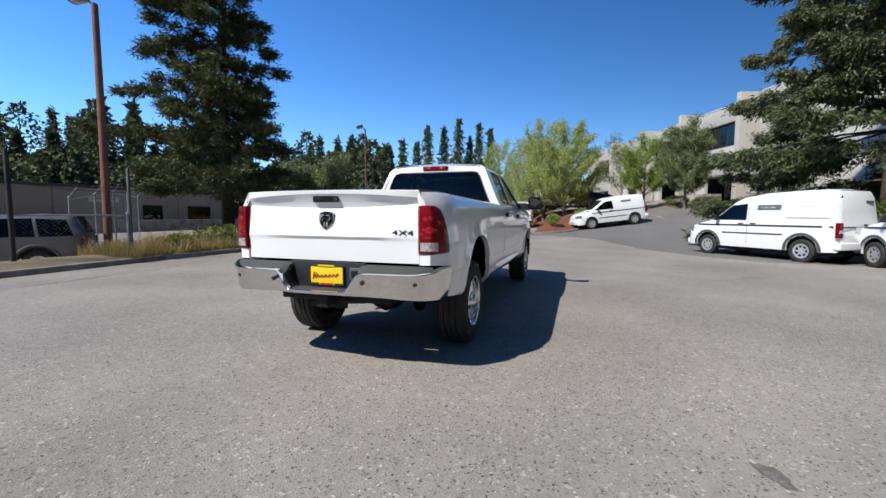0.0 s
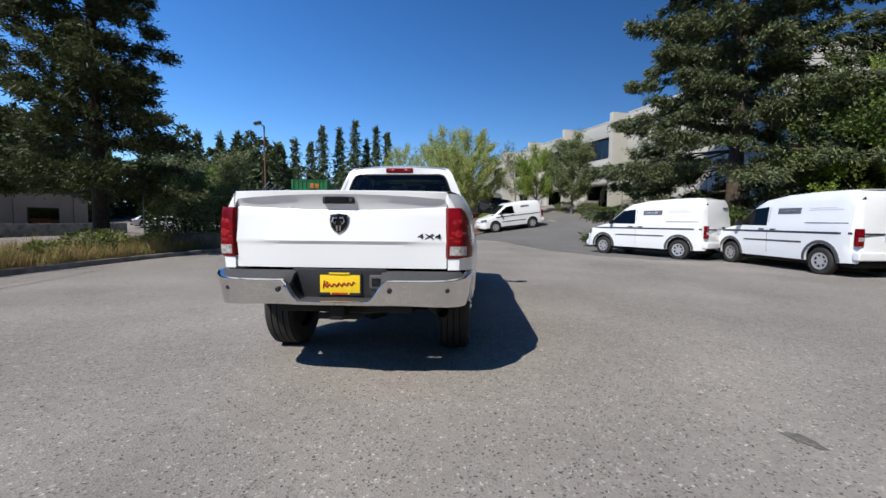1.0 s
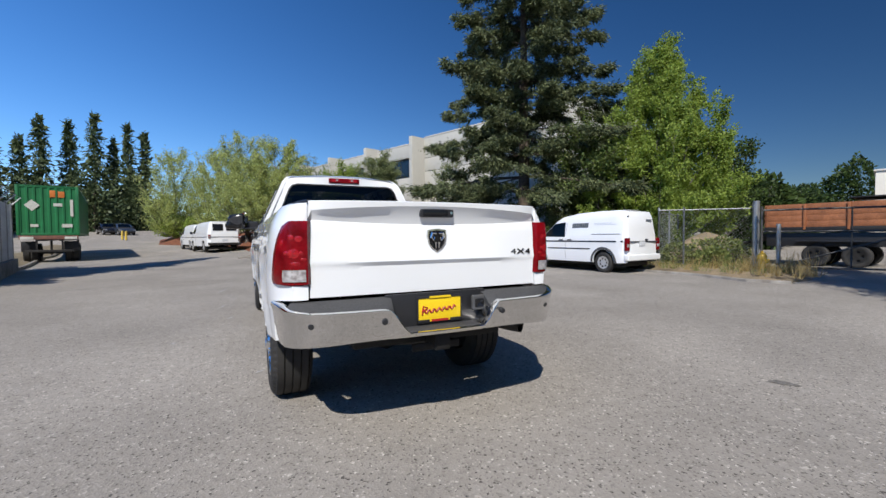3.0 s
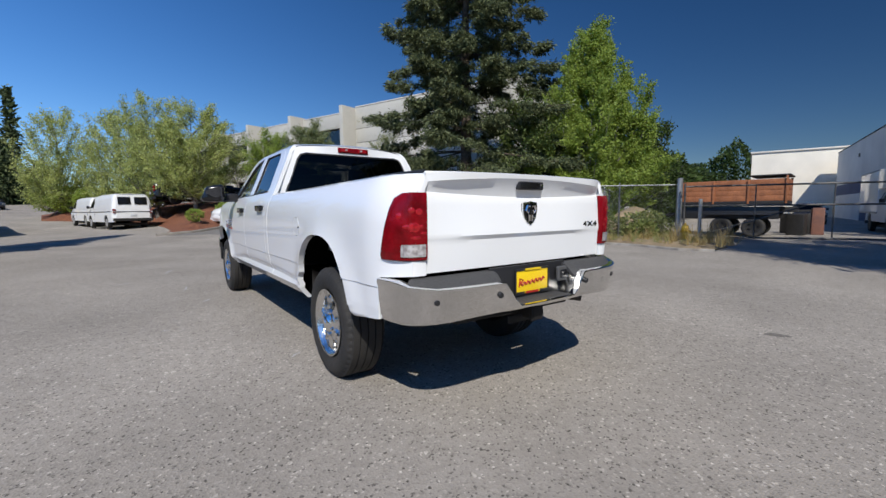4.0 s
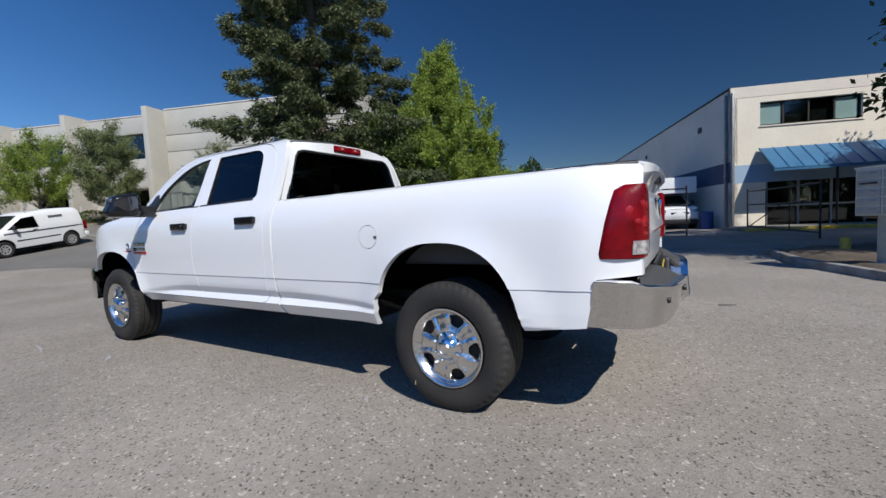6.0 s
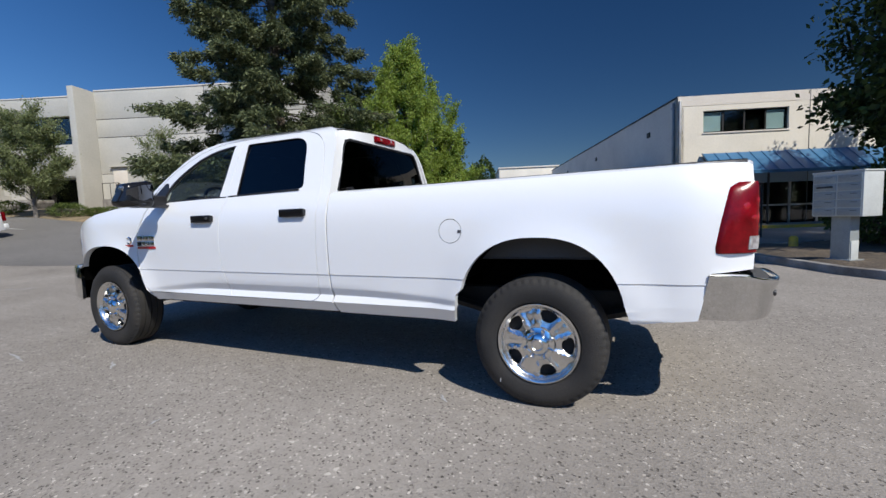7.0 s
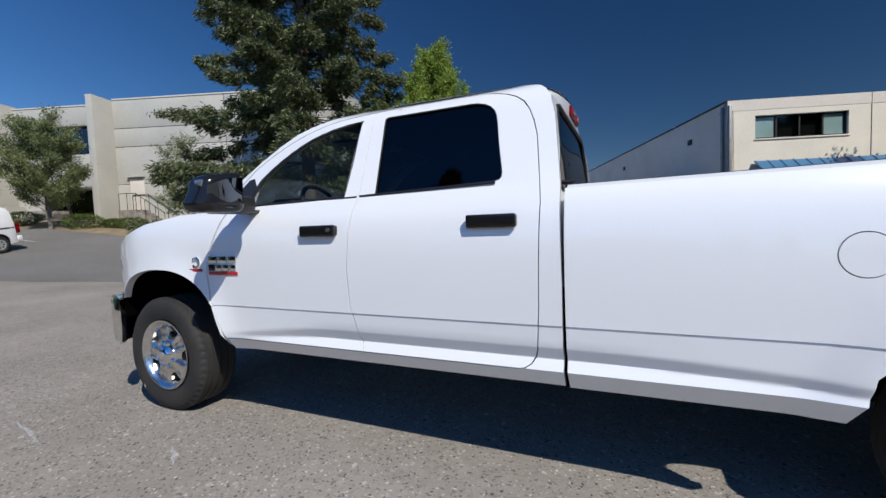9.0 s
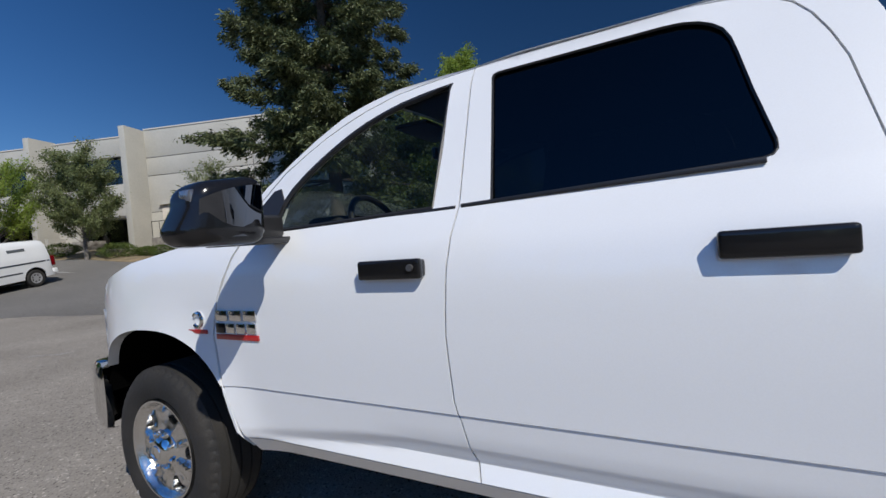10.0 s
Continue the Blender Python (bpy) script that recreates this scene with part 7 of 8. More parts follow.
def container():
    c = thing("shipping_container", pose(-10.35, 25.2, 0, 0, 0, 13), "green corrugated shipping container on a trailer chassis", "container")
    z0, z1, L = 1.45, 4.05, 12.0
    # corrugated end and sides
    def wave(s):
        t = (s / 0.28) % 1.0
        return 0.035 * (min(1, max(0, (abs(t - 0.5) - 0.14) / 0.12)))
    us = [k * 0.035 for k in range(int(2.44 / 0.035) + 1)]
    part("end_wall", grid(lambda u, v: (-1.22 + u, -0.0 + wave(u), z0 + 0.12 + (z1 - z0 - 0.24) * v), us, [0, 1]), GREEN_BOX, c, smooth=20)
    ss = [k * 0.07 for k in range(int(L / 0.07) + 1)]
    for s in (-1, 1):
        part("side_wall", grid(lambda u, v: (s * (1.22 - wave(u)), u, z0 + 0.12 + (z1 - z0 - 0.24) * v), ss, [0, 1]), GREEN_BOX, c, smooth=20)
        for y in (0.03, L - 0.03):
            part("corner_post", box(0.12, 0.12, z1 - z0, (s * 1.16, y, (z0 + z1) / 2), 0.01), GREEN_BOX, c)
        for z in (z0 + 0.06, z1 - 0.06):
            part("side_rail", box(0.10, L, 0.12, (s * 1.17, L / 2, z), 0.01), GREEN_BOX, c)
    for z in (z0 + 0.06, z1 - 0.06):
        part("end_rail", box(2.3, 0.10, 0.12, (0, 0.05, z), 0.01), GREEN_BOX, c)
    part("roof", box(2.4, L, 0.04, (0, L / 2, z1 - 0.03)), GREEN_BOX, c)
    part("far_end", box(2.4, 0.05, z1 - z0, (0, L - 0.03, (z0 + z1) / 2)), GREEN_BOX, c)
    d = part("placard", box(0.42, 0.01, 0.42, (0, 0, 0), 0.0, turn=pose(0, 0, 0, 0, 45, 0)), CONTAINER_MARK, c)
    d.location = (-0.62, -0.008, 3.0)
    part("mark_shape", box(0.22, 0.01, 0.36, (0.18, -0.008, 3.62), 0.02), ORANGE, c)
    part("mark_shape", box(0.26, 0.01, 0.32, (0.52, -0.008, 3.60), 0.02), ORANGE, c)
    for x, z, w, h in ((0.38, 3.05, 0.35, 0.16), (0.92, 2.9, 0.12, 0.9), (0.72, 1.95, 0.42, 0.18), (-0.55, 1.95, 0.3, 0.14)):
        part("mark_bar", box(w, 0.008, h, (x, -0.007, z), 0.0), CONTAINER_MARK, c)
    t = thing("trailer_chassis", pose(-10.35, 25.2, 0, 0, 0, 13), "dark steel trailer chassis under the container", "trailer")
    for s in (-1, 1):
        part("beam", box(0.14, L, 0.28, (s * 0.45, L / 2, 1.28), 0.01), DARK_STEEL, t)
        part("tail_plate", box(0.5, 0.03, 0.14, (s * 0.85, -0.04, 1.30), 0.005), CONTAINER_MARK, t)
        for y in (1.3, 2.6):
            for o in (0.98, 0.68):
                part("tyre", lathe([(0.28, -0.12), (0.46, -0.14), (0.5, -0.10), (0.5, 0.10), (0.46, 0.14), (0.28, 0.12)], 32), RUBBER, t).location = (s * o, y, 0.5)
        part("mudflap", box(0.6, 0.02, 0.55, (s * 0.83, 0.45, 0.85), 0.004), BLACK, t)
        part("landing_leg", box(0.12, 0.12, 1.2, (s * 0.7, 9.5, 0.6), 0.01), DARK_STEEL, t)
    part("end_beam", box(2.3, 0.16, 0.20, (0, 0.06, 1.33), 0.01), RUST_POLE, t)
    part("under_ride_guard", box(1.9, 0.10, 0.12, (0, 0.05, 0.62), 0.01), DARK_STEEL, t)
    for s in (-1, 1):
        part("guard_post", box(0.08, 0.08, 0.65, (s * 0.5, 0.08, 0.95), 0.005), DARK_STEEL, t)
    for y in (1.3, 2.6):
        part("axle", tube([(-1.0, y, 0.5), (1.0, y, 0.5)], 0.06, 10), DARK_STEEL, t)


container()


def dump_trailer():
    m = pose(18.75, 4.5, 0, 0, 0, 10.5)
    t = thing("dump_trailer", m, "dark trailer with stained wooden side boards", "trailer")
    for k in range(3):
        y0 = -2.0 + 1.2 * k
        hi = 2.42 if k == 0 else 2.30
        for s in (-1, 1):
            for j in range(4):
                part("board", box(0.04, 1.16, 0.205, (s * 1.0, y0 + 0.6, 1.56 + 0.215 * j), 0.006), WOOD_SIDE, t)
            part("stake", box(0.07, 0.07, hi - 1.35, (s * 1.04, y0, (hi + 1.35) / 2), 0.008), WOOD_SIDE, t)
    for y in (-2.02, 1.62):
        for j in range(4):
            part("end_board", box(1.96, 0.04, 0.205, (0, y, 1.56 + 0.215 * j), 0.006), WOOD_SIDE, t)
    part("bed", box(2.1, 3.7, 0.14, (0, -0.2, 1.38), 0.02), DARK_STEEL, t)
    part("top_rim", box(2.12, 1.3, 0.05, (0, -1.45, 2.45), 0.01), DARK_STEEL, t)
    for s in (-1, 1):
        part("chassis_beam", box(0.12, 4.2, 0.22, (s * 0.4, -0.2, 1.1), 0.01), DARK_STEEL, t)
        for y in (-1.0, 0.1):
            small_wheel(t, 0.98, y, s, 0.40, 0.24, CHASSIS, 5)
        part("mudguard", box(0.32, 2.2, 0.04, (s * 0.95, -0.45, 0.92), 0.01), BLACK, t)
        # black sheet in place of the shade below the trailer bed
        part("under_bed_shade_sheet", box(0.04, 3.4, 0.5, (s * 0.85, -0.1, 0.98), 0.01), BLACK, t)
    part("drawbar", tube([(0, 1.8, 1.0), (0, 3.2, 0.7)], 0.07, 8), DARK_STEEL, t)


dump_trailer()


def mailbox():
    b = thing("mailbox_cluster", pose(6.2, -4.12, 0.14, 0, 0, -53), "grey cluster mailbox on a square pedestal", "mailbox")
    part("pedestal", box(0.22, 0.30, 0.80, (0, 0, 0.40), 0.01), BOX_GREY, b)
    # pale plate painting the sunlit patch on the pedestal
    part("pedestal_lit_patch", box(0.18, 0.012, 0.34, (0, -0.156, 0.18), 0.004), BOX_PALE, b)
    part("foot_plate", box(0.34, 0.40, 0.02, (0, 0, 0.01), 0.004), BOX_GREY, b)
    part("cabinet", box(0.46, 0.78, 0.76, (0, 0, 1.16), 0.012), BOX_PALE, b)
    part("cap", box(0.49, 0.81, 0.03, (0, 0, 1.555), 0.01), BOX_PALE, b)
    for r in range(5):
        for c in range(2):
            d = part("locker_door", box(0.014, 0.35, 0.125, (-0.236, -0.19 + 0.38 * c, 0.86 + 0.145 * r), 0.004), BOX_GREY, b)
            part("lock", tube([(-0.243, -0.07 + 0.38 * c, 0.86 + 0.145 * r), (-0.252, -0.07 + 0.38 * c, 0.86 + 0.145 * r)], 0.012, 10), STEEL, d)
            part("door_bar", box(0.004, 0.10, 0.012, (-0.2445, -0.26 + 0.38 * c, 0.885 + 0.145 * r), 0.0), LETTER_GREY, d)
    part("mail_slot", box(0.016, 0.26, 0.03, (-0.245, 0.19, 1.30), 0.004), BLACK, b)


mailbox()


sb = thing("notice_board", pose(-17.0, 22.5, 0, 0, 0, 20), "white folding sign board beside the street", "sign")
for s in (-1, 1):
    q = part("board", box(0.7, 0.03, 1.0, (0, 0, 0.5), 0.01), VAN_WHITE, sb)
    q.matrix_local = pose(0, s * 0.2, 0.02, -s * 16, 0, 0)
for k, (x, y) in enumerate([(-12.6, 52.0), (-13.1, 52.8)]):
    bo = part("bollard", tube([(0, 0, 0), (0, 0, 0.95), (0, 0, 1.0)], [0.11, 0.11, 0.05], 14), YELLOW_LINE)
    bo.location = (x, y, ground_z(x, y))
    tagged(bo, "yellow painted steel bollard beside the road", "bollard", "yellow bollards")
bo = part("bollard", tube([(0, 0, 0), (0, 0, 0.30), (0, 0, 0.34)], [0.09, 0.09, 0.05], 14), YELLOW_LINE)
bo.location = (8.9, -4.2, 0.05)
tagged(bo, "low yellow bollard near the awning", "bollard")
dr = part("plastic_drum", lathe([(0.001, 0.0), (0.29, 0.0), (0.30, 0.05), (0.29, 0.3), (0.30, 0.32), (0.29, 0.6), (0.30, 0.62), (0.29, 0.86), (0.27, 0.9), (0.001, 0.9)], 24, "z"), BLUE_DRUM)
dr.location = (22.6, -2.15, 0)
tagged(dr, "blue plastic drum against the warehouse wall", "drum")
for k, (x, y, h, w) in enumerate([(20.6, 2.6, 0.9, 0.5), (21.4, 2.1, 1.15, 0.35), (22.2, 3.0, 0.9, 0.8)]):
    cr = part("machine_crate", box(w, w * 1.2, h, (0, 0, h / 2), 0.04, 2), RUST_POLE if k == 1 else DARK_STEEL)
    cr.matrix_world = pose(x, y, 0, 0, 0, 20 * k)
    tagged(cr, "rusty equipment crate stored in the yard" if k == 1 else "dark equipment crate stored in the yard", "crate")


# ---- planted ground and kerbs ----
kerb([(-8.7, -14), (-8.55, -6), (-8.75, 2.0), (-8.9, 4.5), (-8.75, 8.0), (-8.35, 10.5), (-7.9, 12.6), (-8.3, 14.5), (-9.6, 20.5), (-12.2, 30), (-15, 45)])
bed_sheet("verge", [(-8.9, -14), (-8.72, -6), (-8.92, 2.0), (-9.07, 4.5), (-8.92, 8.0), (-8.52, 10.5), (-8.07, 12.6), (-8.47, 14.5), (-9.77, 20.5), (-12.4, 30), (-15.2, 45), (-17, 45), (-15.5, 30), (-14.2, 18), (-14.2, 8), (-13.8, 7), (-11.2, 4.6), (-10.9, -1), (-10.9, -14)], 0.16, LAWN, "dry grass verge beside the yard", "verge", 0.08, 0.5, 3, 0.7)
MULCH_EDGE = [(-1.4, 20.6), (0.2, 21.0), (1.5, 22.4), (2.6, 24.6), (5.6, 27.6), (6.6, 31), (6.0, 44), (-6.5, 58), (-9.5, 52), (-8.6, 45), (-6.2, 43.6), (-4.2, 41.5), (-3.2, 37), (-2.2, 33), (-1.2, 29.5), (-0.8, 26.0), (-0.7, 23.0)]
bed_sheet("mulch_bank", MULCH_EDGE, 1.0, MULCH, "raised bank of reddish bark mulch", "mulch bank", 0.15, 2.6, 5, 0.7)
kerb(MULCH_EDGE[:6], height=0.12, label="pale kerb along the mulch bank")
bed_sheet("dirt_verge", [(10.9, 6.9), (10.95, 4.3), (10.55, 2.7), (10.9, 2.05), (12.4, 2.2), (13.6, 3.2), (15.2, 4.6), (21, 9.0), (21, 13), (12.5, 16.5), (9.0, 14.5), (10.2, 10.5)], 0.14, DIRT, "dry weedy soil verge below the fence", "verge", 0.07, 0.4, 7, 0.6)
kerb([(10.4, 10.5), (10.75, 6.9), (10.80, 4.3), (10.40, 2.7), (10.75, 1.9)], height=0.07, label="low broken concrete edge of the weedy verge")


def soil_mound(x, y, r, h):
    """A heap of dry soil with rubble, lumpy and low on one side."""
    rng = random.Random(91)
    def heap(a, q):
        d = q * r * (1 + 0.18 * math.sin(2 * a + 1) + 0.1 * math.sin(5 * a))
        z = h * (1 - q * q) ** 1.2 + 0.10 * noise.noise((d * math.cos(a) * 2.2, d * math.sin(a) * 2.2, 3.0)) * (1 - q)
        return (x + d * math.cos(a), y + d * math.sin(a) * 0.75, 0.10 + z - 0.05 * (q > 0.99))
    m = part("soil_mound", grid(heap, [2 * math.pi * k / 40 for k in range(41)], [0.01] + [k / 12 for k in range(1, 13)]), DIRT, smooth=60)
    tagged(m, "heap of dry pale soil behind the wire fence", "soil heap", kind="structure")
    for k in range(14):
        a, q = rng.uniform(0, 6.28), rng.uniform(0.2, 0.95)
        p = heap(a, q)
        w = rng.uniform(0.08, 0.2)
        st = part("rubble_stone", box(w, w * rng.uniform(0.6, 1.1), w * 0.7, (0, 0, 0), w * 0.2, 2), KERB)
        st.matrix_world = pose(p[0], p[1], p[2] + w * 0.15, rng.uniform(-25, 25), rng.uniform(-25, 25), rng.uniform(0, 180))
        tagged(st, "rough grey lump of rubble on the soil heap", "stone", "rubble stones")


soil_mound(15.4, 6.9, 1.9, 1.15)
bed_sheet("planter", [(9.2, -3.0), (7.0, -3.2), (5.3, -3.85), (4.5, -4.45), (3.9, -6.2), (3.6, -14), (14, -14), (13.5, -8.0), (11.0, -5.5)], 0.13, SOIL_WITH_SHADE, "dark soil planter with the mailbox, tree shade put into its colour", "planter", 0.03, 0.12, 9, 0.6)
kerb([(3.45, -14), (3.75, -6.2), (4.38, -4.35), (5.22, -3.72), (6.98, -3.05), (9.2, -2.85), (11.1, -5.4)][::-1], height=0.14, label="concrete kerb of the shaded planter")
bed_sheet("shrub_bed", [(9.6, 33.0), (11.6, 35.5), (13.2, 33.2), (14.6, 31.5), (16.0, 27.0), (19.0, 18.5), (13.4, 16.6), (11.0, 22.0), (9.4, 27.0), (8.6, 31.0), (7.2, 38), (8.2, 38.4)], 0.10, DIRT, "dry soil bed along the foot of the office building", "planter", 0.05, 0.4, 11, 0.7)


# ---- plants ----
def blades(rng, pos, axis, length, width, jitter=0.5):
    """Quads (n, 4, 3): one thin leaf at each place along its axis, with a random roll."""
    n = len(pos)
    axis = axis / np.maximum(1e-9, np.linalg.norm(axis, axis=1))[:, None]
    r = rng.normal(size=(n, 3))
    side = np.cross(axis, r)
    side /= np.maximum(1e-9, np.linalg.norm(side, axis=1))[:, None]
    L = (length * rng.uniform(0.6, 1.25, n))[:, None]
    W = (width * rng.uniform(0.7, 1.2, n))[:, None]
    mid = pos + axis * L * 0.45
    tip = pos + axis * L
    return np.stack([pos, mid + side * W * 0.5, tip, mid - side * W * 0.5], axis=1)


def needle_tree(name, x, y, h, radius, mat, label, seed, low=0.6, whorls=30, per=7, droop=0.25, power=0.85, clump=1.0, trunk=0.26, lean=(0, 0), gaps=0.12, flat=0.0, bark=None, size=0.30, longer=(0.0, 0.0), clear=(), reps=3, slim=0.27):
    """A conifer: a tapered trunk, whorls of sagging boughs, and sprays of needles along every bough."""
    rng = np.random.default_rng(seed)
    base = ground_z(x, y)
    t = thing(name, pose(x, y, base), label, "tree")
    zs = [0, 0.15 * h, 0.4 * h, 0.7 * h, h]
    part("trunk", tube([(lean[0] * (z / h) ** 2, lean[1] * (z / h) ** 2, z - 0.1) for z in zs], [trunk * 1.25, trunk, trunk * 0.72, trunk * 0.4, 0.02], 12), bark or BARK, t)
    quads = []
    for k in range(whorls):
        f = (k + rng.uniform(-0.35, 0.35)) / whorls
        z0 = low + (h - low) * max(0.0, f) ** 0.92
        reach = radius * max(0.03, 1 - (z0 - low) / (h - low)) ** power
        a0 = rng.uniform(0, 6.28)
        for j in range(per):
            if rng.uniform() < gaps:
                continue
            a = a0 + 2 * math.pi * j / per + rng.uniform(-0.35, 0.35)
            L = reach * rng.uniform(0.55, 1.2) * (1 + longer[0] * math.cos(a) + longer[1] * math.sin(a))
            d = np.array([math.cos(a), math.sin(a), 0])
            up = rng.uniform(0.05, 0.32) - 0.15 * (1 - f)
            n = 9
            ts = np.linspace(0, 1, n)
            zz = z0 + L * (up * ts - droop * ts ** 2 + 0.55 * droop * ts ** 4 * 1.0)
            c = np.stack([lean[0] * (z0 / h) ** 2 + d[0] * L * ts, lean[1] * (z0 / h) ** 2 + d[1] * L * ts, zz], axis=1)
            if any(math.hypot(x + c[-1][0] - a1, y + c[-1][1] - b1) < r1 and z0 < 2.9 for a1, b1, r1 in clear):
                continue
            if L > 0.8:
                part("bough", tube([tuple(p) for p in c[::2]], [max(0.008, 0.05 * (1 - 0.85 * q) * L / radius) for q in ts[::2]], 5, close=False), bark or BARK, t, smooth=0)
            nc = int(4 + 6.0 * L)
            per_clump = int(11 * clump)
            m = nc * per_clump
            uc = rng.uniform(0.10, 1.0, nc) ** 0.7
            s = np.cross(d, [0, 0, 1])
            oc = rng.uniform(-1, 1, nc)
            idx = uc * (n - 1)
            i0 = np.minimum(n - 2, idx.astype(int))
            w = (idx - i0)[:, None]
            pc = c[i0] * (1 - w) + c[i0 + 1] * w
            spread = 0.34 * L * (1.15 - uc) * 0.75 + 0.10
            pc = pc + s[None, :] * (oc * spread)[:, None] + np.stack([np.zeros(nc), np.zeros(nc), -0.12 * np.abs(oc) * (1 - flat) + rng.normal(0, 0.04, nc)], axis=1)
            p = np.repeat(pc, per_clump, axis=0) + rng.normal(0, 1, (m, 3)) * np.array([0.105, 0.105, 0.07 - 0.025 * flat])
            off = np.repeat(oc, per_clump)
            ax = d[None, :] * rng.uniform(0.35, 1.0, m)[:, None] + s[None, :] * (np.sign(off) * rng.uniform(0.1, 0.8, m))[:, None] + np.stack([np.zeros(m), np.zeros(m), rng.uniform(-0.85 + 0.3 * flat, 0.15 + 0.5 * flat, m)], axis=1)
            for rep in range(reps):
                jit = rng.normal(0, 0.07, (m, 3))
                quads.append(blades(rng, p + jit, ax + rng.normal(0, 0.35, (m, 3)), size, size * slim))
    quads = np.concatenate(quads)
    for a1, b1, r1 in clear:
        quads = quads[(np.hypot(x + quads[:, 0, 0] - a1, y + quads[:, 0, 1] - b1) > r1) | (quads[:, 0, 2] > 2.25)]
    quads_part("crown", quads, mat, t)
    return t


def leaf_tree(name, x, y, h, radius, mat, label, seed, crown_low=1.6, limbs=9, upright=0.6, leaf=0.14, count=26000, trunk=0.16, bark=None, narrow=0.5, spiky=0.3, category="tree", base=None, twigs=11):
    """A broadleaf tree: trunk, rising limbs, side branches and leaves in loose clusters round the twigs."""
    rng = np.random.default_rng(seed)
    z0 = ground_z(x, y) if base is None else base
    t = thing(name, pose(x, y, z0), label, category)
    wob = rng.uniform(-0.25, 0.25, 2)
    part("trunk", tube([(0, 0, -0.1), (wob[0] * 0.3, wob[1] * 0.3, h * 0.22), (wob[0], wob[1], h * 0.48), (wob[0] * 1.4, wob[1] * 1.4, h * 0.80)], [trunk * 1.3, trunk, trunk * 0.62, trunk * 0.14], 10), bark or BARK_GREY, t)
    tips, dirs = [], []
    for k in range(limbs):
        f = (k + 0.5) / limbs
        zb = crown_low * 0.75 + (h * 0.62 - crown_low * 0.75) * f ** 1.2
        a = k * 2.4 + rng.uniform(-0.4, 0.4)
        el = rng.uniform(0.35, 0.75) * upright + 0.75 * f * upright
        d = np.array([math.cos(a) * math.cos(el), math.sin(a) * math.cos(el), math.sin(el)])
        zt = zb
        env = radius * (1 - narrow * max(0, (zb - crown_low)) / h)
        L = min(env / max(0.25, math.cos(el)), (h - zb) / max(0.2, math.sin(el))) * rng.uniform(0.82, 1.08)
        p0 = np.array([wob[0] * f, wob[1] * f, zb])
        n = 7
        pts = [p0 + d * L * q + np.array([0, 0, 0.10 * L * q * q]) + rng.normal(0, 0.04 * L, 3) * q for q in np.linspace(0, 1, n)]
        wood = tube([tuple(p) for p in pts], [max(0.008, trunk * 0.42 * (1 - 0.85 * q)) for q in np.linspace(0, 1, n)], 6, close=False)
        for m in range(twigs):
            q = rng.uniform(0.22, 1.0)
            i = min(n - 2, int(q * (n - 1)))
            pb = pts[i] + (pts[i + 1] - pts[i]) * (q * (n - 1) - i)
            dd = d * 0.6 + rng.normal(0, 0.55, 3) + np.array([0, 0, 0.25 + spiky])
            dd /= np.linalg.norm(dd)
            l2 = L * rng.uniform(0.18, 0.42) * (1.2 - 0.6 * q)
            pe = pb + dd * l2
            wood = tube([tuple(pb), tuple((pb + pe) / 2 + rng.normal(0, 0.03, 3)), tuple(pe)], [0.018, 0.012, 0.005], 4, bm=wood, close=False)
            for s in np.linspace(0.25, 1.0, 5):
                tips.append(pb + (pe - pb) * s)
                dirs.append(dd)
        part("limb", wood, bark or BARK_GREY, t, smooth=0)
    tips, dirs = np.array(tips), np.array(dirs)
    pick = rng.integers(0, len(tips), count)
    sc = 0.055 * radius + 0.08
    pos = tips[pick] + rng.normal(0, 1, (count, 3)) * np.array([sc, sc, sc * 0.8])
    pos[:, 2] = np.maximum(pos[:, 2], crown_low * 0.5)
    ax = rng.normal(0, 1, (count, 3)) + dirs[pick] * 0.4 + np.array([0, 0, -0.25])
    quads_part("crown", blades(rng, pos, ax, leaf, leaf * 0.62), mat, t)
    return t


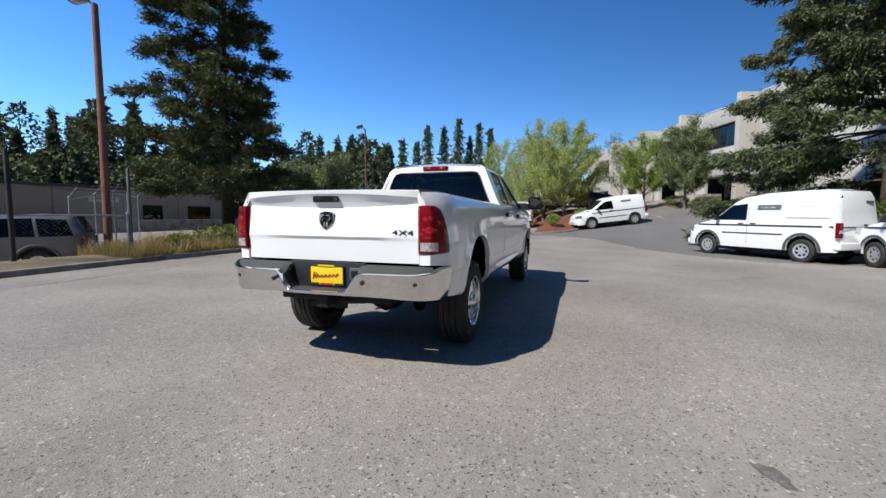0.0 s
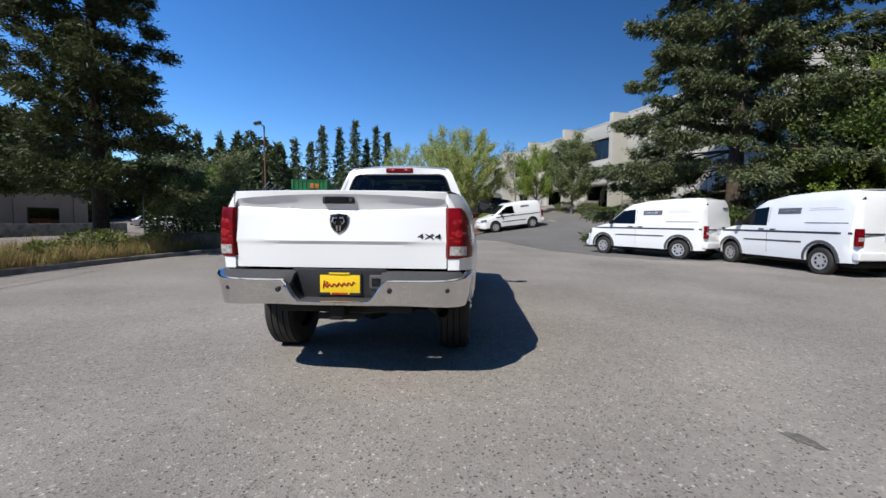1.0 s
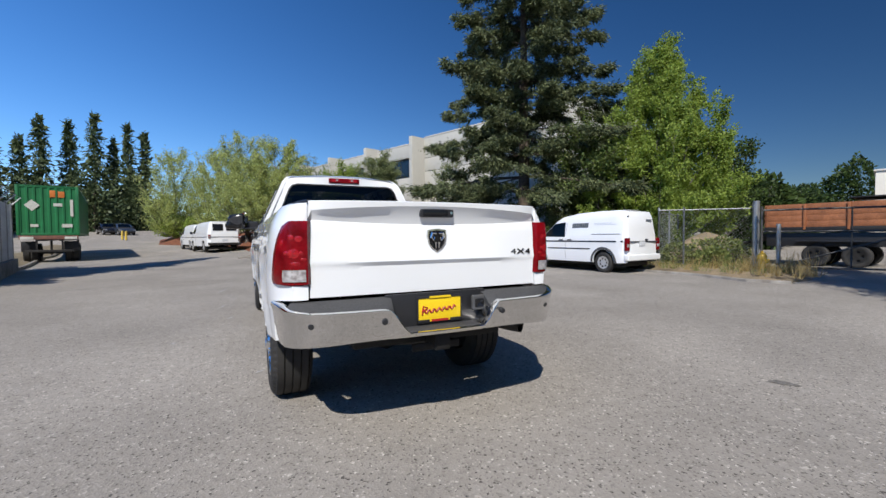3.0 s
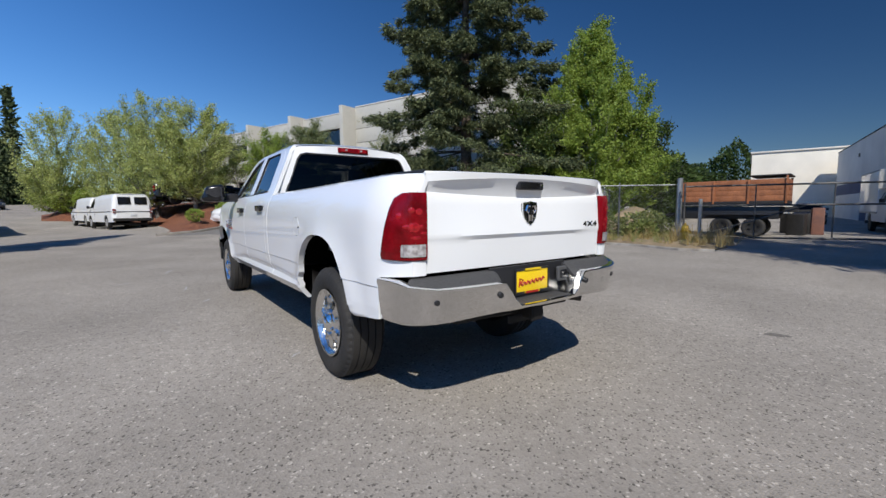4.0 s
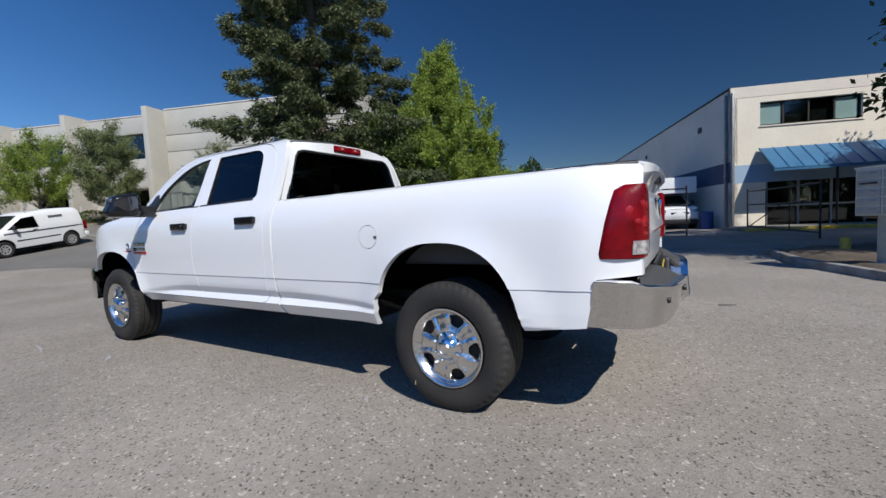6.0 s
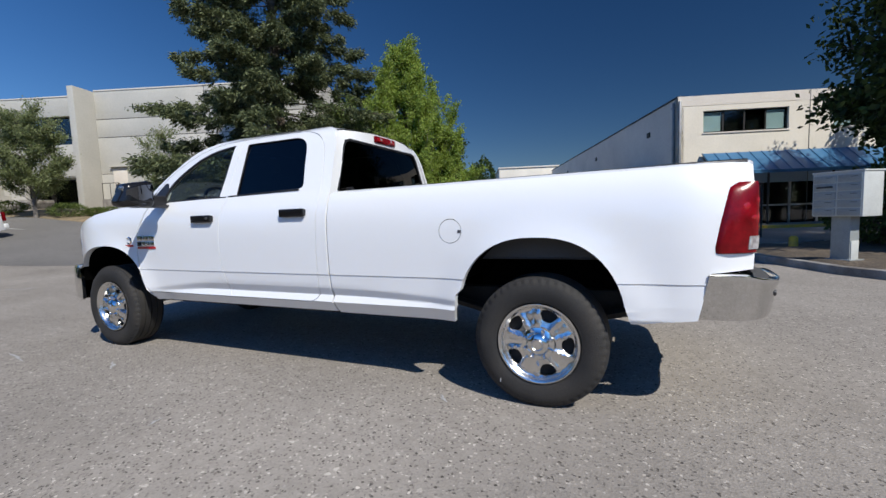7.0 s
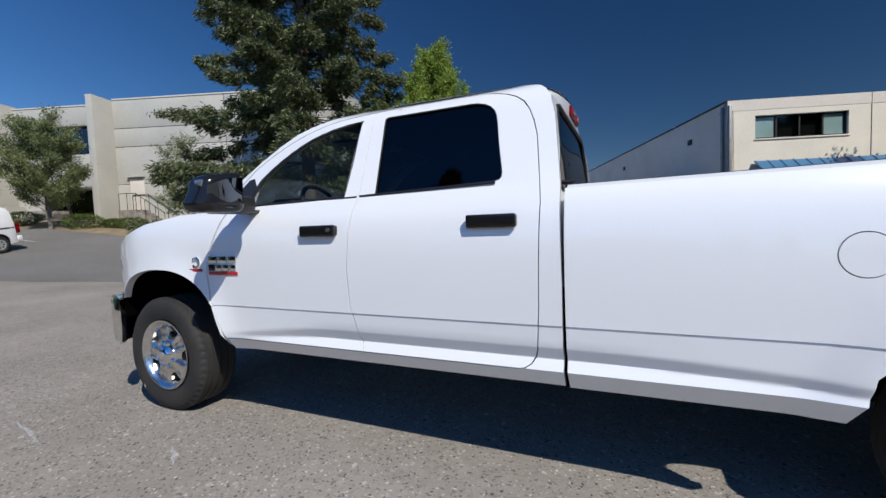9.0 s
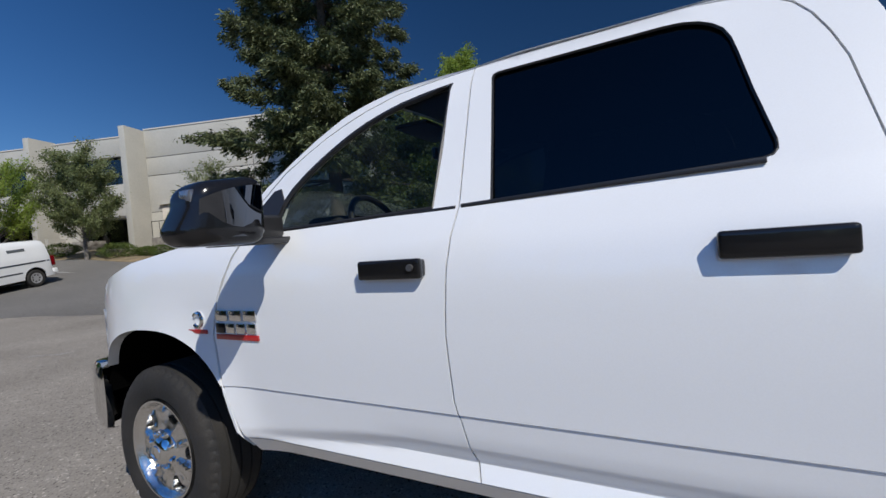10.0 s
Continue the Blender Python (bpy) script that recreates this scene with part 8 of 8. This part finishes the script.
def plume_tree(name, x, y, h, radius, mat, label, seed, crown_low=1.2, limbs=40, rise=1.2, leaf=0.09, count=90000, trunk=0.15, shape="cone", twigs=12, arch_up=0.3, spray=0.30, loose=0.06, bark=None, base=None, lean=(0.0, 0.0)):
    """A broadleaf tree of feathery limbs: each limb carries fine twigs, and the leaves follow the twigs."""
    rng = np.random.default_rng(seed)
    z0 = ground_z(x, y) if base is None else base
    t = thing(name, pose(x, y, z0), label, "tree")
    top = np.array([lean[0], lean[1], h])
    part("trunk", tube([(0, 0, -0.1), (lean[0] * 0.1, lean[1] * 0.1, h * 0.25), (lean[0] * 0.4, lean[1] * 0.4, h * 0.55), (lean[0] * 0.8, lean[1] * 0.8, h * 0.88)], [trunk * 1.3, trunk, trunk * 0.6, trunk * 0.12], 10), bark or BARK_GREY, t)
    starts, ends = [], []
    for k in range(limbs):
        f = min(0.99, max(0.02, ((k + rng.uniform(0.1, 0.9)) / limbs) ** 0.9))
        env = min(1.0, 0.62 + 2.6 * f) * (1 - f) ** 0.64 if shape == "cone" else math.sqrt(max(0.03, 1 - (1.75 * f - 0.75) ** 2)) * (0.92 if f > 0.5 else 0.75 + 0.34 * f)
        r = radius * (env + 0.03) * rng.uniform(0.72, 1.12)
        a = k * 2.39996 + rng.uniform(-0.35, 0.35)
        ze = crown_low + (h - crown_low) * f + rng.uniform(-0.2, 0.06 * h)
        zb = max(crown_low * 0.55, ze - rise * r - 0.35 * rng.uniform(0.5, 1.5))
        axis = top * np.array([1, 1, 0]) * (zb / h) ** 2
        out = np.array([math.cos(a), math.sin(a), 0])
        p0, p2 = axis + np.array([0, 0, zb]), axis + out * r + np.array([0, 0, ze])
        p1 = (p0 + p2) / 2 + out * r * 0.12 + np.array([0, 0, -arch_up * (ze - zb)])
        qs = np.linspace(0, 1, 7)[:, None]
        pts = (1 - qs) ** 2 * p0 + 2 * qs * (1 - qs) * p1 + qs ** 2 * p2
        wood = tube([tuple(p) for p in pts], [max(0.006, trunk * 0.30 * (1 - 0.9 * q)) for q in np.linspace(0, 1, 7)], 5, close=False)
        L = np.linalg.norm(p2 - p0)
        for m in range(max(4, int(twigs * (0.4 + 0.6 * L / radius)))):
            q = rng.uniform(0.25, 1.0)
            pb = (1 - q) ** 2 * p0 + 2 * q * (1 - q) * p1 + q ** 2 * p2
            tang = 2 * (1 - q) * (p1 - p0) + 2 * q * (p2 - p1)
            tang /= np.linalg.norm(tang)
            dd = tang * 0.9 + rng.normal(0, 0.42, 3) * np.array([1, 1, 0.7]) + np.array([0, 0, 0.15 * rise])
            dd /= np.linalg.norm(dd)
            pe = pb + dd * spray * radius * rng.uniform(0.35, 1.0) * (1.15 - 0.5 * q)
            wood = tube([tuple(pb), tuple(pe)], [0.010, 0.004], 3, bm=wood, close=False)
            starts.append(pb)
            ends.append(pe)
        part("limb", wood, bark or BARK_GREY, t, smooth=0)
    starts, ends = np.array(starts), np.array(ends)
    ln = np.linalg.norm(ends - starts, axis=1)
    pick = rng.choice(len(starts), count, p=ln / ln.sum())
    u = rng.uniform(0.05, 1.08, count)[:, None]
    pos = starts[pick] + (ends[pick] - starts[pick]) * u + rng.normal(0, loose, (count, 3)) * np.array([1, 1, 0.7])
    pos[:, 2] = np.maximum(pos[:, 2], 0.15)
    ax = rng.normal(0, 1, (count, 3)) + (ends - starts)[pick] / ln[pick][:, None] * 0.8 + np.array([0, 0, -0.2])
    quads_part("crown", blades(rng, pos, ax, leaf, leaf * 0.68), mat, t)
    return t


def shrub(x, y, r, h, mat, label, seed, count=2600, leaf=0.07, base=None, name="shrub"):
    rng = np.random.default_rng(seed)
    z0 = ground_z(x, y) if base is None else base
    t = thing(name, pose(x, y, z0), label, "shrub")
    bm = bmesh.new()
    for k in range(9):
        a = k * 2.4
        e = (r * 0.6 * math.cos(a), r * 0.6 * math.sin(a), h * 0.7)
        bm = tube([(0.05 * math.cos(a), 0.05 * math.sin(a), -0.05), (e[0] * 0.5, e[1] * 0.5, h * 0.4), e], [0.02, 0.013, 0.005], 5, bm=bm, close=False)
    part("stem", bm, BARK, t, smooth=0)
    v = rng.normal(size=(count, 3))
    v /= np.linalg.norm(v, axis=1)[:, None]
    q = rng.uniform(0.55, 1.0, count) ** 0.5
    lump = 1 + 0.16 * np.sin(v[:, 0] * 5 + seed) * np.cos(v[:, 1] * 6)
    pos = v * (q * lump)[:, None] * np.array([r, r, h * 0.52]) + np.array([0, 0, h * 0.50])
    pos[:, 2] = np.maximum(pos[:, 2], 0.02)
    quads_part("leaves", blades(rng, pos, v + rng.normal(0, 0.6, (count, 3)), leaf, leaf * 0.55), mat, t)
    return t


def tufts(name, area, count, h, mat, label, seed, width=0.012, keep=None, clump=14, base=0.14):
    """Grass in tufts over an area (x0, x1, y0, y1)."""
    rng = np.random.default_rng(seed)
    n = count // clump
    cx, cy = rng.uniform(area[0], area[1], n), rng.uniform(area[2], area[3], n)
    if keep:
        ok = np.array([keep(a, b) for a, b in zip(cx, cy)])
        cx, cy = cx[ok], cy[ok]
    hs = h * rng.uniform(0.35, 1.3, len(cx))
    px = np.repeat(cx, clump) + rng.normal(0, 0.06, len(cx) * clump)
    py = np.repeat(cy, clump) + rng.normal(0, 0.06, len(cx) * clump)
    hh = np.repeat(hs, clump)
    z = np.array([ground_z(a, b) for a, b in zip(px, py)]) + base
    pos = np.stack([px, py, z], axis=1)
    ax = np.stack([rng.normal(0, 0.35, len(px)), rng.normal(0, 0.35, len(px)), np.ones(len(px))], axis=1)
    ax /= np.linalg.norm(ax, axis=1)[:, None]
    side = np.stack([rng.normal(size=len(px)), rng.normal(size=len(px)), np.zeros(len(px))], axis=1)
    side /= np.linalg.norm(side, axis=1)[:, None]
    L = hh[:, None] * rng.uniform(0.6, 1.2, (len(px), 1))
    tip = pos + ax * L
    q = np.stack([pos - side * width / 2, pos + side * width / 2, tip + side * width * 0.2, tip - side * width * 0.2], axis=1)
    ob = quads_part(name, q, mat)
    return tagged(ob, label, "grass", kind="stuff")


needle_tree("spruce_tree", 12.2, 14.5, 21.0, 6.3, SPRUCE_LEAF, "large dark green spruce behind the parked vans", 4, low=1.0, whorls=27, per=8, droop=0.30, power=0.70, clump=2.4, trunk=0.30, gaps=0.14, size=0.215, clear=((8.2, 11.2, 2.9), (7.0, 13.0, 2.6), (10.1, 8.0, 2.8)))
needle_tree("pine_tree", -11.7, 9.6, 17.0, 4.0, PINE_LEAF, "tall dark pine with layered boughs in the verge", 8, low=2.3, whorls=24, per=7, droop=0.16, power=1.05, clump=2.6, trunk=0.21, gaps=0.12, flat=0.8, size=0.18, bark=PINE_BARK, longer=(-0.15, -0.11), reps=3, slim=0.24)
plume_tree("maple_tree", 17.1, 10.4, 9.7, 4.1, MAPLE_LEAF, "bright green maple with rising branches behind the fence", 5, crown_low=0.9, limbs=96, rise=1.5, leaf=0.115, count=200000, trunk=0.20, shape="cone", twigs=14, spray=0.36, loose=0.1)
leaf_tree("maple_tree", 15.2, 12.4, 6.2, 2.7, HEDGE_LEAF, "dense green small tree between spruce and maple", 16, crown_low=0.7, limbs=16, upright=0.9, leaf=0.14, count=30000, trunk=0.12)
leaf_tree("maple_tree", 22.2, 10.2, 5.6, 2.3, DARK_LEAF, "dark green small tree behind the wire fence", 15, crown_low=0.9, limbs=13, upright=0.9, leaf=0.17, count=15000, trunk=0.12)
plume_tree("young_tree", 0.9, 27.2, 6.6, 2.7, YELLOW_LEAF, "pale yellow-green tree on the mulch bank", 21, crown_low=2.2, limbs=52, rise=0.75, leaf=0.1, count=52000, trunk=0.11, shape="dome", arch_up=0.1, spray=0.46, loose=0.12)
plume_tree("young_tree", -0.9, 32.4, 8.0, 2.9, YELLOW_LEAF, "pale yellow-green tree on the mulch bank", 22, crown_low=1.9, limbs=52, rise=1.3, leaf=0.11, count=44000, trunk=0.12, shape="dome", spray=0.46, loose=0.13)
plume_tree("young_tree", -3.0, 41.5, 9.0, 3.2, YELLOW_LEAF, "pale yellow-green tree on the mulch bank", 24, crown_low=1.5, limbs=46, rise=1.4, leaf=0.13, count=34000, trunk=0.13, shape="dome", spray=0.46, loose=0.15)
plume_tree("young_tree", -7.4, 47.0, 9.2, 3.2, YELLOW_LEAF, "pale yellow-green tree on the mulch bank", 23, crown_low=1.2, limbs=44, rise=1.5, leaf=0.14, count=28000, trunk=0.13, shape="dome", spray=0.46, loose=0.16)
plume_tree("small_tree", 8.9, 29.0, 5.6, 2.0, BIRCH_LEAF, "slender small tree beside the office wall", 31, crown_low=1.5, limbs=32, rise=0.7, leaf=0.1, count=34000, trunk=0.08, shape="dome", arch_up=-0.15, spray=0.55, base=1.75, loose=0.13)
plume_tree("small_tree", 12.0, 22.2, 4.6, 1.7, BIRCH_LEAF, "slender small tree beside the office wall", 32, crown_low=1.2, limbs=22, rise=0.7, leaf=0.09, count=12000, trunk=0.07, shape="dome", arch_up=0.0, spray=0.5, base=1.35, loose=0.12)
plume_tree("small_tree", 6.9, 33.4, 5.6, 2.2, MAPLE_LEAF, "light green small tree beside the office wall", 33, crown_low=2.2, limbs=30, rise=0.8, leaf=0.1, count=26000, trunk=0.08, shape="dome", arch_up=0.1, spray=0.5, loose=0.12)
leaf_tree("small_tree", 6.0, 41.0, 6.2, 2.2, BIRCH_LEAF, "slender small tree beside the office wall", 34, crown_low=1.4, limbs=10, upright=0.9, leaf=0.15, count=4200, trunk=0.08)
leaf_tree("shade_tree", 8.9, -8.2, 12.0, 3.7, DARK_LEAF, "large dark shade tree over the mailbox planter", 41, crown_low=1.5, limbs=26, upright=0.9, leaf=0.19, count=70000, trunk=0.22, narrow=0.25, twigs=14)
leaf_tree("shade_tree", 13.2, -10.8, 10.5, 3.9, DARK_LEAF, "large dark shade tree beside the driveway", 42, crown_low=1.5, limbs=20, upright=0.85, leaf=0.19, count=40000, trunk=0.22, narrow=0.3)
leaf_tree("shade_tree", 19.0, -13.0, 8.4, 3.3, DARK_LEAF, "large dark shade tree beside the driveway", 46, crown_low=1.6, limbs=18, upright=0.9, leaf=0.19, count=30000, trunk=0.22, narrow=0.35)
for i, (x, y) in enumerate([(8.0, -6.6), (9.6, -6.2), (11.2, -7.2), (7.4, -8.0)]):
    shrub(x, y, 1.2, 1.9, DARK_LEAF, "dense dark shrub under the shade tree", 120 + i, 3600, 0.13, base=0.12)
for i, (x, y, r, h) in enumerate([(-10.2, 11.6, 1.1, 2.2), (-9.9, 12.9, 1.1, 2.5), (-9.4, 14.3, 0.9, 2.3), (-11.2, 12.6, 1.3, 2.9)]):
    shrub(x, y, r, h, HEDGE_LEAF if i % 2 else BIRCH_LEAF, "tall leafy bush growing through the wire fence", 140 + i, 4200, 0.11, base=0.12)
leaf_tree("sapling", -10.6, 15.9, 3.9, 1.3, BIRCH_LEAF, "leafy sapling growing through the fence", 43, crown_low=0.4, limbs=11, upright=1.2, leaf=0.12, count=6500, trunk=0.05, narrow=0.2, category="shrub")
leaf_tree("sapling", -11.5, 14.6, 3.3, 1.2, BIRCH_LEAF, "leafy sapling growing through the fence", 44, crown_low=0.3, limbs=10, upright=1.2, leaf=0.12, count=5000, trunk=0.05, narrow=0.2, category="shrub")
leaf_tree("sapling", -14.5, 19.5, 3.8, 1.0, MAPLE_LEAF, "slim bright sapling behind the fence", 45, crown_low=0.3, limbs=9, upright=1.5, leaf=0.12, count=3000, trunk=0.04, narrow=0.2, category="shrub")
for i, (x, y, r, h) in enumerate([(10.0, 28.2, 0.9, 0.75), (11.7, 26.9, 0.8, 0.6), (11.1, 27.6, 0.5, 0.5), (9.0, 32.0, 0.8, 0.7), (12.6, 24.2, 0.7, 0.6)]):
    shrub(x, y, r, h, HEDGE_LEAF, "clipped rounded green shrub by the office wall", 60 + i, 2600, 0.08, base=ground_z(x, y) + 0.08)
for i, (x, y, r, h) in enumerate([(10.9, 12.3, 1.3, 1.7), (11.3, 10.2, 1.2, 1.4), (12.4, 8.9, 1.2, 1.6), (10.0, 14.4, 1.3, 1.3), (14.2, 8.6, 1.2, 1.9), (15.6, 9.2, 1.2, 1.8)]):
    shrub(x, y, r, h, MAPLE_LEAF if i % 2 else HEDGE_LEAF, "loose green shrub below the large trees", 70 + i, 3600, 0.12)
for i, (x, y, r, h) in enumerate([(12.8, 6.3, 0.5, 0.75), (13.4, 5.7, 0.55, 0.9), (14.1, 5.2, 0.5, 0.8), (13.0, 5.2, 0.45, 0.6), (14.9, 6.0, 0.6, 1.0)]):
    shrub(x, y, r, h, WEED, "rank green weeds under the wire fence", 80 + i, 900, 0.13, base=0.10, name="weed_clump")
for i, (x, y, r, h) in enumerate([(-9.9, 7.2, 0.6, 0.75), (-10.3, 8.3, 0.6, 0.7), (-9.6, 5.6, 0.4, 0.5), (-9.8, 9.6, 0.5, 0.6), (-9.5, 13.3, 0.6, 0.7)]):
    shrub(x, y, r, h, WEED, "rank green weeds in the dry verge", 90 + i, 900, 0.11, base=0.12, name="weed_clump")
shrub(2.2, 24.9, 0.55, 0.8, MAPLE_LEAF, "small bright shrub on the mulch bank", 99, 900, 0.11, base=0.95)
shrub(0.4, 23.0, 0.4, 0.6, MAPLE_LEAF, "small bright shrub on the mulch bank", 98, 700, 0.11, base=0.75)
for i, (x, y) in enumerate([(-6.8, 46.2), (-5.0, 44.6), (-8.2, 48.5)]):
    shrub(x, y, 1.6, 2.2, MAPLE_LEAF, "loose green shrub on the mulch bank", 110 + i, 2600, 0.16, base=ground_z(x, y) + 0.6)
tufts("dry_grass", (-11.0, -8.95, 3.6, 14.5), 20000, 0.36, STRAW, "dry straw-coloured grass on the verge", 1)
tufts("dry_grass", (-11.0, -8.95, 3.6, 14.5), 6000, 0.32, WEED, "green grass among the dry verge", 2)
tufts("dry_grass", (-14.5, -10.8, 5.0, 20.0), 9000, 0.45, STRAW, "dry straw-coloured grass behind the fence", 3, keep=lambda a, b: b > 5 + (-10.8 - a) * 0.9)
tufts("dry_grass", (10.7, 15.2, 2.1, 8.0), 2600, 0.22, STRAW, "dry straw-coloured grass below the fence", 4, keep=lambda a, b: b > 2.3 + 0.75 * max(0, a - 12.2) and b < 9 - 0.2 * a)
tufts("dry_grass", (10.9, 14.6, 2.2, 8.0), 2000, 0.22, WEED, "green weeds below the fence", 5, keep=lambda a, b: b > 2.6 + 0.75 * max(0, a - 12.2))


tufts("dry_grass", (10.9, 12.6, 1.75, 3.0), 420, 0.48, STRAW, "tall pale grass clump at the corner of the verge", 6, clump=30)
tufts("dry_grass", (11.2, 13.6, 2.6, 4.6), 300, 0.5, STRAW, "tall pale grass among the weeds", 7, clump=30, keep=lambda a, b: b > 2.4 + 0.75 * max(0, a - 12.2))


def concrete_block(x, y, turn):
    """A heavy cast block with chamfered edges, a lifting groove and a shallow keyway on top."""
    bm = box(1.6, 0.6, 0.56, (0, 0, 0.28), 0.03, 2)
    bm = join(bm, box(1.42, 0.16, 0.08, (0, 0, 0.585), 0.025, 2))
    b = part("concrete_block", bm, DARK_CONCRETE)
    b.matrix_world = pose(x, y, 0.08, rz=turn)
    return tagged(b, "low weathered concrete block lying in the verge, shade put into its colour", "block")


concrete_block(-9.2, 11.0, 26)


def far_woods():
    """Distant conifers and broadleaf trees behind the yard, plus unseen ones added for reflections, one body of foliage
    with trunks.
    """
    rng = np.random.default_rng(77)
    quads, trunks = [], []
    spots = []
    for k in range(150):
        q = rng.uniform(98, 178)
        a = radians(q)
        R = rng.uniform(62, 110) if q > 113 else rng.uniform(80, 120)
        tall = rng.uniform(10, 16) * (1.0 if R < 85 else 1.15) * (1.0 if q < 132 else 1.25) if q > 113 else rng.uniform(5, 9)
        spots.append((R * math.cos(a), -4 + R * math.sin(a), tall * 0.86, rng.uniform(2.6, 4.4), rng.uniform() < 0.75))
    for k in range(70):
        a = radians(rng.uniform(140, 182))
        R = rng.uniform(52, 64)
        spots.append((R * math.cos(a), -4 + R * math.sin(a), rng.uniform(5, 9), rng.uniform(2.5, 4), False))
    for k in range(70):
        a = radians(rng.uniform(112, 150))
        R = rng.uniform(66, 84)
        spots.append((R * math.cos(a), -4 + R * math.sin(a), rng.uniform(6.5, 11.5), rng.uniform(3.0, 4.4), k % 3 > 0))
    # unseen trees to the south-west, added as a dark horizon for chrome reflections
    for k in range(44):
        a = radians(rng.uniform(180, 282))
        R = rng.uniform(46, 72)
        spots.append((R * math.cos(a), -4 + R * math.sin(a), rng.uniform(8, 14), rng.uniform(3.0, 4.6), rng.uniform() < 0.6))
    for x, y, h, r in ((-58.9, 30.6, 15.5, 3.4), (-56.5, 34.6, 18.0, 3.6), (-53.5, 36.5, 18.5, 3.3), (-52.0, 40.5, 19.0, 3.6), (-50.0, 44.0, 17.5, 3.2), (-44.5, 62, 16, 3.2), (-31.0, 80, 20.5, 3.8), (-28.6, 80, 19, 3.2), (-26.1, 83, 20.0, 3.4), (-22.6, 82, 22.0, 4.0), (-20.6, 84, 19.0, 2.6), (-18.3, 83, 19.5, 3.0), (-16.2, 84, 18.5, 3.2), (-33.5, 78, 19, 3.8)):
        spots.append((x, y, h * rng.uniform(0.70, 0.94), r * rng.uniform(1.1, 1.7), True))
        spots.append((x + rng.uniform(-2.5, 2.5), y + rng.uniform(-3, 3), h * rng.uniform(0.38, 0.62), r * 1.25, rng.uniform() < 0.6))
    for x, y, h, r, conifer in spots:
        n = int(700 + 45 * h)
        z0 = ground_z(x, y) - 0.3
        a = rng.uniform(0, 6.283, n)
        if conifer:
            # tiers of sagging boughs round a dark core
            tiers = max(6, int(h / 0.95))
            f = (np.floor(rng.uniform(0.04, 1.0, n) * tiers) + rng.normal(0.5, 0.34, n)) / tiers
            side = 0.72 + 0.28 * np.sin(np.floor(a * 1.4) * 2.3 + np.floor(f * tiers) * 1.9 + x)
            reach = r * np.maximum(0.03, 1.03 - f) ** (0.8 + 0.35 * ((x * 7.3) % 1.0)) * side * (1 + 0.22 * np.sin(a + y))
            u = rng.uniform(0.12, 1.0, n)
            pos = np.stack([x + reach * u * np.cos(a), y + reach * u * np.sin(a), z0 + h * f - 0.22 * reach * u], axis=1)
            ax = np.stack([np.cos(a), np.sin(a), rng.uniform(-0.55, 0.05, n)], axis=1) + rng.normal(0, 0.28, (n, 3))
            slim = np.clip(1.1 - f, 0.2, 1.0)
            quads.append(blades(rng, pos, ax, 0.30 + 0.75 * slim, 0.12 + 0.16 * slim))
            k = n // 4
            fc = rng.uniform(0.03, 0.97, k)
            core = 0.42 * r * (1.0 - fc) ** 0.8 * rng.uniform(0.1, 1.0, k)
            pos = np.stack([x + core * np.cos(a[:k]), y + core * np.sin(a[:k]), z0 + h * fc], axis=1)
            quads.append(blades(rng, pos, rng.normal(0, 1, (k, 3)) * np.array([0.6, 0.6, 1.0]), 1.15, 0.50))
        else:
            f = rng.uniform(0.03, 1.0, n)
            lump = 0.82 + 0.18 * np.sin(3 * a + x) * np.cos(f * 7 + y)
            rad = r * np.sqrt(np.maximum(0.02, 1 - (2 * f - 0.9) ** 2)) * rng.uniform(0.45, 1.05, n) * lump
            pos = np.stack([x + rad * np.cos(a), y + rad * np.sin(a), z0 + h * f], axis=1)
            ax = np.stack([np.cos(a), np.sin(a), rng.uniform(-0.7, 0.3, n)], axis=1) + rng.normal(0, 0.45, (n, 3))
            quads.append(blades(rng, pos, ax, 0.62, 0.36))
        trunks.append((x, y, h))
    ob = quads_part("far_woods", np.concatenate(quads), FAR_LEAF)
    tagged(ob, "dense dark woods of conifers on the rising ground, with unseen trees added for reflections", "woods", kind="stuff")
    bm = bmesh.new()
    for x, y, h in trunks:
        bm = tube([(x, y, -0.2), (x, y, h * 0.9)], [0.25, 0.05], 5, bm=bm, close=False)
    ob = part("far_trunks", bm, BARK, smooth=0)
    tagged(ob, "dark trunks of the distant woods", "woods", kind="stuff")
    # broadleaf hill on the far side of the warehouse
    quads = []
    for x, y, h, r in [(76, 24.5, 11.5, 2.2), (79, 27.5, 10.5, 2.0), (84, 21.5, 9.5, 2.4), (66, 26, 6.5, 3.5), (60, 28, 6, 3.5), (72, 30, 8, 4), (84, 34, 9, 4), (52, 22, 6.0, 3.2), (47, 20, 5.5, 3.0), (42, 18.5, 5.0, 2.8), (38, 17, 5.2, 2.6), (34, 15, 5.4, 2.4)]:
        n = 2600
        v = rng.normal(size=(n, 3))
        v /= np.linalg.norm(v, axis=1)[:, None]
        lump = 1 + 0.2 * np.sin(v[:, 0] * 6 + x) * np.cos(v[:, 1] * 5 + y)
        pos = v * (rng.uniform(0.6, 1.0, n) ** 0.5 * lump)[:, None] * np.array([r, r, h * 0.48]) + np.array([x, y, h * 0.52])
        quads.append(blades(rng, pos, v + rng.normal(0, 0.5, (n, 3)), 0.5, 0.35))
    ob = quads_part("far_shrubs", np.concatenate(quads), DARK_LEAF)
    tagged(ob, "round dark green trees beyond the yard", "woods", kind="stuff")


far_woods()
